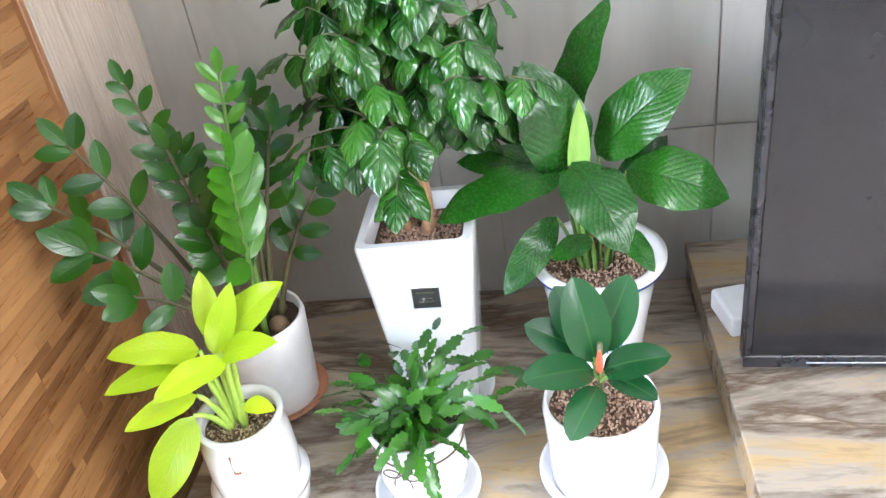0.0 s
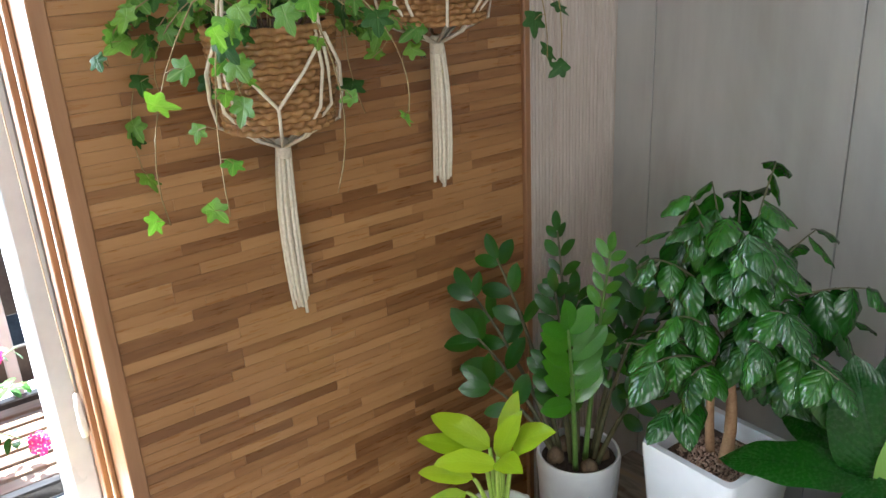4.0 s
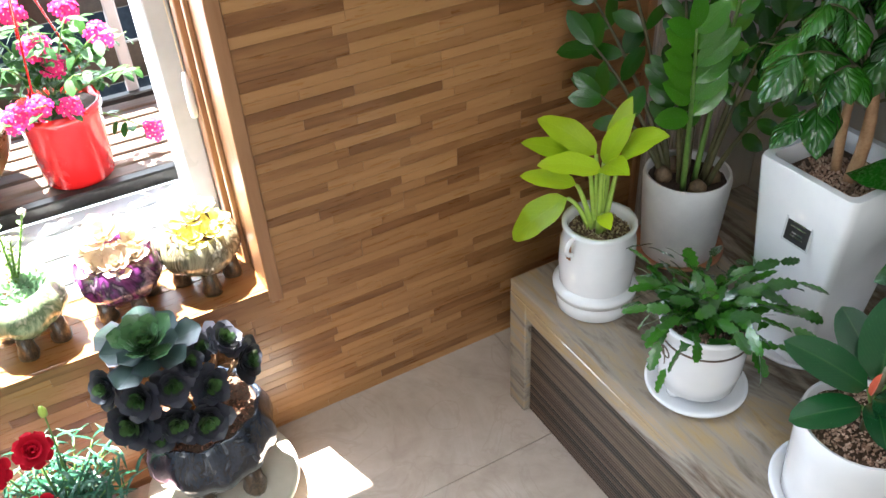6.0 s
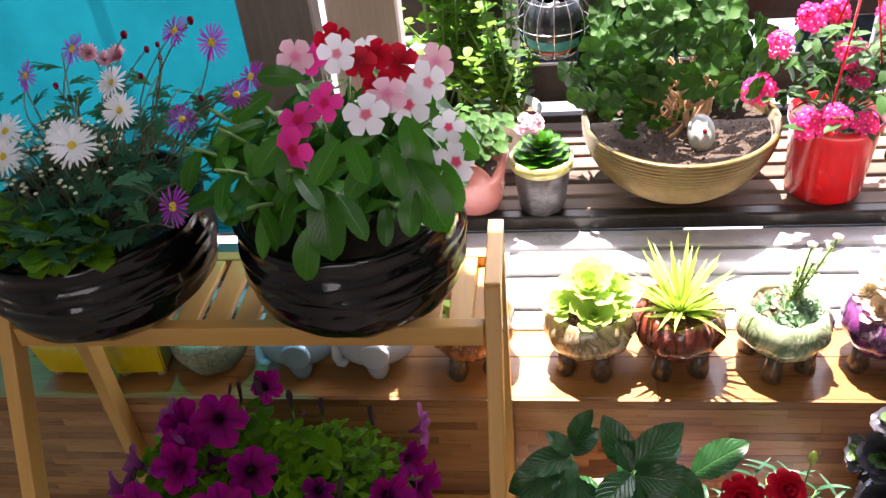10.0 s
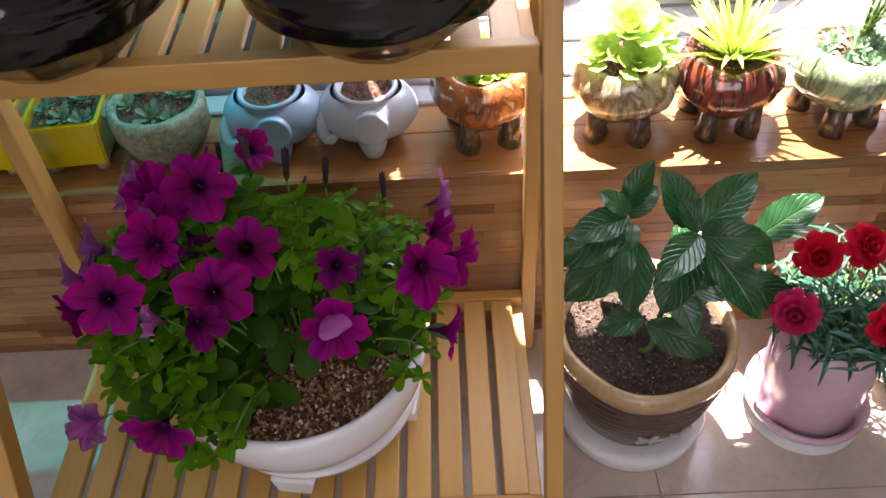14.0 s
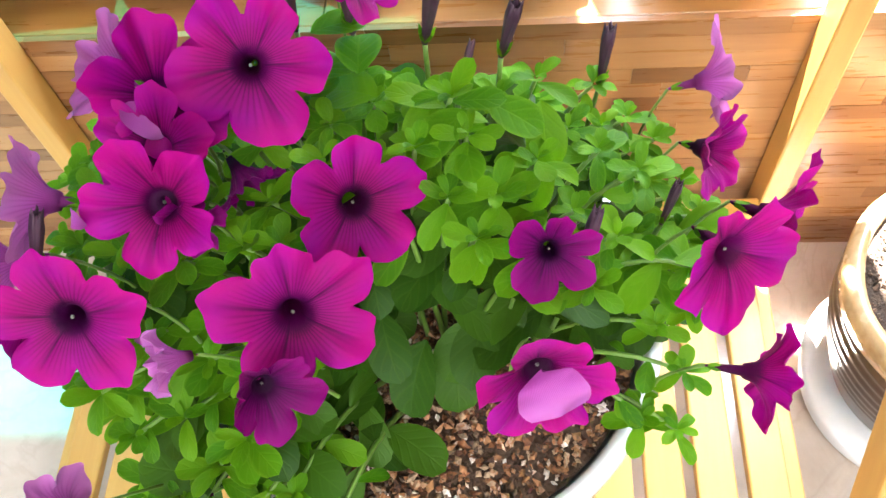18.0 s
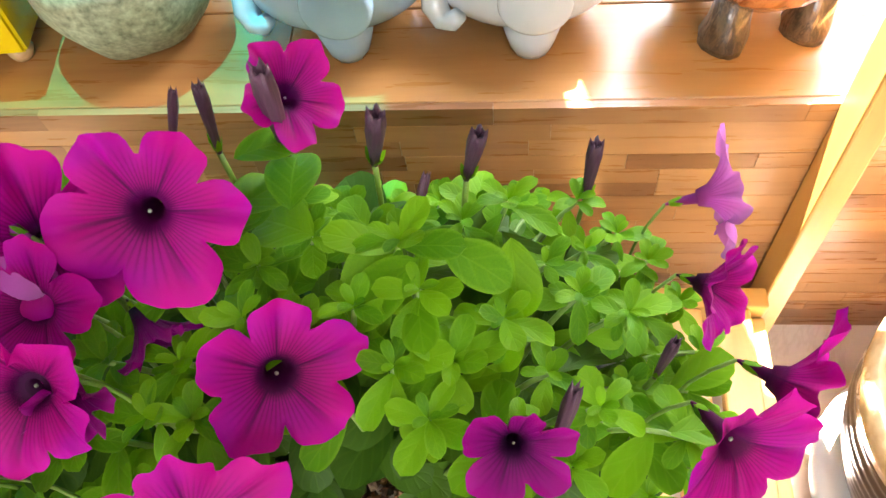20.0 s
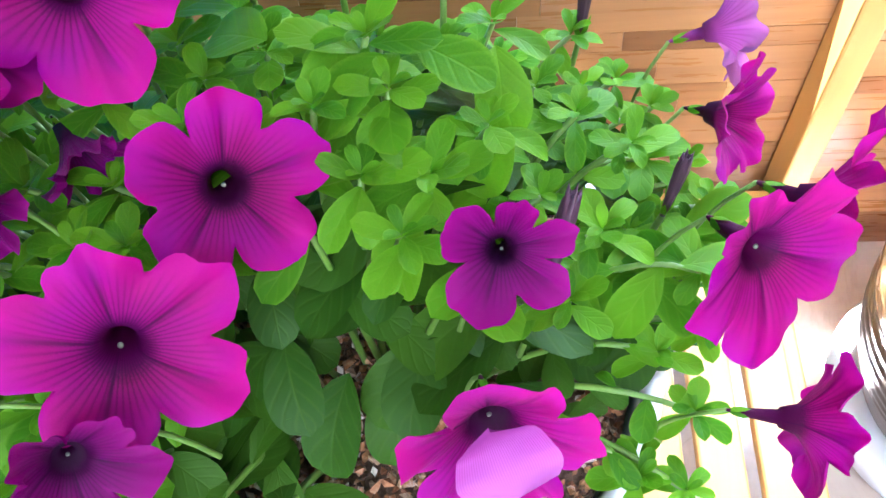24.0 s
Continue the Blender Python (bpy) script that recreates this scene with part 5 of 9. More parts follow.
def rubber_plant(loc):
    t = thing("rubber_plant", loc, "young rubber plant with broad waxy leaves in a plain white pot", "plant")
    h = 0.16
    part("pot", lathe(pot_profile(0.078, 0.084, h, 0.007), 64), MAT_WHITE, t, "plain white glazed pot", sharp=50)
    saucer(t, 0.097, 0.02, MAT_WHITE, "white saucer")
    part("soil", soil_bm(0.075, h - 0.018), MAT_SOIL, t)
    grains("chip_cover", t, 0.071, h - 0.015, 900, 0.006, MAT_CHIP_PINK)
    part("stem", tube(bmesh.new(), [(0, 0, h - 0.02), (0, 0, h + 0.05), (0.002, 0, h + 0.1)], 0.005, 0.004), MAT_STEM_DARK, t)
    part("sheath", leaf_bm(0.03, 0.007, 0.6, 0.7, 0.9, 0.0), MAT_SHEATH, t, "red leaf sheath", m=at_dir((0.0, -0.012, h + 0.055), 350, 80) @ Matrix.Diagonal((1.5, 1.3, 1.5, 1)))
    mes = [finish(leaf_bm(1, w, 0.52, 0.60, 0.14, d, 0.0, 5, 4, 14, cup=0.06), "leaf", MAT_LEAF_RUBBER) for w, d in ((0.52, 0.25), (0.48, 0.55), (0.54, 0.4))]
    bends = (0.25, 0.55, 0.4)
    o = Vector(loc)
    for p, q, face, k in (((0.850, 0.535, 0.555), (0.826, 0.565, 0.682), (0.3, -0.9, 0.3), 0), ((0.846, 0.522, 0.553), (0.752, 0.465, 0.590), (0.1, -0.4, 0.9), 1), ((0.860, 0.522, 0.553), (0.946, 0.490, 0.600), (0.0, -0.5, 0.85), 1), ((0.852, 0.512, 0.530), (0.808, 0.435, 0.506), (0.1, -0.3, 0.95), 2), ((0.843, 0.545, 0.560), (0.755, 0.565, 0.605), (0.1, -0.5, 0.8), 2), ((0.857, 0.55, 0.560), (0.905, 0.60, 0.655), (0.0, -0.8, 0.5), 0), ((0.867, 0.51, 0.552), (0.925, 0.455, 0.556), (0.1, -0.3, 0.95), 1), ((0.845, 0.54, 0.570), (0.800, 0.605, 0.640), (0.2, -0.8, 0.5), 2)):
        p, q = Vector(p) - o, Vector(q) - o
        part("stalk", tube(bmesh.new(), arc((0, 0, max(p.z - 0.03, h - 0.01)), p, 0.0, 4), 0.0028, 0.0022), MAT_STEM, t)
        place("leaf", mes[k], t, blade(p, q, face, bends[k]))


# ---- flowers ----
def bloom_bm(lobes, notch=0.26, depth=1.0, cone=0.22, ruffle=0.04, seed=1, n=100):
    """A petunia flower of unit radius opening towards +z. lobes: (angle, length, bend) of each petal tip, angles rising."""
    bm = bmesh.new()
    uvl = bm.loops.layers.uv.verify()
    uvs, prev, k = {}, None, len(lobes)
    mids = [((lobes[i][0] + lobes[(i + 1) % k][0] + (360 if i == k - 1 else 0)) / 2) for i in range(k)]
    rows = [(0.0, 0.02, -depth), (0.05, 0.07, -depth * 0.8), (0.12, 0.11, -depth * 0.5), (0.18, 0.15, -cone * 1.25), (0.24, 0.22, -cone * 0.86)]
    rows += [(0.24 + 0.76 * q, 0.22 + 0.78 * q, -cone * 0.86 * (1 - q) ** 1.8) for q in (0.1, 0.22, 0.36, 0.5, 0.64, 0.78, 0.9, 1.0)]
    for v, r, z in rows:
        q = max(0.0, (v - 0.24) / 0.76)
        row = []
        for i in range(n + 1):
            a = mids[k - 1] - 360 + 360 * i / n
            j = next((m for m in range(k) if a <= mids[m] + 1e-6), k - 1)
            lo, hi = mids[j - 1] - (360 if j == 0 else 0), mids[j]
            c, ln, bend = lobes[j]
            side = (a - c) / ((hi - c) if a > c else (c - lo))
            e = abs(side)
            other = lobes[(j + 1) % k] if side > 0 else lobes[j - 1]
            w = 0.5 * e * e
            ln, bend = ln * (1 - w) + other[1] * w, bend * (1 - w) + other[2] * w
            rim = ln * (1.0 + 0.085 * max(0.0, 1 - 3.0 * e) ** 1.3 - 0.12 * e ** 1.7 - notch * 1.15 * e ** 7) + 0.018 * math.sin(11 * radians(a) + seed) + 0.010 * math.sin(23 * radians(a) + 2 * seed)
            rr = r * (1 + (rim - 1) * q ** 1.2)
            zz = z + bend * q * q + ruffle * q ** 2 * (math.sin(8 * radians(a) + 1.7 * seed) + 0.5 * math.sin(17 * radians(a) + seed)) - 0.09 * q * q * e ** 3 - 0.035 * min(1.0, 3 * q) * math.exp(-(side / 0.16) ** 2) + 0.03 * q * math.exp(-((e - 0.5) / 0.3) ** 2)
            u = (j + 0.5 + 0.5 * side) / k
            vt = bm.verts.new((rr * math.cos(radians(a)), rr * math.sin(radians(a)), zz))
            uvs[vt] = (u, v)
            row.append(vt)
        if prev:
            for i in range(n):
                f = bm.faces.new((prev[i], prev[i + 1], row[i + 1], row[i]))
                for lp in f.loops:
                    lp[uvl].uv = uvs[lp.vert]
        prev = row
    return bm


def rays_bm(R, n, w, cup=0.1, layers=1, seed=2, r0=0.12, a=0.5, b=0.35):
    """Strap petals round a centre, facing +z."""
    rng = random.Random(seed)
    items = []
    for la in range(layers):
        for k in range(n):
            m = Euler((0, 0, 2 * math.pi * (k + 0.5 * la) / n + rng.uniform(-0.08, 0.08))).to_matrix().to_4x4() @ Euler((cup + 0.35 * la + rng.uniform(-0.1, 0.1), 0, 0)).to_matrix().to_4x4() @ Matrix.Translation((0, r0 * R, 0.002 * la))
            items.append(((lambda q=R * (1 - 0.16 * la) * rng.uniform(0.92, 1.05): leaf_bm(q, w * R, a, b, 0.08, 0.25, nu=1, nv=5)), m))
    return merge_leaves(items)


def merge_leaves(items, weld=True):
    """One bmesh from (bmesh maker, matrix) pairs, grown together at the base."""
    bm = bmesh.new()
    for mk, m in items:
        sub = mk()
        sub.verts.ensure_lookup_table()
        y0 = sub.verts[0].co.y
        base = [v for v in sub.verts if abs(v.co.y - y0) < 1e-6 and abs(v.co.x) < 0.02]
        sub.transform(m)
        for v in base if weld else ():
            v.co = (0, 0, 0)
        tmp = bpy.data.meshes.new("tmp")
        sub.to_mesh(tmp)
        sub.free()
        bm.from_mesh(tmp)
        bpy.data.meshes.remove(tmp)
    if weld:
        bmesh.ops.remove_doubles(bm, verts=[v for v in bm.verts if v.co.length < 1e-7], dist=1e-6)
    return bm


MAT_YEL = speckle_mat("yellow_centre", (0.55, 0.35, 0.02), (0.75, 0.55, 0.05), 0.7, 300, bump_s=0.6)
MAT_STIGMA = speckle_mat("stigma", (0.09, 0.10, 0.07), (0.18, 0.19, 0.15), 0.5, 300)
MAT_STEM_PET = speckle_mat("petunia_stem", (0.06, 0.14, 0.012), (0.13, 0.24, 0.025), 0.5, 60)
MAT_WHITE_PETAL = petal_mat("white_petal", (0.75, 0.75, 0.5), (0.82, 0.82, 0.84), (0.86, 0.86, 0.88), p0=0.05, p1=0.2, vein=None)
MAT_VIOLET_PETAL = petal_mat("violet_petal", (0.26, 0.06, 0.30), (0.32, 0.035, 0.40), (0.42, 0.07, 0.50), p0=0.05, p1=0.3, vein=None)
MAT_PINK_PETAL = petal_mat("pink_petal", (0.75, 0.2, 0.35), (0.78, 0.42, 0.5), (0.82, 0.52, 0.6), p0=0.1, p1=0.3, vein=None)
MAT_VINCA_PINK = petal_mat("vinca_pink_petal", (0.5, 0.01, 0.04), (0.72, 0.03, 0.24), (0.80, 0.06, 0.33), p0=0.14, p1=0.25, vein=None)
MAT_VINCA_WHITE = petal_mat("vinca_white_petal", (0.7, 0.03, 0.12), (0.83, 0.80, 0.84), (0.86, 0.84, 0.88), p0=0.14, p1=0.22, vein=None)
MAT_RED_PETAL = petal_mat("red_petal", (0.20, 0.002, 0.006), (0.40, 0.003, 0.014), (0.52, 0.006, 0.024), p0=0.1, p1=0.5, vein=None)
MAT_DARKRED_PETAL = petal_mat("crimson_petal", (0.16, 0.002, 0.02), (0.33, 0.006, 0.05), (0.48, 0.02, 0.10), p0=0.1, p1=0.5, vein=None)
MAT_HOTPINK = petal_mat("hot_pink_petal", (0.80, 0.5, 0.5), (0.72, 0.02, 0.16), (0.80, 0.05, 0.22), p0=0.08, p1=0.2, vein=None)


def petunia_plant():
    t = thing("petunia", (0.245, -1.215, LZ), "magenta petunia in full bloom in a wide white footed bowl", "plant")
    o = Vector((0.245, -1.215, LZ))
    h = 0.185
    R = 0.168
    base = thing("plant_caddy", (0.228, -1.212, LZ), "round white plant caddy on four block feet", "plant stand")
    part("disc", lathe([(0, 0.028), (0.12, 0.028), (0.136, 0.031), (0.145, 0.039), (0.147, 0.048), (0.143, 0.052), (0.134, 0.048), (0.12, 0.044), (0, 0.044)], 80), MAT_WHITE, base)
    foot = bmesh.new()
    add_box(foot, (-0.022, -0.030, 0.0), (0.016, 0.030, 0.034), 0.004, 2)
    for v in foot.verts:
        v.co.y *= 0.78 if v.co.z < 0.017 else 1.0
    me = finish(foot, "foot", MAT_WHITE, False)
    for a in (-8, 82, 172, 262):
        place("foot", me, base, Euler((0, 0, radians(a))).to_matrix().to_4x4() @ Matrix.Translation((0.130, 0, 0)))
    part("bowl", lathe([(0, 0.0465), (0.09, 0.0465), (0.105, 0.050), (0.130, 0.068), (0.150, 0.095), (0.162, 0.125), (0.1675, 0.152), (R, 0.172), (R - 0.0015, h - 0.004), (R - 0.006, h), (R - 0.011, h - 0.002), (R - 0.014, h - 0.012), (R - 0.017, h - 0.05)], 96), MAT_WHITE, t, "wide white glazed bowl")
    zs = h - 0.022
    part("soil", soil_bm(R - 0.017, zs, rough=0.004), MAT_SOIL, t)
    grains("gravel", t, R - 0.02, zs + 0.002, 5600, 0.0072, MAT_CHIP_MIX, rng=random.Random(77), dome=0.006, label="coarse mixed brown gravel")
    rng = random.Random(5)
    # spoon-shaped leaves: width, base and tip shape, fold, droop
    shapes = [(0.48, 0.98, 0.52, 0.14, 0.55), (0.42, 1.05, 0.55, 0.22, 0.9), (0.54, 0.9, 0.5, 0.10, 0.35), (0.38, 0.95, 0.6, 0.28, 1.2)]
    broad = [(0.64, 0.72, 0.56, 0.12, 0.6), (0.58, 0.78, 0.58, 0.18, 0.9)]
    fresh = [finish(leaf_bm(1, w, a, b, fo, d, 0.012, 3, 2, 10), "leaf", MAT_LEAF_PET) for w, a, b, fo, d in shapes]
    darkened = [finish(leaf_bm(1, w, a, b, fo, d, 0.02, 3, 2, 10), "leaf", MAT_LEAF_PET_DARK) for w, a, b, fo, d in shapes[:3] + broad]
    wide = [finish(leaf_bm(1, w, a, b, fo, d, 0.015, 3, 3, 14), "leaf", MAT_LEAF_PET) for w, a, b, fo, d in broad]
    blooms = ((0.218, -1.281, 0.565, 0.042), (0.270, -1.232, 0.515, 0.037), (0.337, -1.255, 0.518, 0.042), (0.338, -1.367, 0.519, 0.041), (0.297, -1.320, 0.555, 0.036), (0.297, -1.133, 0.511, 0.023), (0.292, -1.036, 0.490, 0.038), (0.386, -1.267, 0.531, 0.025), (0.352, -1.136, 0.466, 0.038), (0.156, -1.237, 0.560, 0.026), (0.256, -1.330, 0.549, 0.028), (0.226, -1.326, 0.556, 0.032), (0.418, -1.333, 0.385, 0.034))
    open_side = Vector((0.55, 0.05, 0.83)).normalized()

    def hides(p, extra=0.008):
        """Whether a leaf at p would stand before a bloom."""
        for x, y, z, r in blooms:
            d = p - Vector((x, y, z))
            along = d.dot(open_side)
            if along > -0.012 and (d - along * open_side).length < r * 0.92 + extra:
                return True
        return False

    def inside(p):
        """Whether p lies in or before a bloom's trumpet."""
        for x, y, z, r in blooms:
            d = p - Vector((x, y, z))
            along = d.dot(open_side)
            if along > -1.2 * r and (d - along * open_side).length < r * (1.0 if along > -0.012 else 0.45):
                return True
        return False

    def canopy(x, y):
        q = ((x - 0.225) / 0.20) ** 2 + ((y + 1.235) / 0.225) ** 2
        z = 0.528 - 0.11 * q - max(0, x - 0.27) * 0.55 - max(0, y + 1.13) * 0.5
        # the back of the plant falls away steeply behind its ridge
        return q, min(z, 0.715 - (0.302 - x) * 1.62)

    def hollow(x, y):
        return x > 0.290 and -1.262 < y < -1.078

    stems = bmesh.new()
    tips, k = [], 0
    while len(tips) < 118 and k < 9000:
        k += 1
        x, y = rng.uniform(0.045, 0.43), rng.uniform(-1.455, -1.02)
        q, top = canopy(x, y)
        if q > 1 or hollow(x, y) or any((x - a[0]) ** 2 + (y - a[1]) ** 2 < 0.0222 ** 2 for a in tips):
            continue
        tips.append((x, y, top + rng.uniform(-0.026, 0.008)))
    single, mass_f, mass_o = [], [], []
    for x, y, z in tips:
        e = Vector((x, y, z)) - o
        b = Vector((e.x * 0.35 + rng.uniform(-0.015, 0.015), e.y * 0.35 + rng.uniform(-0.015, 0.015), zs - 0.005))
        pts = arc(b, e, 0.03, 8)
        clear = next((i for i, q in enumerate(pts) if inside(q + o)), 9)
        if clear > 2:
            tube(stems, pts[:clear], 0.0022, 0.0014, 6)
        az0 = rng.uniform(0, 360)
        # shoots towards the window side are thinner, with smaller leaves
        thin = 0.68 if y > -1.125 else 1.0
        for j in range(6):
            q = 0.36 + 0.115 * j
            i = min(int(q * 8), 7)
            p = pts[i].lerp(pts[i + 1], q * 8 - i)
            s = thin * (rng.uniform(0.032, 0.050) if j < 3 else rng.uniform(0.022, 0.036))
            m = at_dir(p, az0 + 137 * j, rng.uniform(-5, 32), rng.uniform(-15, 15), s)
            if hides(m @ Vector((0, 0.6, 0)) + o) or hides(p + o, 0.0):
                continue
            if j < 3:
                mass_o.append((rng.choice(darkened), m))
            else:
                mass_f.append((rng.choice(fresh), m))
        if hides(pts[-1] + o, 0.0):
            continue
        n = rng.choice((5, 6, 7))
        for j in range(n):
            s = (0.5 + 0.5 * thin) * rng.uniform(0.019, 0.031) * (1.0 if j % 2 else 0.8)
            m = at_dir(pts[-1] - Vector((0, 0, 0.004 * (j % 2))), az0 + 360 / n * j + rng.uniform(-18, 18), rng.uniform(5, 30) if j % 2 else rng.uniform(28, 62), 0, s)
            if not hides(m @ Vector((0, 0.8, 0)) + o, 0.0):
                single.append((rng.choice(fresh), m))
        for j in range(3):
            m = at_dir(pts[-1] + Vector((0, 0, 0.002)), az0 + 120 * j + 40, rng.uniform(50, 78), 0, rng.uniform(0.009, 0.014))
            mass_f.append((fresh[1], m))
    # leaves that close the foliage underneath, their colour darkened as inner shade
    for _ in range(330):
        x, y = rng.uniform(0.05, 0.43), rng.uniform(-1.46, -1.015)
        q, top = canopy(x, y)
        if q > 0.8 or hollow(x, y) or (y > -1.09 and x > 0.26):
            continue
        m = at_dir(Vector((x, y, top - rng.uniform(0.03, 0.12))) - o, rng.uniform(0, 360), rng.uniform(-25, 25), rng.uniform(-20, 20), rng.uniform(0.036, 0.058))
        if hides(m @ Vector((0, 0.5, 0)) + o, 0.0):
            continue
        mass_o.append((rng.choice(darkened), m))
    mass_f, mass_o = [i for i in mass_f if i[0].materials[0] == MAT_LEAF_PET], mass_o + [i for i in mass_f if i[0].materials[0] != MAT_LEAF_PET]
    # shoots trailing over the bowl's edge
    for az, ln, dz in ((150, 0.21, -0.02), (168, 0.23, -0.05), (184, 0.23, -0.02), (200, 0.22, -0.03), (215, 0.215, -0.05), (228, 0.205, -0.02), (240, 0.20, -0.04), (176, 0.20, 0.03), (208, 0.20, 0.05), (192, 0.19, 0.06), (20, 0.16, 0.05), (5, 0.175, 0.03), (352, 0.165, 0.07)):
        d = way(az, 0)
        e = Vector((d.x * ln, d.y * ln, h + 0.035 + dz + rng.uniform(-0.01, 0.01)))
        pts = arc(Vector((d.x * 0.07, d.y * 0.07, zs)), e, 0.045, 8)
        tube(stems, pts, 0.0019, 0.0012, 6)
        for j in range(10):
            q = 0.4 + 0.062 * j
            i = min(int(q * 8), 7)
            m = at_dir(pts[i].lerp(pts[i + 1], q * 8 - i), az + 137 * j, rng.uniform(-20, 35), rng.uniform(-15, 15), rng.uniform(0.024, 0.04))
            if not hides(m @ Vector((0, 0.6, 0)) + o, 0.0):
                mass_f.append((rng.choice(fresh), m))
        for j in range(6):
            m = at_dir(pts[-1], az + 60 * j, rng.uniform(5, 45), 0, rng.uniform(0.018, 0.03))
            mass_f.append((rng.choice(fresh), m))
    tagged(part("stem_tangle", stems, MAT_STEM_PET, t), kind="stuff")
    # broad leaves on top and round the hollow
    for x, y, z, az, el, s in ((0.200, -1.225, 0.515, 150, -8, 0.046), (0.196, -1.195, 0.515, 265, 0, 0.046), (0.215, -1.175, 0.520, 215, -8, 0.044), (0.190, -1.135, 0.497, 280, -12, 0.042), (0.192, -1.235, 0.525, 95, 4, 0.042), (0.215, -1.135, 0.495, 255, -15, 0.044), (0.255, -1.150, 0.490, 115, -25, 0.042), (0.205, -1.165, 0.515, 330, 6, 0.036), (0.25, -1.19, 0.490, 150, -10, 0.040), (0.195, -1.262, 0.525, 60, -10, 0.040), (0.170, -1.262, 0.535, 30, 5, 0.034), (0.262, -1.165, 0.485, 235, -30, 0.044)):
        place("leaf", rng.choice(wide), t, at_dir(Vector((x, y, z)) - o, az, el, rng.uniform(-10, 10), s))
    for x, y, z, az, el, s in ((0.29, -1.235, 0.42, 215, -20, 0.056), (0.295, -1.205, 0.40, 250, -10, 0.054), (0.31, -1.25, 0.38, 190, -25, 0.056), (0.28, -1.17, 0.40, 235, -15, 0.05), (0.27, -1.14, 0.42, 210, -10, 0.055), (0.33, -1.27, 0.36, 230, -10, 0.05), (0.345, -1.275, 0.345, 260, 0, 0.05), (0.285, -1.19, 0.37, 275, -25, 0.05), (0.36, -1.29, 0.345, 280, -10, 0.048)):
        place("leaf", rng.choice(darkened[3:]), t, at_dir(Vector((x, y, z)) - o, az, el, rng.uniform(-10, 10), s))
    single.sort(key=lambda i: -i[1].translation.z)
    for me, m in single[:275]:
        place("leaf", me, t, m)
    leaf_mass("shoot_leaves", mass_f + single[275:], t, "many small yellow-green leaves")
    leaf_mass("lower_leaves", mass_o, t, "lower leaves, coloured darker for depth")
    cal = bmesh.new()
    for a in range(5):
        sub = leaf_bm(0.30, 0.09, 0.5, 0.8, 0.1, -0.3, nu=1, nv=4)
        sub.transform(Euler((0, 0, radians(72 * a))).to_matrix().to_4x4() @ Euler((radians(62), 0, 0)).to_matrix().to_4x4() @ Matrix.Translation((0, 0.03, 0)))
        tmp = bpy.data.meshes.new("tmp")
        sub.to_mesh(tmp)
        sub.free()
        cal.from_mesh(tmp)
        bpy.data.meshes.remove(tmp)
    calyx = finish(cal, "calyx", MAT_LEAF_PET)
    stig = finish(lathe([(0, -0.02), (0.026, 0.0), (0.024, 0.02), (0, 0.032)], 8), "stigma", MAT_STIGMA)
    fstems = bmesh.new()
    kinds = {"open": (MAT_PETUNIA, "magenta petunia flower with a dark throat"), "dark": (MAT_PETUNIA_DARK, "small dark purple petunia flower"), "back": (MAT_PETUNIA_LILAC, "lilac-backed petunia flower")}
    star = ((-67, 1.0, 0.0), (2, 1.0, -0.05), (70, 0.96, 0.0), (130, 0.98, 0.04), (200, 1.0, 0.0))

    def flower(p, r, n, lobes=star, kind="open", notch=0.26, cone=0.22, ruffle=0.04, depth=1.0, spin=-9.0):
        p, nn = Vector(p) - o, Vector(n).normalized()
        seed = int(abs(p.x * 9000 + p.y * 7000)) % 97
        material, label = kinds[kind]
        fl = place("flower", finish(bloom_bm(lobes, notch, depth, cone, ruffle, seed), "flower", material), t, facing(p, nn, spin, r), label)
        place("calyx", calyx, fl, Matrix.Translation((0, 0, -depth)))
        if kind != "back":
            place("stigma", stig, fl, Matrix.Translation((0, 0, -cone * 1.1)))
        b = p - nn * r * depth
        tube(fstems, arc(b, Vector((p.x * 0.75, p.y * 0.75, max(p.z - 0.09, zs))), 0, 6, -nn * 0.012), 0.0010, 0.0013, 6)

    # the large open flowers
    flower((0.221, -1.280, 0.566), 0.0385, (0.70, 0.22, 0.70), ((-67, 1.08, -0.10), (-4, 1.02, -0.08), (58, 0.92, 0.05), (120, 0.96, 0.06), (184, 1.04, -0.05)), notch=0.24)
    flower((0.270, -1.231, 0.514), 0.0365, (0.66, 0.42, 0.66), ((-62, 1.02, -0.05), (4, 1.06, -0.06), (74, 0.94, 0.0), (136, 0.94, 0.0), (222, 0.98, -0.04)), notch=0.22, ruffle=0.03)
    flower((0.336, -1.254, 0.518), 0.0405, (0.72, 0.36, 0.64), ((-118, 0.92, -0.05), (-40, 1.04, -0.12), (24, 1.04, -0.06), (88, 0.88, 0.04), (154, 1.04, -0.12)), notch=0.22, ruffle=0.035)
    flower((0.339, -1.367, 0.518), 0.0395, (0.78, 0.06, 0.60), ((-122, 1.02, -0.08), (-54, 1.04, -0.08), (22, 1.0, 0.02), (108, 0.95, 0.0), (178, 1.06, -0.06)), notch=0.24, ruffle=0.03)
    flower((0.297, -1.318, 0.553), 0.034, (0.72, 0.10, 0.68), ((-100, 1.0, -0.25), (-30, 0.86, 0.05), (48, 1.05, 0.30), (112, 1.05, 0.28), (182, 1.05, -0.15)), notch=0.3, cone=0.5, ruffle=0.06)
    flower((0.256, -1.330, 0.549), 0.030, (0.55, 0.05, 0.83), ((-60, 1.0, 0.10), (15, 1.05, 0.05), (85, 1.0, 0.15), (150, 1.0, -0.05), (225, 0.95, 0.0)), notch=0.3, cone=0.5, ruffle=0.06)
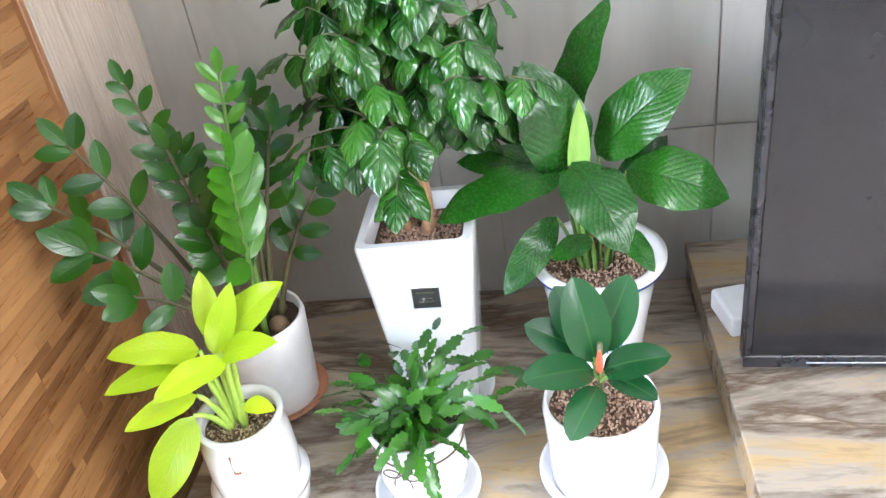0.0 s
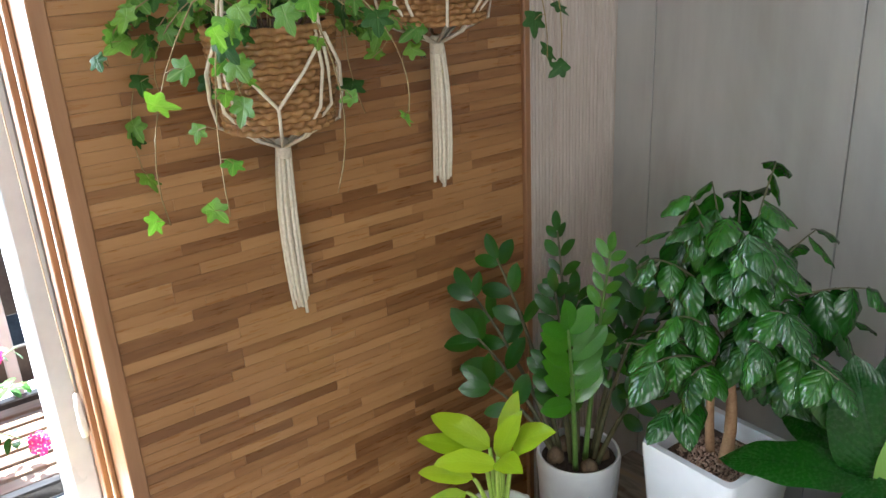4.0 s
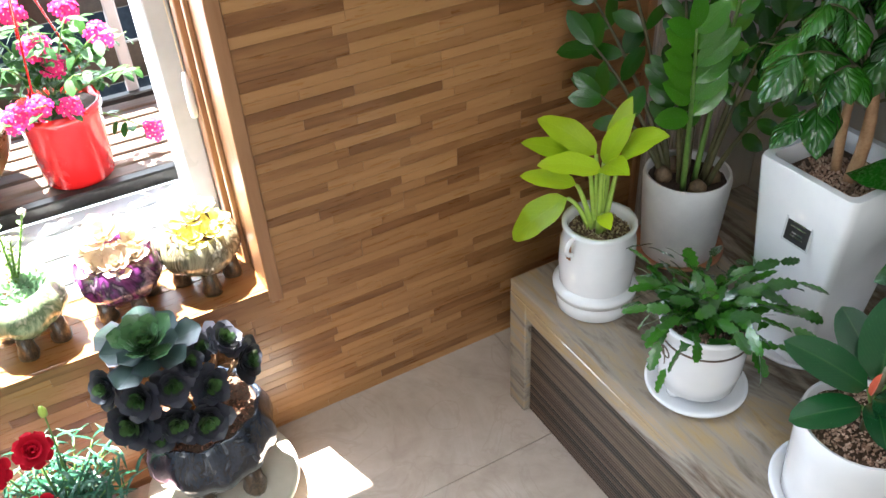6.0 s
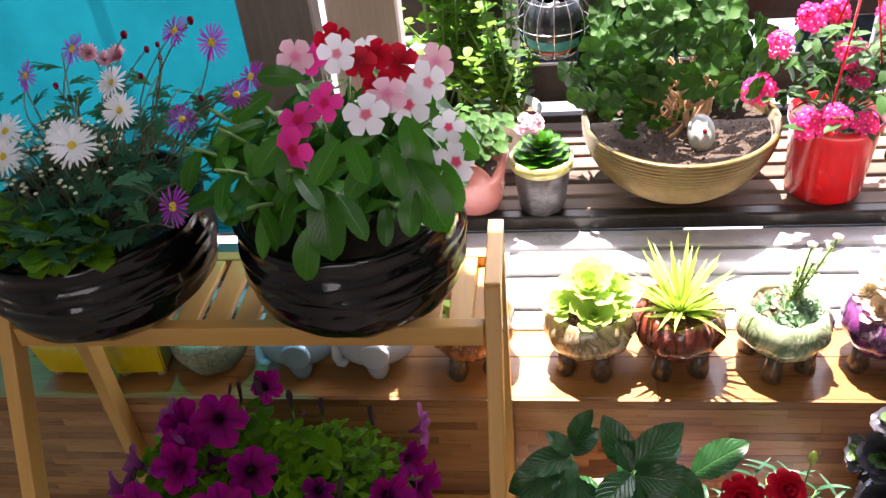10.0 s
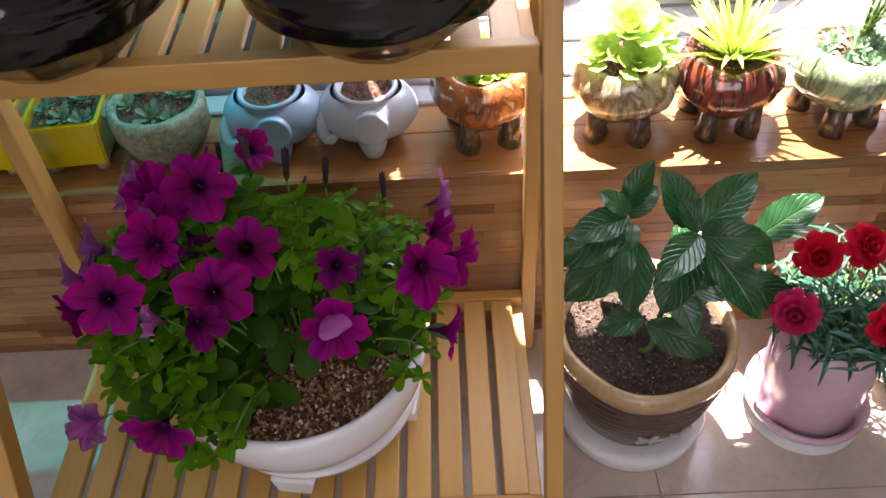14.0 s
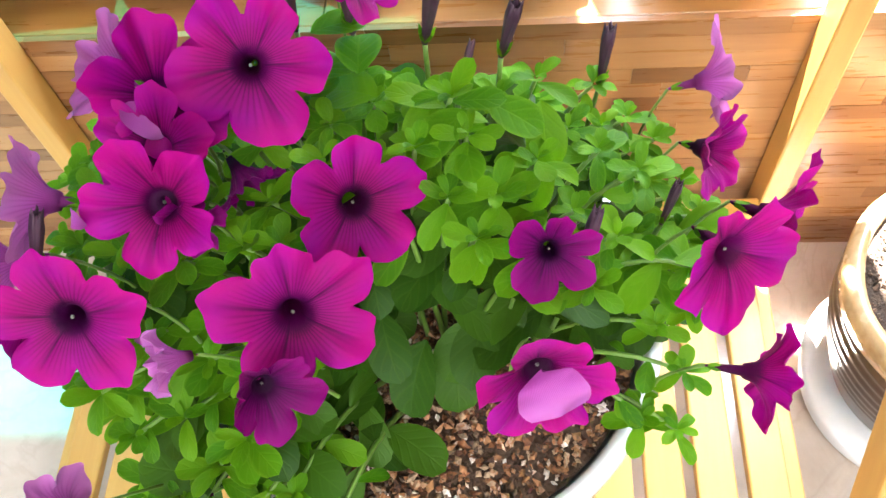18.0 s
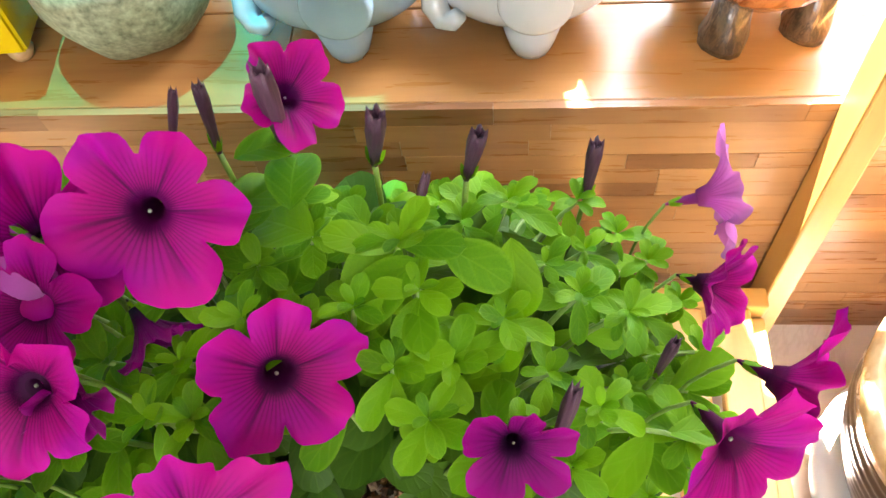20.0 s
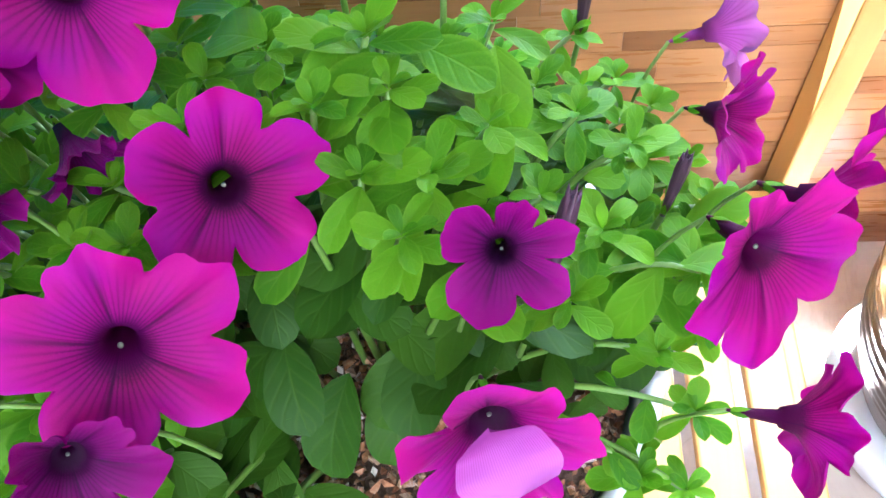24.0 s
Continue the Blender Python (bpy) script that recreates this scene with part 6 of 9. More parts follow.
    flower((0.226, -1.326, 0.556), 0.036, (0.42, 0.50, 0.70), ((-70, 1.0, 0.1), (0, 1.0, 0.0), (80, 1.05, 0.25), (150, 1.05, 0.15), (215, 1.0, -0.3)), notch=0.28, cone=0.55, ruffle=0.06)
    flower((0.297, -1.133, 0.510), 0.0245, (0.70, 0.05, 0.72), ((-104, 1.08, -0.06), (-28, 1.04, 0.02), (22, 1.02, 0.05), (76, 0.80, 0.30), (142, 0.88, 0.18)), "dark", notch=0.34, cone=0.3, ruffle=0.03)
    flower((0.292, -1.037, 0.492), 0.0385, (0.74, 0.44, 0.42), ((-92, 1.22, -0.12), (-28, 1.05, -0.10), (62, 0.86, 0.12), (118, 0.90, 0.10), (196, 0.98, 0.04)), notch=0.2, ruffle=0.05, cone=0.3)
    flower((0.372, -1.263, 0.512), 0.0265, (0.66, 0.50, 0.50), ((-98, 1.08, -0.12), (-30, 1.08, -0.08), (34, 0.85, 0.15), (110, 0.78, 0.28), (186, 0.7, 0.3)), "dark", notch=0.28, cone=0.45, ruffle=0.05)
    flower((0.352, -1.136, 0.466), 0.0385, (0.80, 0.16, 0.34), ((-118, 1.0, -0.05), (-62, 1.0, -0.08), (-8, 0.95, 0.0), (100, 1.12, 0.25), (165, 0.92, 0.1)), notch=0.24, cone=0.45, ruffle=0.06)
    # flowers over the bowl's edge, seen from the side
    flower((0.193, -1.022, 0.446), 0.031, (0.52, 0.80, 0.30), notch=0.24, cone=0.5, ruffle=0.07)
    flower((0.252, -0.996, 0.458), 0.036, (0.50, 0.86, 0.05), ((-80, 1.1, -0.1), (-10, 1.0, 0.0), (50, 1.15, -0.1), (120, 1.0, 0.1), (200, 0.9, 0.0)), notch=0.28, cone=0.45, ruffle=0.08)
    flower((0.122, -1.008, 0.436), 0.032, (-0.10, 0.97, 0.20), ((-70, 1.1, -0.35), (0, 0.9, 0.0), (72, 1.25, -0.15), (140, 1.0, 0.0), (215, 1.1, -0.4)), "back", notch=0.24, cone=0.55, depth=1.25, ruffle=0.06)
    flower((0.328, -1.005, 0.424), 0.028, (0.12, 0.98, -0.08), ((-75, 1.25, -0.2), (0, 0.9, 0.0), (65, 1.1, -0.1), (140, 0.9, 0.0), (215, 1.1, -0.25)), notch=0.26, cone=0.6, depth=1.5, ruffle=0.07)
    flower((0.150, -1.232, 0.556), 0.0262, (0.30, 0.62, 0.66), ((-50, 1.0, -0.05), (20, 1.05, 0.0), (92, 1.0, 0.0), (160, 0.95, 0.05), (230, 0.95, 0.0)), notch=0.22, cone=0.3)
    # lilac backs and drooping trumpets on the far side
    flower((0.214, -1.362, 0.562), 0.030, (-0.25, -0.85, 0.35), kind="back", notch=0.22, cone=0.5, ruffle=0.07)
    flower((0.272, -1.405, 0.528), 0.033, (0.10, -0.93, 0.30), kind="back", notch=0.22, cone=0.5, ruffle=0.06)
    flower((0.300, -1.425, 0.505), 0.030, (0.35, -0.90, 0.15), kind="back", notch=0.24, cone=0.5, ruffle=0.06)
    flower((0.318, -1.432, 0.470), 0.028, (0.45, -0.85, -0.10), kind="open", notch=0.24, cone=0.5, ruffle=0.06)
    flower((0.400, -1.432, 0.372), 0.026, (0.12, -0.86, -0.42), ((-80, 1.15, -0.35), (-10, 1.0, -0.25), (60, 1.0, -0.2), (130, 1.05, -0.3), (205, 1.2, -0.4)), "back", notch=0.3, cone=0.7, depth=1.7, ruffle=0.06)
    flower((0.418, -1.336, 0.378), 0.036, (0.86, -0.02, 0.22), ((-125, 1.05, -0.2), (-62, 1.1, -0.15), (-5, 1.0, -0.1), (92, 0.8, 0.2), (178, 1.15, -0.2)), notch=0.26, cone=0.5, ruffle=0.06)
    # crumpled ones between them
    flower((0.348, -1.332, 0.492), 0.018, (0.30, -0.60, 0.35), kind="back", notch=0.45, cone=0.9, depth=1.3, ruffle=0.16)
    flower((0.293, -1.309, 0.532), 0.018, (0.60, 0.30, 0.25), kind="dark", notch=0.45, cone=0.9, depth=1.2, ruffle=0.16)
    flower((0.250, -1.292, 0.500), 0.020, (0.40, 0.35, -0.20), kind="dark", notch=0.4, cone=0.9, depth=1.4, ruffle=0.12)
    # petals folded over
    nn = Vector((0.80, 0.16, 0.34)).normalized()
    fold = leaf_bm(0.026, 0.036, 0.5, 0.26, 0.10, -1.1, 0.06, 4, 5, 12)
    part("folded_petal", fold, MAT_PETUNIA_LILAC, t, "pale lilac folded-over petal", m=facing(Vector((0.352, -1.136, 0.466)) - o + nn * 0.010, nn, 196, 1.0) @ Matrix.Translation((-0.005, -0.026, 0)))
    for p, n, spin, w, ln in (((0.303, -1.349, 0.551), (0.6, -0.3, 0.7), 100, 0.009, 0.026), ((0.240, -1.345, 0.560), (0.6, 0.1, 0.7), 235, 0.018, 0.030)):
        part("folded_petal", leaf_bm(ln, w, 0.6, 0.5, 0.1, 0.9, 0.05, 4, 3, 9), MAT_PETUNIA_LILAC, t, m=facing(Vector(p) - o, n, spin, 1.0))
    # withered buds: tip, lean, length
    prof = [(0, 0), (0.04, 0.02), (0.05, 0.25), (0.072, 0.52), (0.088, 0.78), (0.074, 0.97), (0.045, 0.98), (0.028, 0.9)]
    bud = finish(lathe(prof, 20, wob=lambda a, k: (0.012 * math.sin(7 * a + 0.4 * k) * (k > 1), 0.07 * math.sin(5 * a) * (k == 5))), "withered_bud", MAT_BUD)
    for x, y, z, az, el, s in ((0.130, -1.091, 0.496, 300, 86, 0.041), (0.175, -1.190, 0.576, 300, 70, 0.046), (0.170, -1.148, 0.556, 300, 72, 0.042), (0.166, -1.236, 0.594, 300, 80, 0.050), (0.160, -1.268, 0.578, 20, 84, 0.032), (0.155, -1.283, 0.570, 60, 62, 0.024), (0.266, -1.107, 0.505, 60, 66, 0.036), (0.232, -1.058, 0.478, 20, 84, 0.030), (0.180, -1.172, 0.540, 70, 40, 0.022), (0.285, -1.387, 0.540, 40, 60, 0.036)):
        s *= 1.45
        base = Vector((x, y, z - 0.004)) - o - way(az, el) * s
        ob = place("withered_bud", bud, t, at_dir(base, az, el - 90, 0, s) @ Matrix.Diagonal((0.78, 0.78, 1.0, 1.0)))
        place("calyx", calyx, ob, Matrix.Translation((0, 0, -0.02)))
        tube(fstems, arc(base, Vector((base.x * 0.9, base.y * 0.9, base.z - 0.07)), 0, 4), 0.0016, 0.0018, 6)
    tagged(part("flower_stem", fstems, MAT_STEM_PET, t), kind="stuff")
    return t


def black_pot(t, r, h):
    def wob(a, k):
        return (0.0010 * math.sin(7 * a + 0.25 * k) + 0.0006 * math.sin(13 * a - 0.5 * k), 0.0025 * math.sin(3 * a + 0.35 * k) if 5 < k < 42 else 0.0)
    pr = [(0, 0.0), (r * 0.42, 0.0), (r * 0.50, 0.006), (r * 0.66, h * 0.16), (r * 0.80, h * 0.30)]
    for k in range(37):
        q = k / 36
        pr.append((r * (0.86 + 0.14 * math.sin(math.pi * (0.15 + 0.6 * q))) + 0.0007 * math.sin(math.pi * k / 3.5) * min(1.0, 2 * q), h * (0.36 + 0.52 * q)))
    pr += [(r * 0.97, h * 0.93), (r * 0.985, h * 0.965), (r * 0.97, h), (r * 0.92, h), (r * 0.89, h * 0.96), (r * 0.87, h * 0.75)]
    part("pot", lathe(pr, 80, wob=wob), MAT_BLACK, t, "round glossy black glazed pot")
    part("soil", soil_bm(r * 0.885, h * 0.86), MAT_DARKSOIL, t)


def vinca_plant(loc):
    t = thing("vinca", loc, "vinca with pink, red and white flowers in a glossy black pot", "plant")
    r, h = 0.148, 0.185
    black_pot(t, r, h)
    rng = random.Random(9)
    mes = [finish(leaf_bm(1, w, 0.75, 0.62, 0.14, d, 0.0, 4, 3, 9), "leaf", MAT_LEAF_VINCA) for w, d in ((0.38, 0.5), (0.46, 0.7), (0.36, 0.3))]
    st = bmesh.new()
    tips = []
    for k in range(34):
        az = k * 137.5
        q = math.sqrt((k + 0.5) / 34)
        el = 88 - 50 * q
        ln = 0.15 + 0.04 * rng.random()
        b = Vector((0.05 * q * -math.sin(radians(az)), 0.05 * q * math.cos(radians(az)), h * 0.86))
        e = b + way(az, el) * ln
        pts = arc(b, e, 0.02, 8)
        tube(st, pts, 0.0028, 0.002, 6)
        tips.append((e, az, el))
        a0 = rng.uniform(0, 90)
        for j in range(5):
            p = pts[3 + j]
            for sd in (0, 180):
                a = az + a0 + 90 * (j % 2) + sd + rng.uniform(-15, 15)
                if 215 < a % 360 < 325 and q > 0.6 and j < 3:
                    continue
                place("leaf", rng.choice(mes), t, at_dir(p, a, rng.uniform(-45, 25) - 15 * q, rng.uniform(-20, 20), rng.uniform(0.048, 0.07)))
    # broad leaves that hang over the front of the rim, from base to tip
    long_leaves = (((0.114, -0.024, 0.276), (0.145, -0.051, 0.211)), ((0.124, 0.015, 0.289), (0.168, 0.018, 0.208)), ((0.144, -0.001, 0.243), (0.166, -0.018, 0.179)), ((0.114, 0.105, 0.303), (0.156, 0.146, 0.235)), ((0.094, 0.126, 0.293), (0.144, 0.16, 0.254)), ((0.134, 0.11, 0.281), (0.164, 0.106, 0.235)), ((0.124, 0.076, 0.311), (0.154, 0.042, 0.279)), ((0.074, -0.073, 0.279), (0.114, -0.095, 0.225)), ((0.114, 0.085, 0.322), (0.148, 0.101, 0.274)))
    short_leaves = (((0.034, -0.081, 0.298), (0.064, -0.127, 0.297)), ((0.054, 0.128, 0.308), (0.094, 0.178, 0.288)), ((0.114, 0.036, 0.328), (0.148, 0.008, 0.292)), ((0.074, -0.033, 0.315), (0.114, -0.066, 0.285)), ((0.114, 0.048, 0.324), (0.158, 0.069, 0.3)), ((0.0, -0.065, 0.329), (0.024, -0.115, 0.305)), ((0.014, -0.019, 0.351), (0.024, -0.072, 0.361)), ((0.09, -0.01, 0.33), (0.13, -0.03, 0.27)), ((0.08, 0.1, 0.335), (0.12, 0.125, 0.285)))
    for p, q in long_leaves + short_leaves:
        place("leaf", mes[1], t, blade(p, q, (0.8, -0.05, 0.75), 0.7))
    tagged(part("stem_tangle", st, MAT_STEM, t), kind="stuff")
    fl = {n: finish(rays_bm(1.0, 5, 0.82, 0.05, 1, 4, 0.06, 0.75, 0.28), "flower", m) for n, m in (("pink", MAT_VINCA_PINK), ("white", MAT_VINCA_WHITE), ("red", MAT_RED_PETAL), ("rose", MAT_PINK_PETAL))}
    for p, c in (((-0.006, -0.032, 0.369), "rose"), ((0.014, 0.022, 0.379), "white"), ((-0.046, 0.004, 0.369), "red"), ((-0.01, 0.040, 0.358), "red"), ((-0.046, 0.052, 0.350), "red"), ((-0.046, 0.080, 0.338), "red"), ((0.0, 0.060, 0.332), "red"), ((0.074, 0.015, 0.350), "pink"), ((0.084, -0.014, 0.337), "pink"), ((0.114, -0.017, 0.316), "pink"), ((0.094, 0.063, 0.345), "white"), ((0.054, 0.080, 0.348), "rose"), ((0.044, 0.100, 0.329), "white"), ((0.014, 0.120, 0.340), "white"), ((0.10, 0.154, 0.288), "white"), ((0.074, 0.146, 0.316), "white"), ((-0.066, 0.12, 0.328), "rose"), ((-0.10, 0.03, 0.33), "white"), ((-0.09, -0.04, 0.33), "pink")):
        p = Vector(p)
        n = Vector((0.75, p.y * 3 - 0.1, 0.55)).normalized()
        place("flower", fl[c], t, facing(p, n + Vector((rng.uniform(-0.25, 0.25), rng.uniform(-0.6, 0.6), rng.uniform(-0.4, 0.6))), rng.uniform(0, 360), rng.uniform(0.019, 0.025)), {"pink": "hot pink vinca flower", "white": "white vinca flower with a red eye", "red": "red vinca flower", "rose": "pale pink vinca flower"}[c])


def daisy_plant(loc):
    t = thing("daisies", loc, "white and violet daisies in a glossy black pot", "plant")
    r, h = 0.155, 0.178
    black_pot(t, r, h)
    rng = random.Random(19)
    ff = finish(merge_leaves([(lambda: leaf_bm(1.0, 0.18, 0.6, 0.6, 0.1, 0.2, nu=1, nv=4), Matrix.Identity(4))] + [((lambda s=s, v=v: leaf_bm(0.42, 0.16, 0.5, 0.5, 0.1, 0.3, nu=1, nv=3)), Matrix.Translation((0, v, 0)) @ Euler((0, 0, s * 0.9)).to_matrix().to_4x4()) for v in (0.3, 0.5, 0.7) for s in (-1, 1)]), "leaf", MAT_LEAF_DAISY)
    st = bmesh.new()
    for k in range(46):
        az = k * 137.5
        q = math.sqrt((k + 0.5) / 46)
        el = 85 - 60 * q
        ln = (0.13 + 0.08 * rng.random()) * (0.5 if 215 < az % 360 < 305 else 1.0)
        b = Vector((0.09 * q * -math.sin(radians(az)), 0.09 * q * math.cos(radians(az)), h * 0.86))
        pts = arc(b, b + way(az, el) * ln, 0.015, 8)
        tube(st, pts, 0.0016, 0.001, 5)
        for j in range(7):
            place("leaf", ff, t, at_dir(pts[1 + j], az + 137 * j, rng.uniform(-15, 40), rng.uniform(-30, 30), rng.uniform(0.028, 0.046)))
    let = [finish(leaf_bm(1, 0.45, 0.9, 0.45, 0.12, d, 0.06, 5, 3, 9), "rosette_leaf", MAT_LEAF_SPOON) for d in (0.4, 0.9)]
    for k in range(44):
        az = 265 + rng.uniform(-85, 80)
        d = way(az, 0) * rng.uniform(0.04, 0.10)
        place("rosette_leaf", rng.choice(let), t, at_dir(Vector((d.x, d.y, h * 0.86 + 0.015)), az + rng.uniform(-50, 50), rng.uniform(15, 70), rng.uniform(-20, 20), rng.uniform(0.055, 0.085)))
    # cloud of tiny white flowers
    tiny = bmesh.new()
    for _ in range(170):
        a, q = rng.uniform(0, 6.28), math.sqrt(rng.random())
        c = Vector((0.02 + 0.07 * q * math.cos(a), 0.01 + 0.08 * q * math.sin(a), h * 0.9 + 0.10 + 0.05 * (1 - q) + rng.uniform(-0.02, 0.02)))
        lathe([(0, 0.001), (0.0022, 0.0016), (0.003, 0.0), (0, -0.001)], 6, bm=tiny, center=c)
        tube(st, [c - Vector((0.004, 0.0, 0.05)), c], 0.0005, 0.0004, 4)
    tagged(part("tiny_blossom", tiny, MAT_WHITE_PETAL, t, "cloud of tiny white blossom"), kind="stuff")
    wd = finish(rays_bm(1.0, 22, 0.16, 0.12, 2, 3, 0.2), "daisy", MAT_WHITE_PETAL)
    vd = finish(rays_bm(1.0, 20, 0.14, 0.06, 1, 6, 0.22), "daisy", MAT_VIOLET_PETAL)
    pk = finish(rays_bm(1.0, 24, 0.2, 0.9, 3, 8, 0.1), "daisy", MAT_PINK_PETAL)
    cen = finish(lathe([(0.27, -0.02), (0.26, 0.06), (0.15, 0.12), (0, 0.13)], 14), "centre", MAT_YEL)
    bud = finish(lathe([(0, -0.006), (0.003, -0.005), (0.0045, 0.0), (0.0035, 0.004), (0, 0.0055)], 10), "bud", MAT_DARKRED_PETAL)
    heads = (((-0.006, 0.058, 0.391), "v", 0.017), ((-0.006, 0.078, 0.384), "p", 0.015), ((-0.006, 0.113, 0.377), "p", 0.017), ((-0.006, 0.187, 0.407), "v", 0.017), ((-0.006, 0.227, 0.391), "v", 0.019), ((0.014, 0.27, 0.356), "v", 0.018), ((0.014, 0.248, 0.335), "v", 0.016), ((0.014, 0.104, 0.356), "w", 0.019), ((0.034, 0.113, 0.33), "w", 0.019), ((0.094, 0.078, 0.319), "w", 0.024), ((0.064, 0.05, 0.318), "w", 0.018), ((0.139, 0.196, 0.265), "v", 0.02), ((0.014, 0.174, 0.306), "v", 0.016), ((-0.026, 0.082, 0.365), "p", 0.014), ((0.02, -0.05, 0.3), "w", 0.022), ((0.05, -0.09, 0.28), "w", 0.022), ((-0.03, -0.03, 0.35), "v", 0.018), ((0.08, -0.02, 0.3), "w", 0.021), ((0.0, -0.12, 0.33), "v", 0.018))
    buds = (((-0.006, 0.195, 0.322), "b", 0.75), ((-0.006, 0.126, 0.405), "b", 0.9), ((-0.006, 0.13, 0.354), "b", 0.68), ((-0.026, 0.137, 0.378), "b", 0.75), ((-0.006, 0.209, 0.418), "b", 0.9), ((-0.026, 0.15, 0.366), "b", 0.6), ((-0.006, 0.02, 0.346), "b", 0.75), ((-0.01, 0.16, 0.39), "b", 0.6))
    for p, c, s in heads + buds:
        p = Vector(p)
        # wiry stalk out of the leaves, nodding at its end
        foot = Vector((p.x * 0.4, p.y * 0.55, h + 0.06))
        tube(st, [foot.lerp(p, k / 9) + Vector((0.004 * math.sin(k * 0.9 + p.y * 60), 0.018 * math.sin(math.pi * k / 9) * math.copysign(1, math.sin(p.y * 90)), 0.012 * math.sin(math.pi * k / 9))) for k in range(10)], 0.0011, 0.0008, 5)
        if c == "b":
            place("bud", bud, t, facing(p, (0.1, 0.2, 1), 0, s), "dark red daisy bud")
            continue
        f = place("daisy", {"w": wd, "v": vd, "p": pk}[c], t, facing(p, (0.6, rng.uniform(-0.5, 0.5), rng.uniform(0.3, 0.9)), rng.uniform(0, 90), s), {"w": "white daisy with a yellow eye", "v": "violet daisy with a yellow eye", "p": "half-open pink daisy"}[c])
        if c != "p":
            place("centre", cen, f, Matrix.Identity(4))
    tagged(part("stem_tangle", st, MAT_STEM_DARK, t), kind="stuff")


# ---- floor pots ----
def hydrangea(loc):
    t = thing("hydrangea", loc, "leafy hydrangea in a brown stoneware pot with tan rim", "plant")
    z0 = 0.0
    part("stand", lathe([(0, 0.0), (0.098, 0.0), (0.108, 0.012), (0.114, 0.04), (0.11, 0.046), (0.095, 0.046), (0, 0.044)], 56), MAT_WHITE_MATT, t, "round white saucer stand")
    z0, h = 0.047, 0.185
    pr = [(0, z0), (0.082, z0), (0.088, z0 + 0.006)]
    for k in range(57):
        q = k / 56
        pr.append((0.090 + 0.034 * math.sin(q * 1.5) + 0.0007 * math.sin(math.pi * k / 3) * (q > 0.35), z0 + 0.01 + 0.135 * q))
    part("pot", lathe(pr + [(0.122, z0 + 0.15)], 72), MAT_BROWNPOT, t, "dark brown ribbed stoneware pot")
    part("rim", lathe([(0.121, z0 + 0.148), (0.127, z0 + 0.155), (0.1285, z0 + 0.17), (0.124, z0 + h), (0.116, z0 + h), (0.112, z0 + h - 0.01), (0.110, z0 + h - 0.04)], 72, wob=lambda a, k: (0.0, 0.004 * math.sin(5 * a) if 0 < k < 5 else 0.0)), MAT_TANRIM, t, "wavy tan glazed rim")
    bm = bmesh.new()
    for a0 in (0, 23):
        for k in range(5):
            an = radians(72 * k)
            for q in (0.35, 0.6, 0.85, 1.1):
                z = z0 + 0.062 + 0.018 * q * math.sin(an)
                ang = radians(a0) + 0.018 * q * math.cos(an) / 0.112
                r = 0.0905 + 0.034 * math.sin((z - z0 - 0.01) / 0.135 * 1.5) + 0.0018
                lathe([(0, 0.0012), (0.0030, 0.0008), (0.0037, -0.001)], 7, bm=bm, center=(r * math.cos(ang), r * math.sin(ang), z))
    part("incised_flower", bm, MAT_PALEINC, t, "pale incised flower pattern")
    part("soil", soil_bm(0.112, z0 + h - 0.02), MAT_DARKSOIL, t)
    grains("gravel", t, 0.108, z0 + h - 0.018, 1500, 0.0048, MAT_CHIP_DARK, label="dark fine gravel")
    mes = [finish(leaf_bm(1, w, 0.75, 0.9, 0.30, d, 0.03, 6, 4, 18, jag=0.06), "leaf", MAT_LEAF_HYD) for w, d in ((0.52, 0.45), (0.58, 0.75))]
    rng = random.Random(12)
    zs = z0 + h - 0.02
    # two main shoots and a side shoot
    shoots = (((0.0, -0.02, zs), (-0.01, -0.047, 0.436)), ((0.01, 0.01, zs), (0.0, 0.042, 0.410)), ((-0.02, 0.03, zs), (-0.05, 0.141, 0.343)), ((0.0, 0.02, zs), (-0.01, 0.117, 0.317)), ((0.03, -0.01, zs), (0.05, -0.018, 0.300)))
    for k, (p, q) in enumerate(shoots):
        part("stem", tube(bmesh.new(), arc(p, q, 0, 8, (0.01, 0.01 * (-1) ** k, 0)), 0.0042, 0.0026), MAT_STEM, t)
    left_shoot = (((-0.01, -0.047, 0.436), (0.02, -0.123, 0.435)), ((0.0, -0.055, 0.426), (0.03, -0.139, 0.400)), ((-0.03, -0.044, 0.431), (-0.05, -0.014, 0.490)), ((-0.01, -0.046, 0.440), (-0.03, -0.082, 0.462)), ((0.005, -0.043, 0.440), (0.04, -0.052, 0.430)), ((0.0, -0.040, 0.410), (0.06, -0.129, 0.364)), ((0.01, -0.034, 0.410), (0.07, -0.048, 0.345)), ((-0.02, -0.047, 0.425), (-0.05, -0.004, 0.448)))
    main_shoot = (((-0.01, 0.042, 0.406), (-0.05, 0.118, 0.462)), ((-0.02, 0.035, 0.402), (-0.06, 0.002, 0.466)), ((0.005, 0.041, 0.412), (0.07, -0.019, 0.404)), ((0.0, 0.046, 0.405), (0.02, 0.116, 0.418)), ((0.01, 0.050, 0.402), (0.08, 0.112, 0.335)), ((0.01, 0.036, 0.402), (0.07, -0.008, 0.342)), ((0.0, 0.041, 0.411), (-0.03, 0.019, 0.446)))
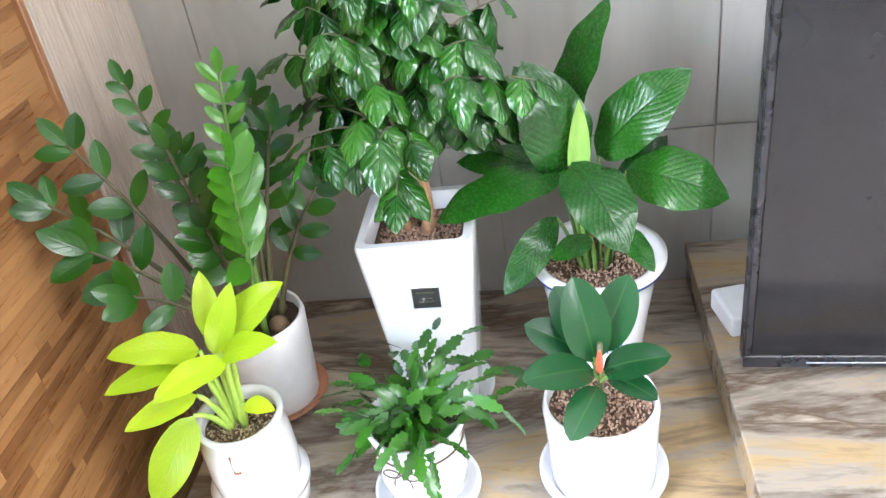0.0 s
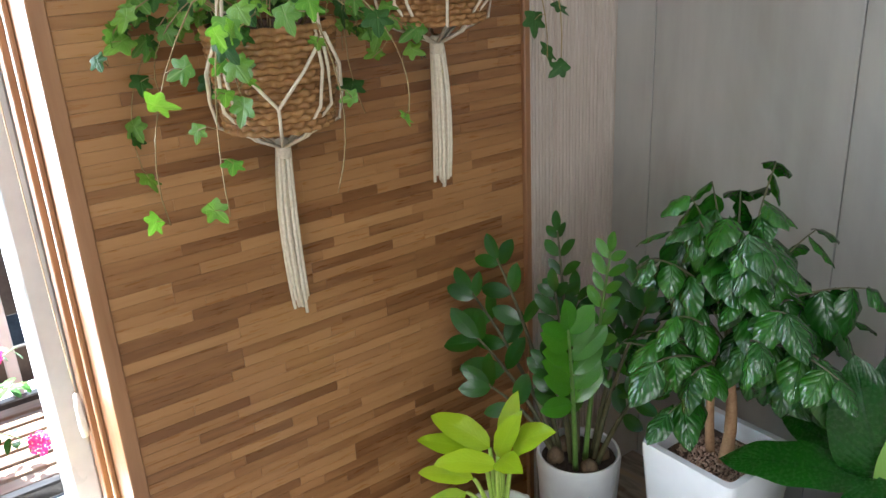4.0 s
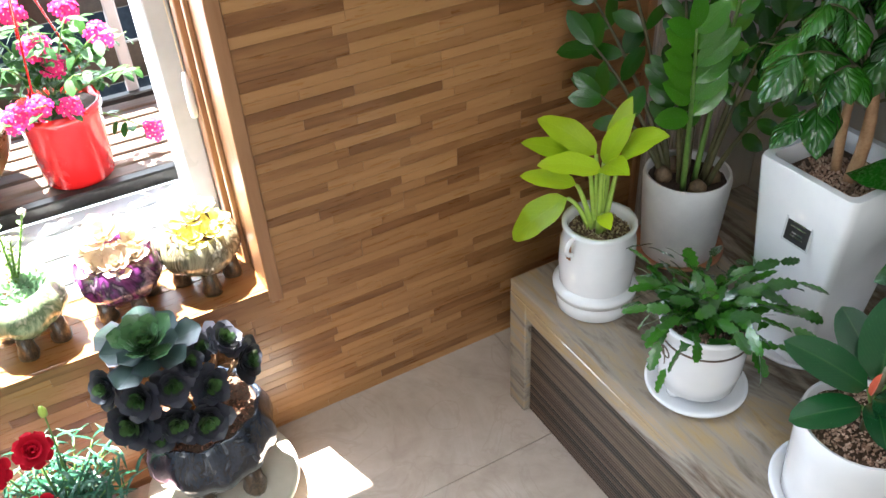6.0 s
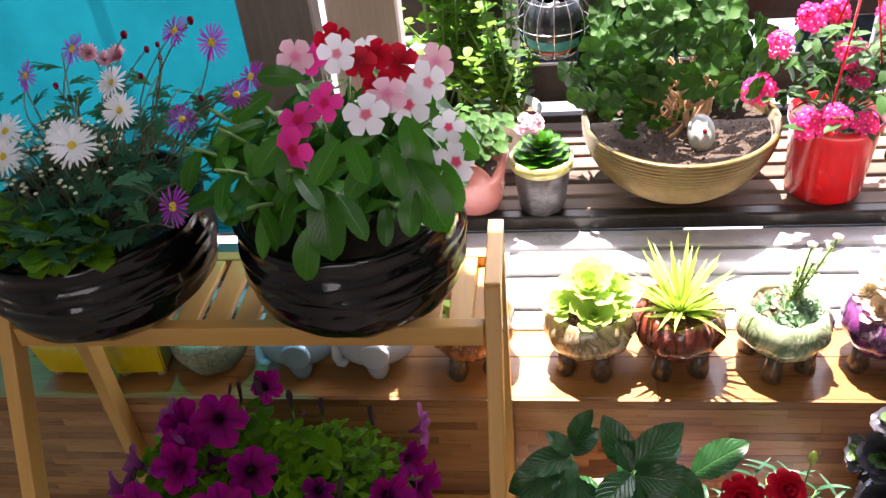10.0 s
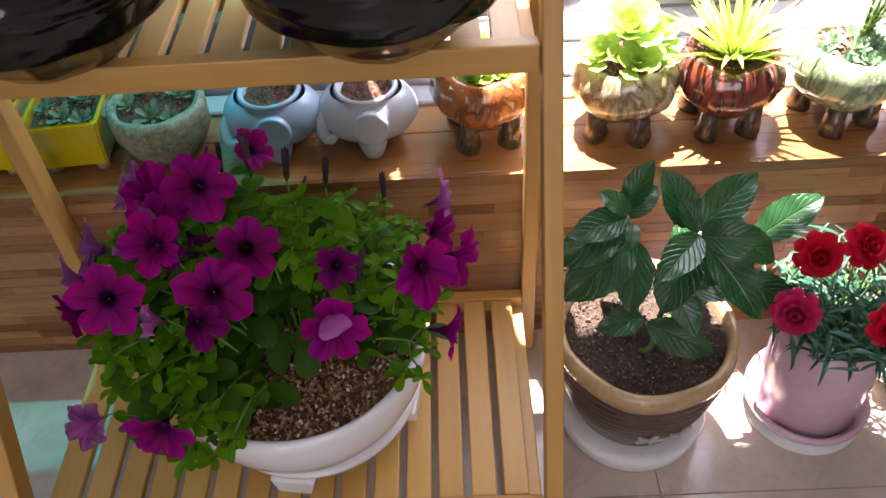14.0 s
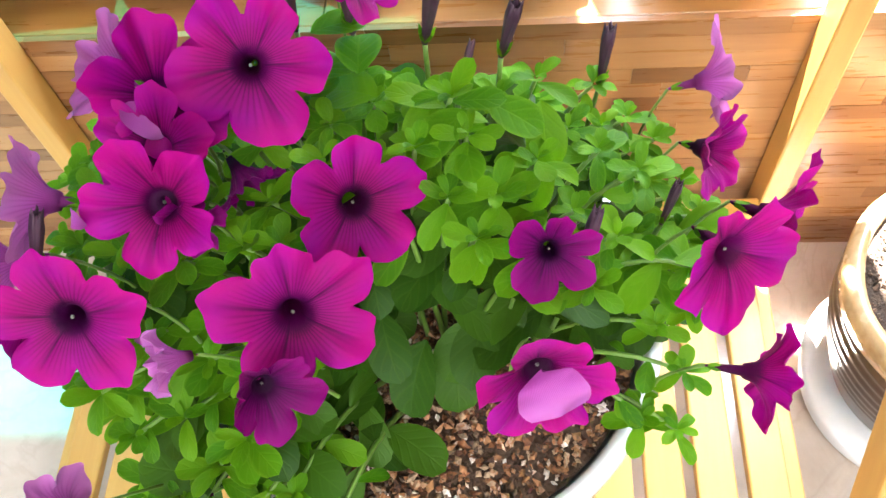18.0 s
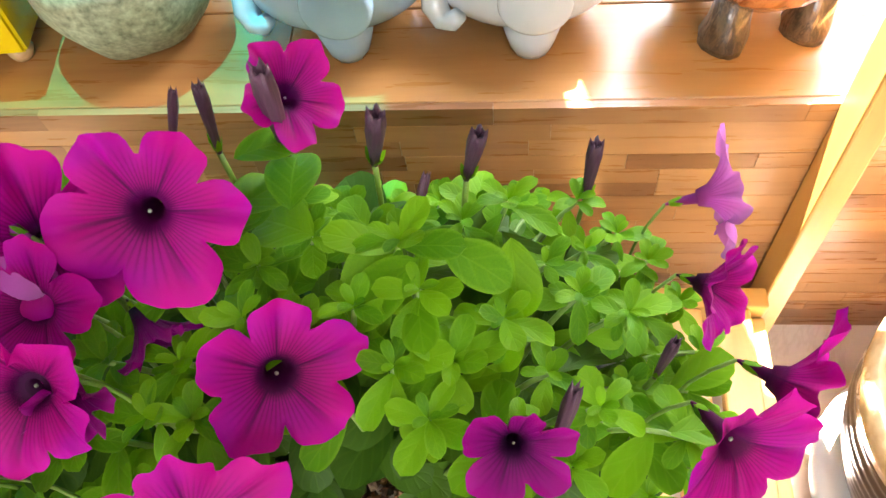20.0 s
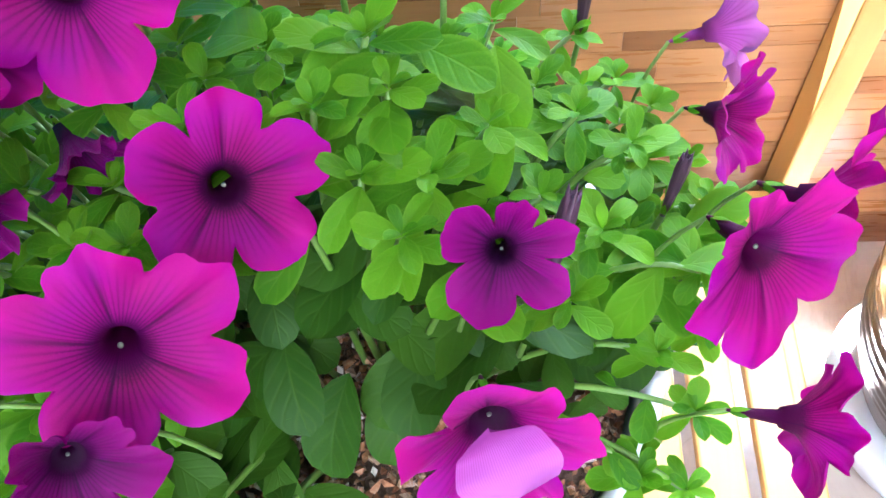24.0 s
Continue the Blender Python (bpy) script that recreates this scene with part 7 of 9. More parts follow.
    side_shoots = (((-0.03, 0.085, 0.385), (0.0, 0.150, 0.350)), ((-0.05, 0.141, 0.343), (-0.07, 0.224, 0.398)), ((-0.01, 0.117, 0.317), (0.02, 0.184, 0.284)), ((0.05, -0.018, 0.300), (0.09, 0.063, 0.283)), ((0.045, -0.022, 0.305), (0.06, -0.085, 0.304)), ((-0.03, 0.060, 0.370), (-0.06, 0.122, 0.398)), ((0.005, 0.045, 0.374), (0.045, 0.095, 0.345)))
    for k, (p, q) in enumerate(left_shoot + main_shoot + side_shoots):
        place("leaf", mes[k % 2], t, blade(p, q, (0.72 + rng.uniform(-0.3, 0.3), -0.15 + rng.uniform(-0.35, 0.35), 0.95), (0.45, 0.75)[k % 2]))
    # older leaves in the shade below
    for k in range(6):
        d = way(137.5 * k, rng.uniform(-15, 20))
        p = Vector((-0.01, 0.02, 0.29 + 0.010 * k)) + d * 0.02
        place("leaf", mes[k % 2], t, blade(p, p + d * 0.09, (0.3, 0, 1), (0.45, 0.75)[k % 2]))


def carnation(loc):
    t = thing("carnation", loc, "red carnations with blue-green blades in a lilac ceramic pot", "plant")
    saucer(t, 0.092, 0.04, MAT_PINKCER, "lilac saucer with pale foot", z=0.006)
    part("foot_ring", lathe([(0, 0.0), (0.088, 0.0), (0.09, 0.006), (0, 0.006)], 40), MAT_WHITE_MATT, t)
    h = 0.225
    part("pot", lathe([(0, 0.02), (0.072, 0.02), (0.075, 0.026), (0.0765, 0.12), (0.078, h - 0.003), (0.076, h), (0.071, h), (0.069, h - 0.01), (0.068, h - 0.05)], 64), MAT_PINKCER, t, "smooth lilac cylinder pot")
    part("soil", soil_bm(0.07, h - 0.02), MAT_DARKSOIL, t)
    rng = random.Random(6)
    bl = [finish(leaf_bm(1, 0.12, 0.25, 0.7, 0.3, d, nu=1, nv=7), "blade", MAT_LEAF_CARN) for d in (0.5, 1.2, 1.9)]
    st = bmesh.new()
    for k in range(56):
        az, q = k * 137.5, math.sqrt((k + 0.5) / 56)
        el = 86 - 52 * q
        ln = rng.uniform(0.06, 0.11)
        b = Vector((0.05 * q * -math.sin(radians(az)), 0.05 * q * math.cos(radians(az)), h - 0.02))
        pts = arc(b, b + way(az, el) * ln, 0.0, 5)
        tube(st, pts, 0.0015, 0.001, 5)
        for j in range(1, 6):
            for sd in (0, 180):
                if rng.random() < 0.85:
                    place("blade", rng.choice(bl), t, at_dir(pts[j], az + 90 * j + sd + rng.uniform(-30, 30), rng.uniform(5, 62), 0, rng.uniform(0.034, 0.060)))
    fm = [finish(merge_leaves([((lambda s=s, la=la: leaf_bm(1.0 - 0.13 * la, 0.62, 0.9, 0.16, 0.12, 0.5 - 0.35 * la, 0.16, 9, 4, 8, jag=0.06)), Euler((0, 0, radians(45 * s + 23 * la))).to_matrix().to_4x4() @ Euler((radians(8 + 19 * la), 0, 0)).to_matrix().to_4x4()) for la in range(5) for s in range(8)]), "flower", m) for m in (MAT_RED_PETAL, MAT_DARKRED_PETAL)]
    for x, y, z, s, k, n in ((0.0, -0.068, 0.358, 0.033, 0, (0.75, -0.2, 0.5)), (-0.01, -0.004, 0.360, 0.032, 0, (0.6, 0.1, 0.7)), (0.105, -0.010, 0.340, 0.031, 0, (0.85, 0, 0.45)), (0.070, -0.112, 0.330, 0.032, 1, (0.7, -0.4, 0.5))):
        p = Vector((x, y, z))
        f = place("flower", fm[k], t, facing(p, n, rng.uniform(0, 90), s), "frilled red carnation")
        tube(st, arc(Vector((x * 0.5, y * 0.4, h)), p - Vector(n).normalized() * 0.02, 0.01, 6), 0.0016, 0.0013, 5)
        part("calyx", lathe([(0, -0.9), (0.2, -0.85), (0.22, -0.2), (0.3, 0.0), (0, 0.1)], 10), MAT_STEM, f)
    part("bud", lathe([(0, 0), (0.006, 0.003), (0.007, 0.012), (0.003, 0.022), (0, 0.024)], 10), MAT_STEM_LIME, t, m=Matrix.Translation((-0.03, 0.03, 0.40)))
    tube(st, arc((-0.02, 0.02, h), (-0.03, 0.03, 0.40), 0, 5), 0.0016, 0.0014, 5)
    tagged(part("stem_tangle", st, MAT_STEM, t), kind="stuff")


def rosette_bm(n, L, W, tilt0=85, tilt1=12, r0=0.05, cup=0.3, droop=0.2, a=0.9, b=0.3, seed=1):
    """A succulent rosette; leaves open outwards in a spiral."""
    rng = random.Random(seed)
    items = []
    for k in range(n):
        q = (k + 0.5) / n
        m = Euler((0, 0, radians(k * 137.5))).to_matrix().to_4x4() @ Euler((radians(tilt0 + (tilt1 - tilt0) * q ** 0.8 + rng.uniform(-4, 4)), 0, 0)).to_matrix().to_4x4() @ Matrix.Translation((0, r0 * q, 0))
        items.append(((lambda q=q: leaf_bm(L * (0.35 + 0.65 * q), W * (0.45 + 0.55 * q), a, b, cup, -droop, nu=2, nv=6)), m))
    return merge_leaves(items)


def feet_bowl(t, r, h, fh, material, foot_mat, spread=0.62, ribs=0, foot_s=1.0, neck=0.8):
    """A pinched bowl on stub feet."""
    def wob(a, k):
        return (ribs * r * 0.035 * math.sin(11 * a + 0.6 * k) * (2 < k < 9), 0.003 * math.sin(4 * a))
    pr = [(0, fh - 0.01), (r * 0.45, fh - 0.008), (r * 0.72, fh + h * 0.10), (r * 0.93, fh + h * 0.32), (r, fh + h * 0.52), (r * 0.97, fh + h * 0.74), (r * 0.88, fh + h * 0.93), (r * neck, fh + h), (r * neck - 0.006, fh + h), (r * neck - 0.009, fh + h - 0.012), (r * neck - 0.006, fh + h - 0.03)]
    part("bowl", lathe(pr, 56, wob=wob), material, t)
    s = foot_s
    ft = lathe([(0, 0.0), (0.017 * s, 0.0), (0.0185 * s, 0.008), (0.015 * s, fh * 0.6), (0.013 * s, fh + h * 0.1), (0, fh + h * 0.12)], 14, wob=lambda a, k: (0.0014 * math.sin(3 * a + k), 0))
    me = finish(ft, "foot", foot_mat)
    for a in (-40, 40, 140, 220):
        place("foot", me, t, Matrix.Translation((r * spread * math.cos(radians(a)), r * spread * math.sin(radians(a)), 0)))
    part("soil", soil_bm(r * neck - 0.007, fh + h - 0.012), MAT_SOIL, t)
    grains("gravel", t, r * neck - 0.012, fh + h - 0.010, 500, 0.0042, MAT_CHIP_RED, dome=0.006, label="reddish fine gravel")


def aeonium(loc):
    st = thing("plant_caddy", (loc[0], loc[1], 0), "round cream plant caddy on three block feet", "plant stand")
    part("disc", lathe([(0, 0.034), (0.13, 0.034), (0.142, 0.038), (0.146, 0.046), (0.144, 0.056), (0.138, 0.06), (0.0, 0.06)], 64), MAT_CREAM, st)
    for a in (-45, 45, 180):
        part("foot", box((-0.013, -0.02, 0), (0.013, 0.02, 0.036), 0.003), MAT_CREAM, st, smooth=False, m=Euler((0, 0, radians(a))).to_matrix().to_4x4() @ Matrix.Translation((0.118, 0, 0)))
    t = thing("aeonium", (loc[0], loc[1], 0.06), "dark purple aeonium in a black shell-ribbed footed bowl", "plant")
    feet_bowl(t, 0.122, 0.15, 0.05, MAT_NAVYGLAZE, MAT_BROWNFOOT, 0.6, 1.0, 1.25, 0.86)
    grains("gravel_top", t, 0.09, 0.192, 900, 0.005, MAT_CHIP_RED, label="reddish gravel")
    z = 0.19
    outer = finish(rosette_bm(17, 0.090, 0.060, 34, -12, 0.004, 0.26, 0.42, 1.0, 0.26, 3), "rosette", MAT_AEON_OUTER)
    inner = finish(rosette_bm(26, 0.064, 0.040, 84, 18, 0.003, 0.24, 0.40, 1.0, 0.28, 5), "heart", MAT_AEON_BIG)
    core = finish(rosette_bm(18, 0.026, 0.017, 88, 40, 0.002, 0.2, 0.3, 0.9, 0.3, 8), "bud", MAT_LEAF_AEON_HEART)
    sm = [finish(rosette_bm(30, 0.036, 0.025, 84, -4, 0.002, 0.22, 0.55, 0.95, 0.26, s), "rosette", MAT_AEON) for s in (4, 5)]
    rng = random.Random(3)
    brs = bmesh.new()
    crown = Vector((0.036, -0.050, 0.400))
    tube(brs, arc((0, -0.01, z), crown, 0, 8, (0.0, -0.02, 0)), 0.010, 0.008)
    top = place("rosette", outer, t, facing(crown, (0.26, -0.06, 0.95), 20, 1.0), "large green and purple rosette")
    place("heart", inner, top, Matrix.Translation((0, 0, 0.010)))
    place("heart", core, top, Matrix.Translation((0, 0, 0.020)))
    # smaller dark rosettes on branches round the stem, with gaps and bare gravel between
    front = (((0.055, -0.108, 0.28), (0.85, -0.4, 0.45), 1.2), ((0.06, -0.075, 0.243), (0.8, -0.2, 0.2), 1.0), ((0.075, -0.004, 0.248), (0.9, 0.05, 0.3), 1.25), ((0.068, -0.045, 0.262), (0.9, -0.1, 0.3), 1.1), ((0.055, 0.02, 0.295), (0.8, 0.2, 0.5), 1.0), ((0.05, -0.035, 0.325), (0.85, 0.0, 0.5), 1.05), ((0.055, -0.085, 0.325), (0.8, -0.4, 0.5), 1.05), ((0.045, 0.0, 0.352), (0.7, 0.3, 0.6), 0.7))
    behind = (((0.025, -0.122, 0.345), (0.5, -0.7, 0.5), 1.0), ((0.0, 0.064, 0.325), (0.4, 0.5, 0.8), 1.1), ((0.015, 0.088, 0.285), (0.7, 0.7, 0.3), 1.15), ((0.005, 0.03, 0.335), (0.6, 0.1, 0.8), 0.75), ((-0.04, -0.08, 0.335), (-0.1, -0.6, 0.8), 1.1), ((-0.045, -0.01, 0.325), (0.0, 0.1, 1.0), 1.1), ((-0.04, 0.05, 0.29), (0.0, 0.6, 0.7), 1.0), ((-0.03, -0.115, 0.28), (0.1, -0.9, 0.3), 1.1), ((0.02, -0.1, 0.235), (0.4, -0.8, 0.1), 0.9))
    for p, d, s in front + behind:
        p = Vector(p)
        tube(brs, arc((p.x * 0.15, p.y * 0.2, z + 0.03), p - Vector(d) * 0.012, 0.0, 5, (0, 0, -0.01)), 0.006, 0.004, 6)
        ob = place("rosette", rng.choice(sm), t, facing(p, d, rng.uniform(0, 360), s * 1.16))
        place("heart", core, ob, Matrix.Translation((0, 0, 0.009)) @ Matrix.Diagonal((0.75, 0.75, 0.75, 1)))
    tagged(part("branch_tangle", brs, MAT_BARK, t), kind="stuff")


# ---- window sill ----
def sill_bowl(y, glaze, label, planting, rz=0.0, x=-0.102):
    t = thing("footed_bowl", (x, y, ZS), label, "plant pot", "footed bowls on the sill", rz=rz)
    feet_bowl(t, 0.078, 0.088, 0.036, glaze, MAT_BROWNFOOT, 0.62, 0.6, 1.0, 0.8)
    planting(t, 0.112)
    return t


def plant_rosettes(mat, spots, L, W, n=20, b=0.3, tilt=(84, 12), a=0.9, cup=0.25):
    def go(t, z):
        mes = [finish(rosette_bm(n + 2, L, W * 0.82, tilt[0], tilt[1], 0.006, cup, 0.3, a, b, s), "rosette", mat) for s in (1, 2)]
        rng = random.Random(len(spots))
        for k, (x, y, dz, s) in enumerate(spots):
            place("rosette", mes[k % 2], t, facing((x, y, z + dz), (x * 6 + 0.25, y * 6, 1), 60 * k, s))
    return go


def plant_spikes(t, z):
    rng = random.Random(14)
    me = [finish(leaf_bm(1, 0.085, 0.3, 0.9, 0.5, d, nu=1, nv=7), "spike", MAT_AGAVE) for d in (-0.3, 0.2, 0.5)]
    for k in range(64):
        q = math.sqrt((k + 0.5) / 64)
        place("spike", rng.choice(me), t, at_dir((0.012 * q * -math.sin(radians(k * 137.5)), 0.012 * q * math.cos(radians(k * 137.5)), z), k * 137.5, 86 - 62 * q + rng.uniform(-6, 6), 0, rng.uniform(0.085, 0.13)))


def plant_stalks(t, z):
    rng = random.Random(24)
    plant_rosettes(MAT_SEDUM, [(0.03, 0.0, 0, 1), (0.0, 0.03, 0.004, 1), (-0.02, -0.02, 0.004, 0.9), (0.025, -0.032, 0, 0.9), (0.02, 0.036, 0, 0.8), (0.045, 0.02, 0, 0.8), (-0.03, 0.02, 0, 0.9), (0.04, -0.012, 0.003, 0.9), (0.012, 0.014, 0.012, 1.0), (0.012, -0.012, 0.010, 1.0), (0.046, 0.0, 0.004, 0.8), (0.030, 0.018, 0.006, 0.9), (-0.008, -0.044, 0.0, 0.8), (0.008, 0.048, 0.0, 0.8)], 0.024, 0.011, 20)(t, z)
    lf = finish(leaf_bm(1, 0.55, 0.6, 0.5, 0.3, 0.2, nu=1, nv=4), "scale_leaf", MAT_STALK)
    tip = finish(lathe([(0, -0.003), (0.0034, 0.0), (0.003, 0.003), (0, 0.005)], 8), "bud", MAT_CREAM)
    for az, el, ln in ((300, 84, 0.135), (330, 78, 0.10), (350, 68, 0.145), (40, 80, 0.085)):
        b = Vector((0, 0.005, z))
        pts = arc(b, b + way(az, el) * ln, 0, 10)
        part("stalk", tube(bmesh.new(), pts, 0.0024, 0.0018), MAT_STEM, t)
        for j in range(22):
            p = pts[0].lerp(pts[-1], 0.12 + 0.84 * j / 22)
            place("scale_leaf", lf, t, at_dir(p, j * 137.5, 40, 0, 0.013))
        for j in range(7):
            place("bud", tip, t, Matrix.Translation(pts[-1] + way(j * 137.5, 30) * 0.0055 * (j > 0)))


def elephant_pot(y, tint, label):
    t = thing("elephant_pot", (-0.095, y, ZS), label, "plant pot", "elephant pots")
    bm = bmesh.new()
    bmesh.ops.create_uvsphere(bm, u_segments=36, v_segments=24, radius=1.0)
    for v in bm.verts:
        x, yy, z = v.co
        s = 1.0 + 0.10 * max(0, -yy)
        v.co = Vector((x * 0.056 * s, yy * 0.074, 0.060 + z * 0.050))
        if v.co.z > 0.094:
            v.co.z = 0.094 + (v.co.z - 0.094) * 0.1
    bmesh.ops.delete(bm, geom=[f for f in bm.faces if f.calc_center_median().z > 0.0935], context="FACES")
    part("body", bm, tint, t, "glazed elephant-shaped body")
    part("rim", lathe([(0.040, 0.090), (0.047, 0.097), (0.044, 0.103), (0.038, 0.099), (0.036, 0.085)], 36), tint, t)
    for fx, fy in ((0.034, 0.004), (-0.024, 0.032), (-0.024, -0.032)):
        part("leg", lathe([(0, 0), (0.015, 0.001), (0.017, 0.006), (0.022, 0.026), (0, 0.032)], 16), tint, t, m=Matrix.Translation((fx, fy, 0)))
    part("ear", lathe([(0, 0.0045), (0.023, 0.0045), (0.0255, 0.0035), (0.0265, 0.001), (0.0265, -0.008), (0, -0.010)], 36), tint, t, "flat round ear", m=facing((0.0545, 0.006, 0.062), (0.97, 0.0, 0.08)), sharp=50)
    tr = [Vector((0.014, -0.056, 0.066)), Vector((0.026, -0.066, 0.056)), Vector((0.036, -0.066, 0.044)), Vector((0.042, -0.060, 0.037)), Vector((0.046, -0.053, 0.039)), Vector((0.047, -0.048, 0.046))]
    part("trunk", tube(bmesh.new(), [tr[0], tr[0].lerp(tr[1], 0.5)] + tr[1:], 0.014, 0.006, 14), tint, t)
    part("soil", soil_bm(0.038, 0.092), MAT_SOIL, t)
    grains("gravel", t, 0.036, 0.093, 260, 0.004, MAT_CHIP_RED, label="fine gravel")
    return t


def yellow_pot(y, rz):
    t = thing("square_pot", (-0.095, y, ZS), "square yellow glazed pot with round feet and succulents", "plant pot", "yellow square pots", rz=rz)
    bm = bmesh.new()
    a, b, h, z0 = 0.046, 0.056, 0.095, 0.012
    for r0, r1, za, zb in ((a, b, z0, h),):
        v = [bm.verts.new((sx * r, sy * r, z)) for r, z in ((a, z0), (b, h), (b - 0.006, h), (b - 0.009, h - 0.03)) for sx, sy in ((1, 1), (-1, 1), (-1, -1), (1, -1))]
    for k in range(3):
        for i in range(4):
            j = (i + 1) % 4
            bm.faces.new((v[4 * k + i], v[4 * k + j], v[4 * k + 4 + j], v[4 * k + 4 + i]))
    bm.faces.new((v[3], v[2], v[1], v[0]))
    bmesh.ops.bevel(bm, geom=bm.edges[:], offset=0.003, segments=2, affect="EDGES")
    part("pot", bm, MAT_YELLOW, t, "yellow glazed square pot", sharp=40)
    for sx in (-1, 1):
        for sy in (-1, 1):
            part("foot", lathe([(0, 0), (0.009, 0.001), (0.011, 0.008), (0.008, 0.015), (0, 0.016)], 12), MAT_TANRIM, t, m=Matrix.Translation((sx * 0.034, sy * 0.034, 0)))
    part("soil", box((-0.047, -0.047, h - 0.02), (0.047, 0.047, h - 0.014)), MAT_SOIL, t, smooth=False)
    grains("gravel", t, 0.042, h - 0.012, 350, 0.0045, MAT_CHIP_MIX, label="fine gravel")
    plant_rosettes(MAT_SEDUM, [(0.02, 0.0, 0.0, 1), (-0.02, 0.02, 0, 0.9), (0.0, -0.03, 0, 0.8), (0.03, 0.03, 0, 0.8)], 0.022, 0.011, 14)(t, h - 0.012)


def speckled_bowl(y):
    t = thing("speckled_bowl", (-0.10, y, ZS), "round bowl of speckled stone with small succulents", "plant pot")
    part("bowl", lathe([(0, 0), (0.035, 0.0), (0.055, 0.012), (0.070, 0.045), (0.072, 0.075), (0.069, 0.09), (0.060, 0.09), (0.057, 0.07)], 48, wob=lambda a, k: (0.0012 * math.sin(7 * a + k), 0)), MAT_SPECK, t)
    part("soil", soil_bm(0.059, 0.078), MAT_SOIL, t)
    grains("gravel", t, 0.055, 0.079, 400, 0.0045, MAT_CHIP_RED, label="fine gravel")
    plant_rosettes(MAT_SEDUM, [(0.03, 0.0, 0.0, 1), (-0.02, 0.03, 0, 0.9), (0.0, -0.04, 0, 0.8), (-0.03, -0.02, 0, 0.9), (0.035, 0.03, 0, 0.7)], 0.026, 0.012, 14)(t, 0.08)


# ---- hanging ivy ----
def ivy_outline(a):
    a = abs((a + math.pi) % (2 * math.pi) - math.pi)
    r = 0.46
    for c, w, h in ((0.0, 0.55, 0.52), (1.15, 0.46, 0.32), (2.25, 0.5, 0.20)):
        r += h * max(0.0, 1 - abs(a - c) / w) ** 0.9
    return r


def hanging_ivy(name_loc, seed, tassel_z, light):
    x, y, z = name_loc
    t = thing("hanging_ivy", (x, y, 0), "trailing ivy in a woven basket hung in white macrame cords", "plant", "hanging ivy baskets")
    rng = random.Random(seed)
    R, h = 0.092, 0.15
    # woven basket: rows of bulging strands
    for k in range(17):
        zz = z + h * (k + 0.5) / 17
        r = R * (0.84 + 0.16 * (k / 16))
        part("weave", lathe([(r - 0.006, zz - 0.0048), (r + 0.001, zz - 0.0043), (r + 0.0035, zz), (r + 0.001, zz + 0.0043), (r - 0.006, zz + 0.0048)], 140, wob=lambda a, j, k=k: (0.0034 * math.sin(24 * a + math.pi * (k % 2)), 0.0010 * math.sin(24 * a + 1.2))), MAT_WICKER, t)
    part("liner", lathe([(0, z + 0.002), (R * 0.8, z + 0.002), (R * 0.93, z + h - 0.002), (R * 0.9, z + h - 0.004), (R * 0.88, z + h - 0.02)], 40), MAT_BACKING, t)
    part("soil", soil_bm(R * 0.88, z + h - 0.015), MAT_DARKSOIL, t)
    # cords
    knot = Vector((0, 0, z - 0.035))
    for a in (20, 110, 200, 290):
        d = Vector((math.cos(radians(a)), math.sin(radians(a)), 0))
        for off in (-0.004, 0.004):
            s = Vector((-d.y, d.x, 0)) * off
            part("cord", tube(bmesh.new(), [d * 0.012 + s + Vector((0, 0, 2.49)), d * 0.05 + s * 0.4 + Vector((0, 0, z + 0.52)), d * (R * 0.9) + s + Vector((0, 0, z + h + 0.06)), d * (R + 0.008) + s * 1.5 + Vector((0, 0, z + h * 0.6)), d * (R * 0.92 + 0.01) + s * 3 + Vector((0, 0, z + h * 0.25)), d * 0.05 + s + Vector((0, 0, z - 0.012)), knot + s], 0.0026, segs=7), MAT_ROPE, t)
        for sg in (-1, 1):
            d2 = Vector((math.cos(radians(a + 45 * sg)), math.sin(radians(a + 45 * sg)), 0))
            d3 = Vector((math.cos(radians(a + 22 * sg)), math.sin(radians(a + 22 * sg)), 0))
            part("cord", tube(bmesh.new(), [d * (R + 0.012) + Vector((0, 0, z + h * 0.92)), d3 * (R * 0.98 + 0.011) + Vector((0, 0, z + h * 0.6)), d2 * (R * 0.93 + 0.011) + Vector((0, 0, z + h * 0.28)), d2 * (R * 0.86 + 0.010) + Vector((0, 0, z + 0.004)), d2 * 0.04 + Vector((0, 0, z - 0.016)), knot], 0.0026, segs=7), MAT_ROPE, t)
        part("knot", lathe([(0, -0.02), (0.008, -0.014), (0.0095, 0), (0.008, 0.014), (0, 0.02)], 12), MAT_ROPE, t, m=Matrix.Translation(d * (R * 0.84) + Vector((0, 0, z + h + 0.10))))
    part("knot", lathe([(0, -0.018), (0.011, -0.014), (0.012, 0.0), (0.01, 0.014), (0, 0.018)], 14), MAT_ROPE, t, m=Matrix.Translation(knot))
    for k in range(13):
        a = k * 2.4
        r = 0.010 * math.sqrt((k + 0.5) / 13)
        o = Vector((r * math.cos(a), r * math.sin(a), 0))
        part("tassel_strand", tube(bmesh.new(), arc(knot + o, Vector((0, 0, 0)) + o * rng.uniform(1.0, 1.7) + Vector((0, 0, tassel_z + rng.uniform(-0.012, 0.018))), 0, 8, Vector((0.006 * math.sin(seed), 0.012 * math.cos(seed), 0)) + o * 0.3), 0.0034, 0.0028, 7), MAT_ROPE, t)
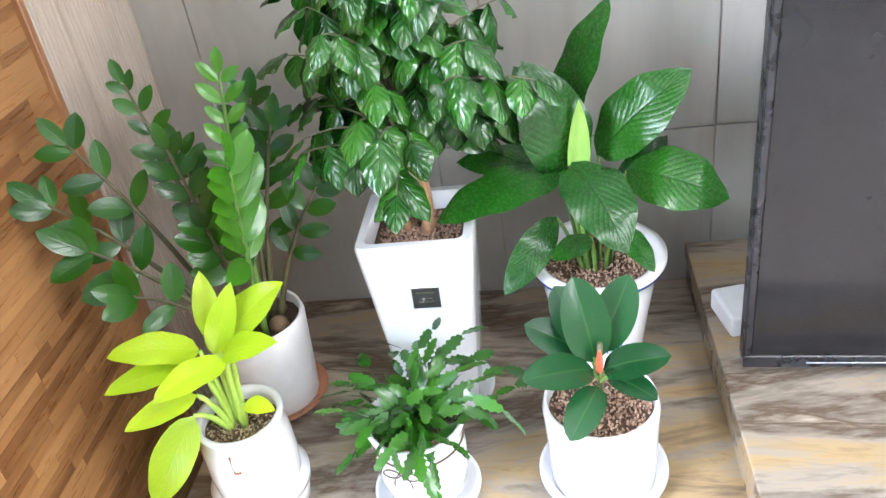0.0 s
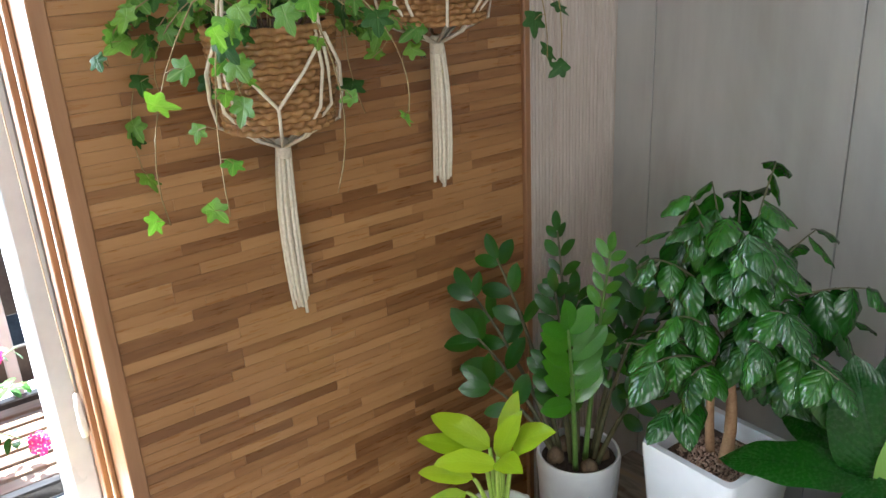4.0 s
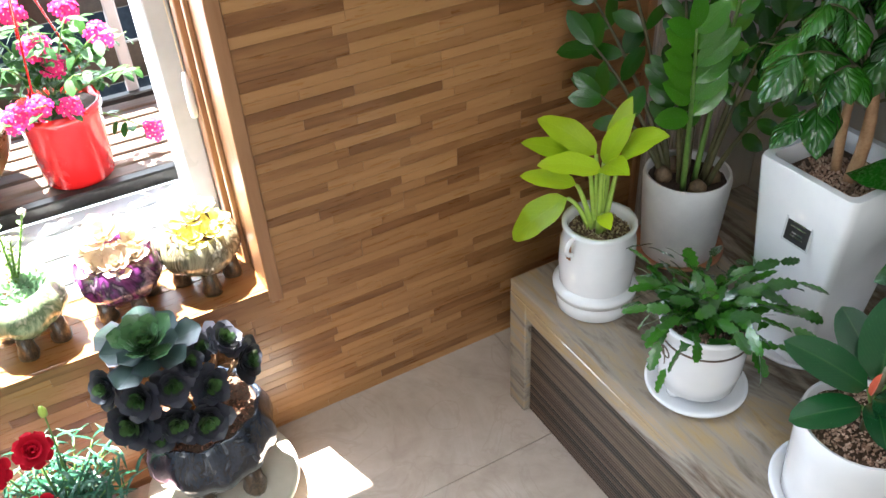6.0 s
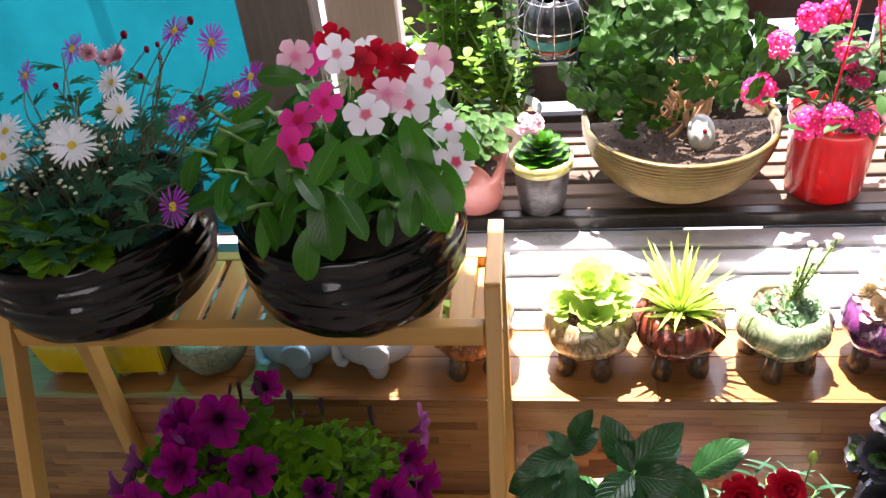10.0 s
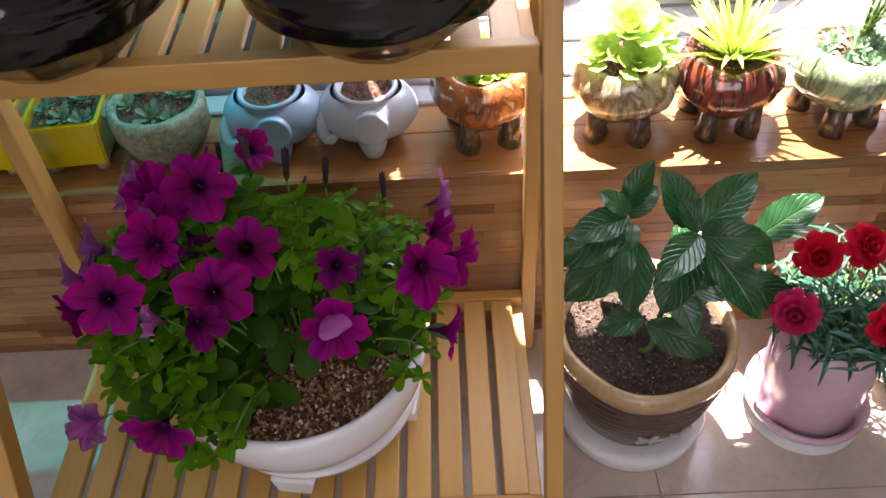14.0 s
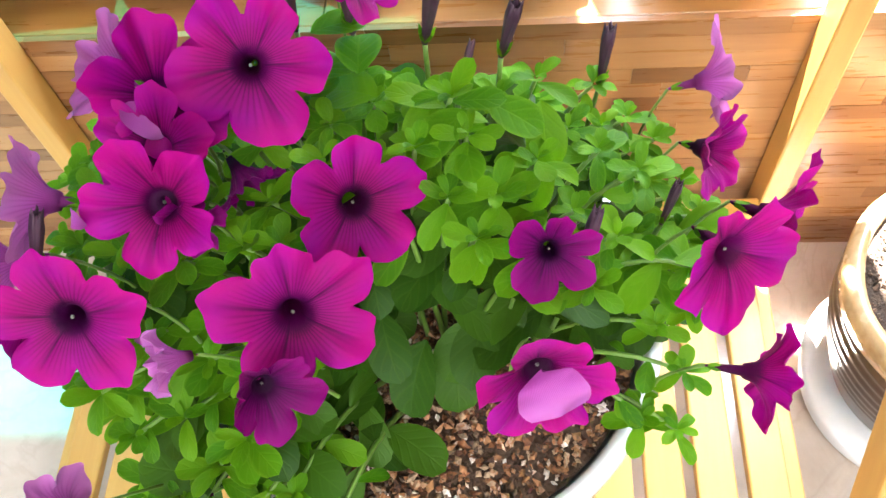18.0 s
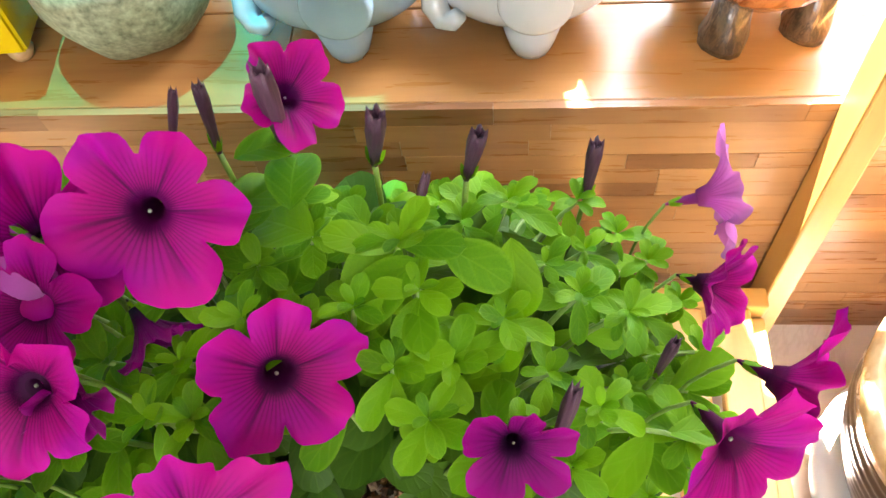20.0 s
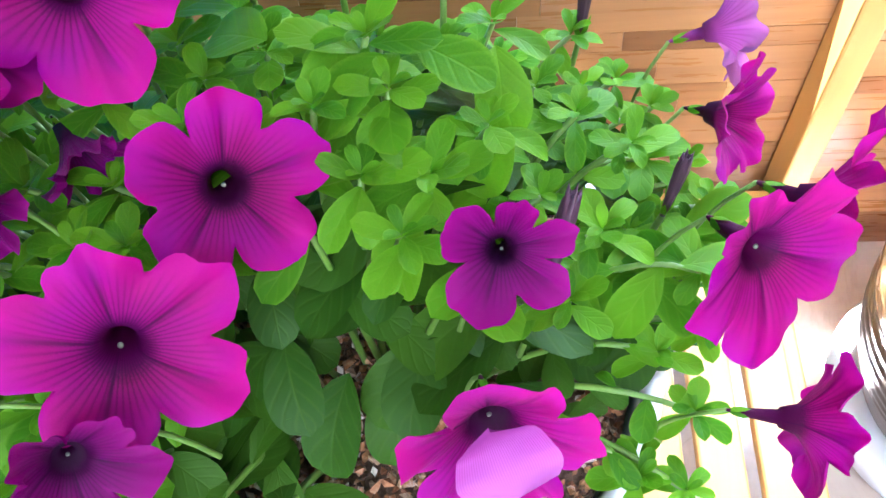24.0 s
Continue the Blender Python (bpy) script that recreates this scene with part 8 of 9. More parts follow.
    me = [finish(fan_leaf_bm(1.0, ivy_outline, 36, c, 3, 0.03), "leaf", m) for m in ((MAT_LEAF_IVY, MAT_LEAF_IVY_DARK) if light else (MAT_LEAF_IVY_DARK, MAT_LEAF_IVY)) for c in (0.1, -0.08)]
    vines = bmesh.new()
    top = z + h - 0.01
    side = 180
    for k in range(18):
        az = k * 137.5 + rng.uniform(-20, 20)
        long_ = k % 2 == 0
        if k % 4 == 0:
            az = side + rng.uniform(-45, 45)
        b = Vector((0, 0, top)) + way(az, 0) * rng.uniform(0.02, 0.06)
        e = b + way(az, 25) * rng.uniform(0.06, 0.13)
        f = e + way(az + rng.uniform(-40, 40), 0) * rng.uniform(0.03, 0.12) + Vector((0, 0, -(rng.uniform(0.12, 0.30) if long_ else rng.uniform(0.0, 0.08))))
        if not light and f.y > 0.12:
            continue
        e.x, f.x = max(e.x, 0.03 - x), max(f.x, 0.03 - x)
        pts = arc(b, e, 0.03, 4) + arc(e, f, 0.0, 7, way(az, 0) * rng.uniform(0.01, 0.05))[1:]
        tube(vines, pts, 0.0012, 0.0009, 5)
        for j in range(2, len(pts)):
            if rng.random() < (0.42 if long_ else 0.15):
                continue
            p = pts[j] + Vector((rng.uniform(-0.02, 0.02), rng.uniform(-0.02, 0.02), rng.uniform(-0.012, 0.016)))
            p.x = max(p.x, 0.028 - x)
            tube(vines, [pts[j], pts[j].lerp(p, 0.5) + Vector((0, 0, 0.004)), p], 0.0008, 0.0006, 4)
            out = Vector((0.5, rng.uniform(-0.8, 0.5), rng.uniform(0.1, 0.9)))
            place("leaf", rng.choice(me[:2] if rng.random() < 0.7 else me[2:]), t, facing(p, out, rng.uniform(110, 250), rng.uniform(0.018, 0.034)))
    tagged(part("vine_tangle", vines, MAT_VINE, t), kind="stuff")


# ---- outdoor pots ----
def outdoor_pots():
    rng = random.Random(40)
    # gold bowl with geranium
    t = thing("geranium", (XO - 0.118, -0.552, ZO), "bushy geranium in a wide ribbed gold bowl with a painted pebble", "plant")
    R, h = 0.192, 0.158
    pr = [(0, 0), (0.06, 0), (0.068, 0.004)]
    for k in range(121):
        q = k / 120
        pr.append((0.07 + (R - 0.07) * math.sin(q * math.pi / 2) ** 0.85 + 0.0016 * math.cos(math.pi * k / 2.5), 0.004 + (h - 0.006) * q ** 1.25))
    part("bowl", lathe(pr + [(R + 0.002, h), (R - 0.008, h), (R - 0.012, h - 0.012), (R - 0.02, h - 0.05)], 80), MAT_GOLD, t, "gold-brown bowl with fine turned ribs")
    part("soil", soil_bm(R - 0.015, h - 0.022), MAT_DARKSOIL, t)
    grains("gravel", t, R - 0.02, h - 0.02, 700, 0.006, MAT_CHIP_DARK, label="dark soil crumbs")
    part("pebble", lathe([(0, -0.013), (0.024, -0.010), (0.037, 0), (0.024, 0.011), (0, 0.015)], 24), MAT_PEBBLE, t, "grey pebble", m=facing((0.075, 0.030, h + 0.004), (0.75, 0.0, 0.66)) @ Matrix.Diagonal((0.72, 1, 1, 1)))
    part("pebble_dot", lathe([(0, 0.0012), (0.004, 0.001), (0.005, -0.002)], 10), MAT_RED_PETAL, t, "red painted dot", m=facing((0.0865, 0.034, h + 0.0135), (0.75, 0, 0.66)))
    lf = [finish(fan_leaf_bm(1.0, lambda a: 0.86 + 0.14 * abs(math.cos(3.5 * a)) - 0.75 * math.exp(-((abs((a % (2 * math.pi)) - math.pi)) / 0.12) ** 2), 42, 0.22, 3, 0.08), "leaf", MAT_LEAF_GERAN)]
    br = bmesh.new()
    # bare knotty branches at the foot, open on the pebble's side, under a dense head of leaves
    for k in range(22):
        az, q = k * 137.5, math.sqrt((k + 0.5) / 22)
        p = Vector((-0.02, -0.02, h + 0.05)) + way(az, 80 - 50 * q) * (0.10 + 0.06 * rng.random())
        b = Vector((0.02 + 0.03 * math.cos(2.4 * k), 0.01 + 0.045 * math.sin(2.4 * k), h - 0.03))
        tube(br, [b.lerp(p, i / 8) + Vector((0, 0.010 * math.sin(1.7 * i + k), 0.006 * math.sin(2.3 * i))) for i in range(9)], 0.0048, 0.0022, 7)
    n = 0
    while n < 300:
        d = Vector((rng.uniform(-1, 1), rng.uniform(-1, 1), rng.uniform(-1, 1)))
        if not 0.55 < d.length < 1.0 + 0.08 * math.sin(5 * d.y + 3 * d.z):
            continue
        p = Vector((-0.025 + 0.145 * d.x, -0.025 + 0.205 * d.y, 0.285 + 0.155 * d.z))
        if p.x > 0.0 and p.y > -0.045 and p.z < 0.245 or p.z < h and p.x > -0.02 and p.y > -0.12:
            continue
        n += 1
        place("leaf", lf[0], t, facing(p, d + Vector((0.75, rng.uniform(-0.4, 0.4), rng.uniform(-0.3, 0.5))), rng.uniform(0, 360), rng.uniform(0.015, 0.030)))
    tagged(part("branch_tangle", br, MAT_BARK, t), kind="stuff")
    # red pot with pink clusters
    t = thing("verbena", (XO - 0.092, -0.260, ZO), "trailing plant with hot pink flower clusters in a red hanging pot", "plant")
    part("pot", lathe([(0, 0), (0.07, 0), (0.073, 0.004), (0.083, 0.15), (0.089, 0.155), (0.089, 0.172), (0.084, 0.172), (0.08, 0.15)], 56), MAT_REDPLASTIC, t, "glossy red plastic pot")
    part("soil", soil_bm(0.081, 0.155), MAT_DARKSOIL, t)
    hs = bmesh.new()
    for a in (90, 210, 330):
        tube(hs, [(0.085 * math.cos(radians(a)), 0.085 * math.sin(radians(a)), 0.165), (0, 0, 0.50)], 0.0022, 0.0022, 6)
    part("hanger", hs, MAT_REDPLASTIC, t, "red plastic hanger")
    lv = [finish(leaf_bm(1, 0.5, 0.7, 0.8, 0.15, 0.4, 0.03, 5, 2, 6), "leaf", MAT_LEAF_GERAN)]
    fl = finish(merge_leaves([((lambda: rays_bm(0.40, 5, 0.70, 0.15, 1, 3, 0.05, 0.8, 0.3)), facing(way(k * 137.5, 0) * 0.95 * math.sqrt((k + 0.5) / 14) + Vector((0, 0, 0.10 * (k % 3) - 0.012 * k)), way(k * 137.5, 90 - 55 * math.sqrt((k + 0.5) / 14)), 50 * k)) for k in range(14)]), "flower_head", MAT_HOTPINK)
    br = bmesh.new()
    heads = [(0.0, -0.130, 0.305), (-0.02, -0.075, 0.345), (0.01, 0.0, 0.288), (0.02, 0.022, 0.245), (0.085, -0.078, 0.185), (0.09, -0.032, 0.200), (0.085, 0.022, 0.182), (0.02, -0.160, 0.225), (0.06, 0.170, 0.075), (0.0, 0.125, 0.280), (-0.06, -0.02, 0.34), (-0.05, 0.08, 0.33)]
    for k in range(30):
        p = Vector(heads[k]) if k < len(heads) else Vector((0.0, 0.025, 0.23)) + Vector((0.10, 0.17, 0.115)) @ Matrix.Diagonal(way(k * 137.5, 80 - 110 * (k - 12) / 18))
        tube(br, arc((0, 0, 0.155), p, 0.02, 6), 0.002, 0.0014, 5)
        for j in range(10):
            u = 0.42 + 0.06 * j
            place("leaf", lv[0], t, at_dir(Vector((0, 0, 0.16)).lerp(p, u) + Vector((rng.uniform(-0.02, 0.02), rng.uniform(-0.02, 0.02), 0.02 * math.sin(math.pi * u))), rng.uniform(0, 360), rng.uniform(-50, 25), 0, rng.uniform(0.030, 0.046)))
        if k < len(heads):
            place("flower_head", fl, t, facing(p + Vector((0, 0, 0.010)), (0.8, p.y * 2, 0.6), 40 * k, rng.uniform(0.024, 0.031)), "hot pink flower cluster")
    tagged(part("stem_tangle", br, MAT_STEM, t), kind="stuff")
    # pink tulip-shaped pot
    t = thing("tulip_pot", (XO - 0.054, -0.965, ZO), "pink tulip-shaped pot with small light green leaves", "plant")
    t.matrix_basis = t.matrix_basis @ Matrix.Diagonal((1.22, 1.22, 1.28, 1))
    part("pot", lathe([(0, 0), (0.035, 0), (0.042, 0.005), (0.05, 0.03), (0.051, 0.06), (0.054, 0.085), (0.05, 0.084), (0.046, 0.06), (0.044, 0.05)], 60, wob=lambda a, k: ((0.007 * abs(math.cos(2.5 * a)) if k in (5, 6) else 0.0), 0.036 * abs(math.cos(2.5 * a)) - 0.010 if k in (5, 6) else 0.0)), MAT_PINKPOT, t, "salmon pink tulip-shaped pot")
    part("soil", soil_bm(0.045, 0.066), MAT_DARKSOIL, t)
    rl = finish(fan_leaf_bm(1.0, lambda a: 0.9 + 0.1 * math.cos(4 * a), 20, 0.1, 2), "leaf", MAT_LEAF_IVY_DARK)
    for k in range(110):
        q = math.sqrt((k + 0.5) / 110)
        p = Vector((0, 0, 0.07)) + way(k * 137.5, 88 - 46 * q) * rng.uniform(0.045, 0.105)
        place("leaf", rl, t, facing(p, way(k * 137.5, 60) + Vector((0.5, 0, 0.3)), 0, rng.uniform(0.007, 0.013)))
    # grey bark pot with kalanchoe
    t = thing("kalanchoe", (XO - 0.048, -0.828, ZO), "pink kalanchoe in a grey bark-textured pot with a yellow rim", "plant")
    t.matrix_basis = t.matrix_basis @ Matrix.Diagonal((1.22, 1.22, 1.28, 1))
    part("pot", lathe([(0, 0), (0.036, 0), (0.038, 0.004), (0.047, 0.075), (0.045, 0.08)], 48, wob=lambda a, k: (0.001 * math.sin(9 * a), 0)), MAT_GREYBARK, t, "dark grey bark-textured pot")
    part("rim", lathe([(0.047, 0.074), (0.052, 0.078), (0.052, 0.094), (0.047, 0.095), (0.044, 0.08)], 48), MAT_OLIVE, t, "pale yellow-green rim")
    part("soil", soil_bm(0.046, 0.086), MAT_DARKSOIL, t)
    kl = finish(leaf_bm(1, 0.7, 0.7, 0.45, 0.2, 0.3, 0.05, 4, 2, 6), "leaf", MAT_LEAF_VINCA)
    for k in range(34):
        q = math.sqrt((k + 0.5) / 34)
        place("leaf", kl, t, at_dir((0, 0, 0.085 + 0.03 * (1 - q)), k * 137.5, 75 - 60 * q, 0, 0.025 + 0.03 * q))
    kf = finish(rays_bm(1.0, 7, 0.7, 0.7, 3, 5, 0.05, 0.7, 0.3), "blossom", MAT_PINK_PETAL)
    for k in range(16):
        place("blossom", kf, t, facing((-0.0 + 0.016 * math.cos(k * 2.4) * math.sqrt(k / 16), -0.018 + 0.02 * math.sin(k * 2.4) * math.sqrt(k / 16), 0.145 + 0.01 * math.cos(k)), (0.4, 0.1, 0.9), 0, 0.009))
    # yellow pot, partly hidden
    t = thing("yellow_pot", (XO - 0.07, -1.075, ZO), "pale yellow pot with painted green stripes and a red ladybird spot", "plant pot")
    part("pot", lathe([(0, 0), (0.04, 0), (0.044, 0.005), (0.056, 0.10), (0.06, 0.115), (0.055, 0.115), (0.05, 0.09)], 48), MAT_YELPOT, t)
    for z in (0.02, 0.032, 0.09):
        r = 0.044 + (z - 0.005) * 0.126 + 0.0006
        part("stripe", lathe([(r - 0.001, z - 0.004), (r + 0.0006, z), (r + 0.0002, z + 0.004)], 48), MAT_STEM, t, "green painted stripe")
    part("spot", lathe([(0, 0.003), (0.006, 0.002), (0.008, -0.001)], 14), MAT_REDPLASTIC, t, "red painted spot", m=facing((0.052, 0.012, 0.062), (0.95, 0.2, 0)))
    part("soil", soil_bm(0.054, 0.1), MAT_DARKSOIL, t)
    # pale leaning pot with jade-like plants behind
    t = thing("jade_plant", (XO - 0.24, -0.90, ZO), "upright jade plant in a white curved pot", "plant")
    part("pot", lathe([(0, 0), (0.05, 0), (0.06, 0.01), (0.075, 0.06), (0.068, 0.10), (0.076, 0.125), (0.07, 0.128), (0.06, 0.1)], 48), MAT_WHITE, t, "white curved pot")
    part("soil", soil_bm(0.064, 0.11), MAT_SOIL, t)
    jl = [finish(leaf_bm(1, 0.72, 0.7, 0.45, 0.1, 0.2, nu=2, nv=5), "leaf", m) for m in (MAT_LEAF_LETTUCE, MAT_LEAF_GERAN)]
    br = bmesh.new()
    for k in range(22):
        az = k * 137.5
        b = Vector((0.03 * math.cos(k), 0.03 * math.sin(k), 0.11))
        e = b + way(az, rng.uniform(50, 85)) * rng.uniform(0.15, 0.32) + Vector((0, -0.05, 0))
        pts = arc(b, e, 0, 8)
        tube(br, pts, 0.004, 0.002, 6)
        for j in range(2, 9):
            for sd in range(3):
                place("leaf", jl[0] if e.y < -0.03 else rng.choice(jl), t, at_dir(pts[j], az + 120 * sd + 55 * j, rng.uniform(5, 45), 0, rng.uniform(0.018, 0.03)))
    tagged(part("stem_tangle", br, MAT_STEM, t), kind="stuff")
    # wire globe with a glass vase
    t = thing("wire_globe", (XO - 0.19, -0.80, ZO + 0.34), "hanging wire globe holding a glass jar with a coloured band", "hanging holder")
    wires = bmesh.new()
    for k in range(7):
        a = math.pi * k / 7
        tube(wires, [(0.075 * math.sin(q) * math.cos(a), 0.075 * math.sin(q) * math.sin(a), 0.075 * math.cos(q)) for q in [2 * math.pi * i / 36 for i in range(37)]], 0.0014, segs=5)
    for zz in (-0.05, 0.0, 0.05):
        r = math.sqrt(0.075 ** 2 - zz ** 2)
        tube(wires, [(r * math.cos(q), r * math.sin(q), zz) for q in [2 * math.pi * i / 36 for i in range(37)]], 0.0014, segs=5)
    tube(wires, [(0, 0, 0.075), (0, 0, 1.25)], 0.0012, segs=5)
    part("wire", wires, MAT_STEEL, t)
    part("jar", lathe([(0, -0.062), (0.03, -0.06), (0.05, -0.045), (0.06, -0.01), (0.055, 0.03), (0.04, 0.05), (0.036, 0.05), (0.05, 0.02)], 40), MAT_DARKGLASS, t, "dark glass jar")
    part("band", lathe([(0.0315, -0.0605), (0.045, -0.050), (0.0515, -0.043), (0.049, -0.043), (0.030, -0.058)], 40), MAT_REDPLASTIC, t, "red painted band")
    part("band", lathe([(0.0518, -0.0425), (0.0582, -0.022), (0.056, -0.022), (0.0495, -0.0425)], 40), MAT_TEALGLAZE, t, "teal painted band")
    gl = finish(leaf_bm(1, 0.5, 0.7, 0.7, 0.1, 0.4, nu=2, nv=6), "leaf", MAT_LEAF_GREY)
    for k in range(9):
        place("leaf", gl, t, at_dir((0, 0, -0.01), k * 40, rng.uniform(20, 70), 0, 0.055))
    # far tray plants by the frame
    t = thing("tall_fern", (XO - 0.30, -1.02, ZO), "tall pale green leafy plant in a dark pot", "plant")
    part("pot", lathe(pot_profile(0.055, 0.07, 0.12), 40), MAT_DARK_METAL, t, "dark plastic pot")
    for k in range(14):
        b = Vector((rng.uniform(-0.04, 0.04), rng.uniform(-0.04, 0.04), 0.10))
        pts = arc(b, b + way(k * 137.5, rng.uniform(68, 88)) * rng.uniform(0.3, 0.45), 0, 9)
        part("stem", tube(bmesh.new(), pts, 0.003, 0.0015, 5), MAT_STEM, t)
        for j in range(2, 10):
            for sd in range(4):
                place("leaf", jl[0], t, at_dir(pts[j], 90 * sd + 40 * j, rng.uniform(10, 55), 0, rng.uniform(0.022, 0.036)))


MAT_BROWNPOT = speckle_mat("brown_stoneware", (0.035, 0.018, 0.012), (0.085, 0.05, 0.035), 0.35, 26, bump_s=0.3, coat=0.2)
MAT_TANRIM = speckle_mat("tan_glaze", (0.32, 0.20, 0.09), (0.48, 0.34, 0.18), 0.25, 30, bump_s=0.1, coat=0.2)
MAT_PALEINC = speckle_mat("pale_incision", (0.35, 0.32, 0.28), (0.5, 0.46, 0.42), 0.6, 60)
MAT_CREAM = speckle_mat("cream_plastic", (0.62, 0.58, 0.48), (0.72, 0.68, 0.58), 0.35, 12, bump_s=0.05)
MAT_NAVYGLAZE = drip_mat("navy_glaze", [(0.008, 0.010, 0.016), (0.03, 0.04, 0.06), (0.012, 0.014, 0.02), (0.10, 0.12, 0.15)], scale=22)
MAT_BROWNFOOT = drip_mat("brown_foot", [(0.05, 0.03, 0.018), (0.12, 0.08, 0.045), (0.03, 0.018, 0.012), (0.18, 0.13, 0.07)], scale=60, rough=0.3)
MAT_AEON = leaf_mat("aeonium_leaf", (0.022, 0.024, 0.034), (0.078, 0.075, 0.100), (0.05, 0.09, 0.05), rough=0.30, veins=2, vein_w=0.3, trans=0.04, bump_s=0.1)
MAT_AEON_BIG = leaf_mat("aeonium_big_leaf", (0.030, 0.085, 0.035), (0.085, 0.165, 0.070), (0.08, 0.16, 0.08), rough=0.24, veins=2, vein_w=0.3, trans=0.08, bump_s=0.1, edge=(0.045, 0.018, 0.06), coat=0.15)
MAT_AEON_OUTER = leaf_mat("aeonium_outer_leaf", (0.018, 0.050, 0.026), (0.052, 0.066, 0.084), (0.08, 0.11, 0.09), rough=0.3, veins=2, vein_w=0.3, trans=0.06, bump_s=0.1, edge=(0.030, 0.008, 0.048), coat=0.05, spec=0.4)
MAT_AGAVE = leaf_mat("spike_leaf", (0.22, 0.34, 0.05), (0.42, 0.55, 0.12), (0.5, 0.6, 0.2), veins=1, vein_w=0.3, trans=0.2)
MAT_SEDUM = leaf_mat("sedum_leaf", (0.10, 0.20, 0.12), (0.26, 0.40, 0.25), (0.3, 0.45, 0.3), veins=1, vein_w=0.2, trans=0.12)
MAT_ECHEV = leaf_mat("echeveria_leaf", (0.26, 0.42, 0.06), (0.45, 0.6, 0.15), (0.5, 0.65, 0.2), veins=1, vein_w=0.2, trans=0.15)
MAT_PINKSUC = leaf_mat("pink_succulent_leaf", (0.50, 0.36, 0.30), (0.62, 0.54, 0.42), (0.6, 0.5, 0.45), veins=1, vein_w=0.2, trans=0.12)
MAT_YELSUC = leaf_mat("yellow_succulent_leaf", (0.45, 0.42, 0.08), (0.62, 0.58, 0.2), (0.6, 0.6, 0.3), veins=1, vein_w=0.2, trans=0.15, edge=(0.6, 0.35, 0.2))
MAT_GL_CREAM = drip_mat("cream_glaze", [(0.07, 0.045, 0.02), (0.46, 0.38, 0.22), (0.17, 0.12, 0.06), (0.66, 0.6, 0.46)])
MAT_GL_RED = drip_mat("oxblood_glaze", [(0.02, 0.006, 0.006), (0.24, 0.05, 0.03), (0.05, 0.012, 0.01), (0.5, 0.26, 0.2)], stretch=(1, 1, 0.2))
MAT_GL_GREEN = drip_mat("celadon_glaze", [(0.06, 0.10, 0.05), (0.40, 0.46, 0.28), (0.12, 0.18, 0.09), (0.62, 0.62, 0.46)])
MAT_GL_PURPLE = drip_mat("purple_glaze", [(0.015, 0.004, 0.02), (0.18, 0.035, 0.17), (0.03, 0.012, 0.035), (0.42, 0.28, 0.38)])
MAT_GL_TAN = drip_mat("tan_drip_glaze", [(0.05, 0.045, 0.03), (0.34, 0.30, 0.19), (0.10, 0.085, 0.05), (0.55, 0.5, 0.38)])
MAT_GL_ORANGE = drip_mat("orange_glaze", [(0.08, 0.02, 0.008), (0.45, 0.16, 0.05), (0.18, 0.05, 0.015), (0.66, 0.40, 0.22)])
MAT_ELEPH_A = speckle_mat("pale_blue_glaze", (0.27, 0.42, 0.56), (0.38, 0.54, 0.66), 0.14, 8, bump_s=0.03, coat=0.4)
MAT_ELEPH_B = speckle_mat("pale_grey_glaze", (0.46, 0.52, 0.58), (0.57, 0.62, 0.67), 0.14, 8, bump_s=0.03, coat=0.4)
MAT_YELLOW = drip_mat("yellow_glaze", [(0.50, 0.36, 0.001), (0.60, 0.45, 0.002), (0.54, 0.40, 0.0015), (0.66, 0.54, 0.03)], scale=6)
MAT_SPECK = speckle_mat("speckled_stone", (0.09, 0.11, 0.06), (0.36, 0.40, 0.27), 0.55, 110, bump_s=0.3, fine=2.0)
MAT_WICKER = wood_mat("wicker", [(0.20, 0.09, 0.025), (0.40, 0.21, 0.07), (0.56, 0.34, 0.14)], axis=2, rough=0.6, which="Object", grain=2.0, spread=0.4)
MAT_VINE = speckle_mat("tan_vine", (0.20, 0.13, 0.05), (0.32, 0.24, 0.10), 0.6, 80)
MAT_STALK = leaf_mat("stalk_leaf", (0.22, 0.34, 0.12), (0.40, 0.52, 0.22), (0.4, 0.5, 0.3), veins=1, vein_w=0.2, trans=0.15)
MAT_GOLD = speckle_mat("gold_glaze", (0.14, 0.098, 0.030), (0.21, 0.150, 0.055), 0.30, 20, bump_s=0.1, metal=0.45)
MAT_PEBBLE = speckle_mat("pebble", (0.25, 0.27, 0.25), (0.36, 0.38, 0.36), 0.6, 40)
MAT_REDPLASTIC = speckle_mat("red_plastic", (0.42, 0.006, 0.007), (0.54, 0.010, 0.010), 0.25, 12, bump_s=0.02, spec=0.3)
MAT_PINKPOT = speckle_mat("salmon_glaze", (0.50, 0.19, 0.17), (0.60, 0.25, 0.22), 0.25, 14, bump_s=0.03, coat=0.3)
MAT_GREYBARK = drip_mat("grey_bark", [(0.016, 0.015, 0.018), (0.075, 0.07, 0.075), (0.022, 0.02, 0.024), (0.13, 0.125, 0.13)], rough=0.5, scale=16, stretch=(1, 1, 3))
MAT_OLIVE = speckle_mat("olive_glaze", (0.42, 0.42, 0.14), (0.55, 0.54, 0.22), 0.3, 20)
MAT_YELPOT = speckle_mat("pale_yellow_glaze", (0.58, 0.47, 0.18), (0.68, 0.57, 0.28), 0.3, 20)
MAT_TEALGLAZE = speckle_mat("teal_paint", (0.03, 0.22, 0.22), (0.08, 0.35, 0.33), 0.3, 60)
MAT_LEAF_GREY = leaf_mat("grey_leaf", (0.22, 0.27, 0.25), (0.36, 0.42, 0.38), (0.4, 0.45, 0.4), veins=5, vein_w=0.3, trans=0.1)


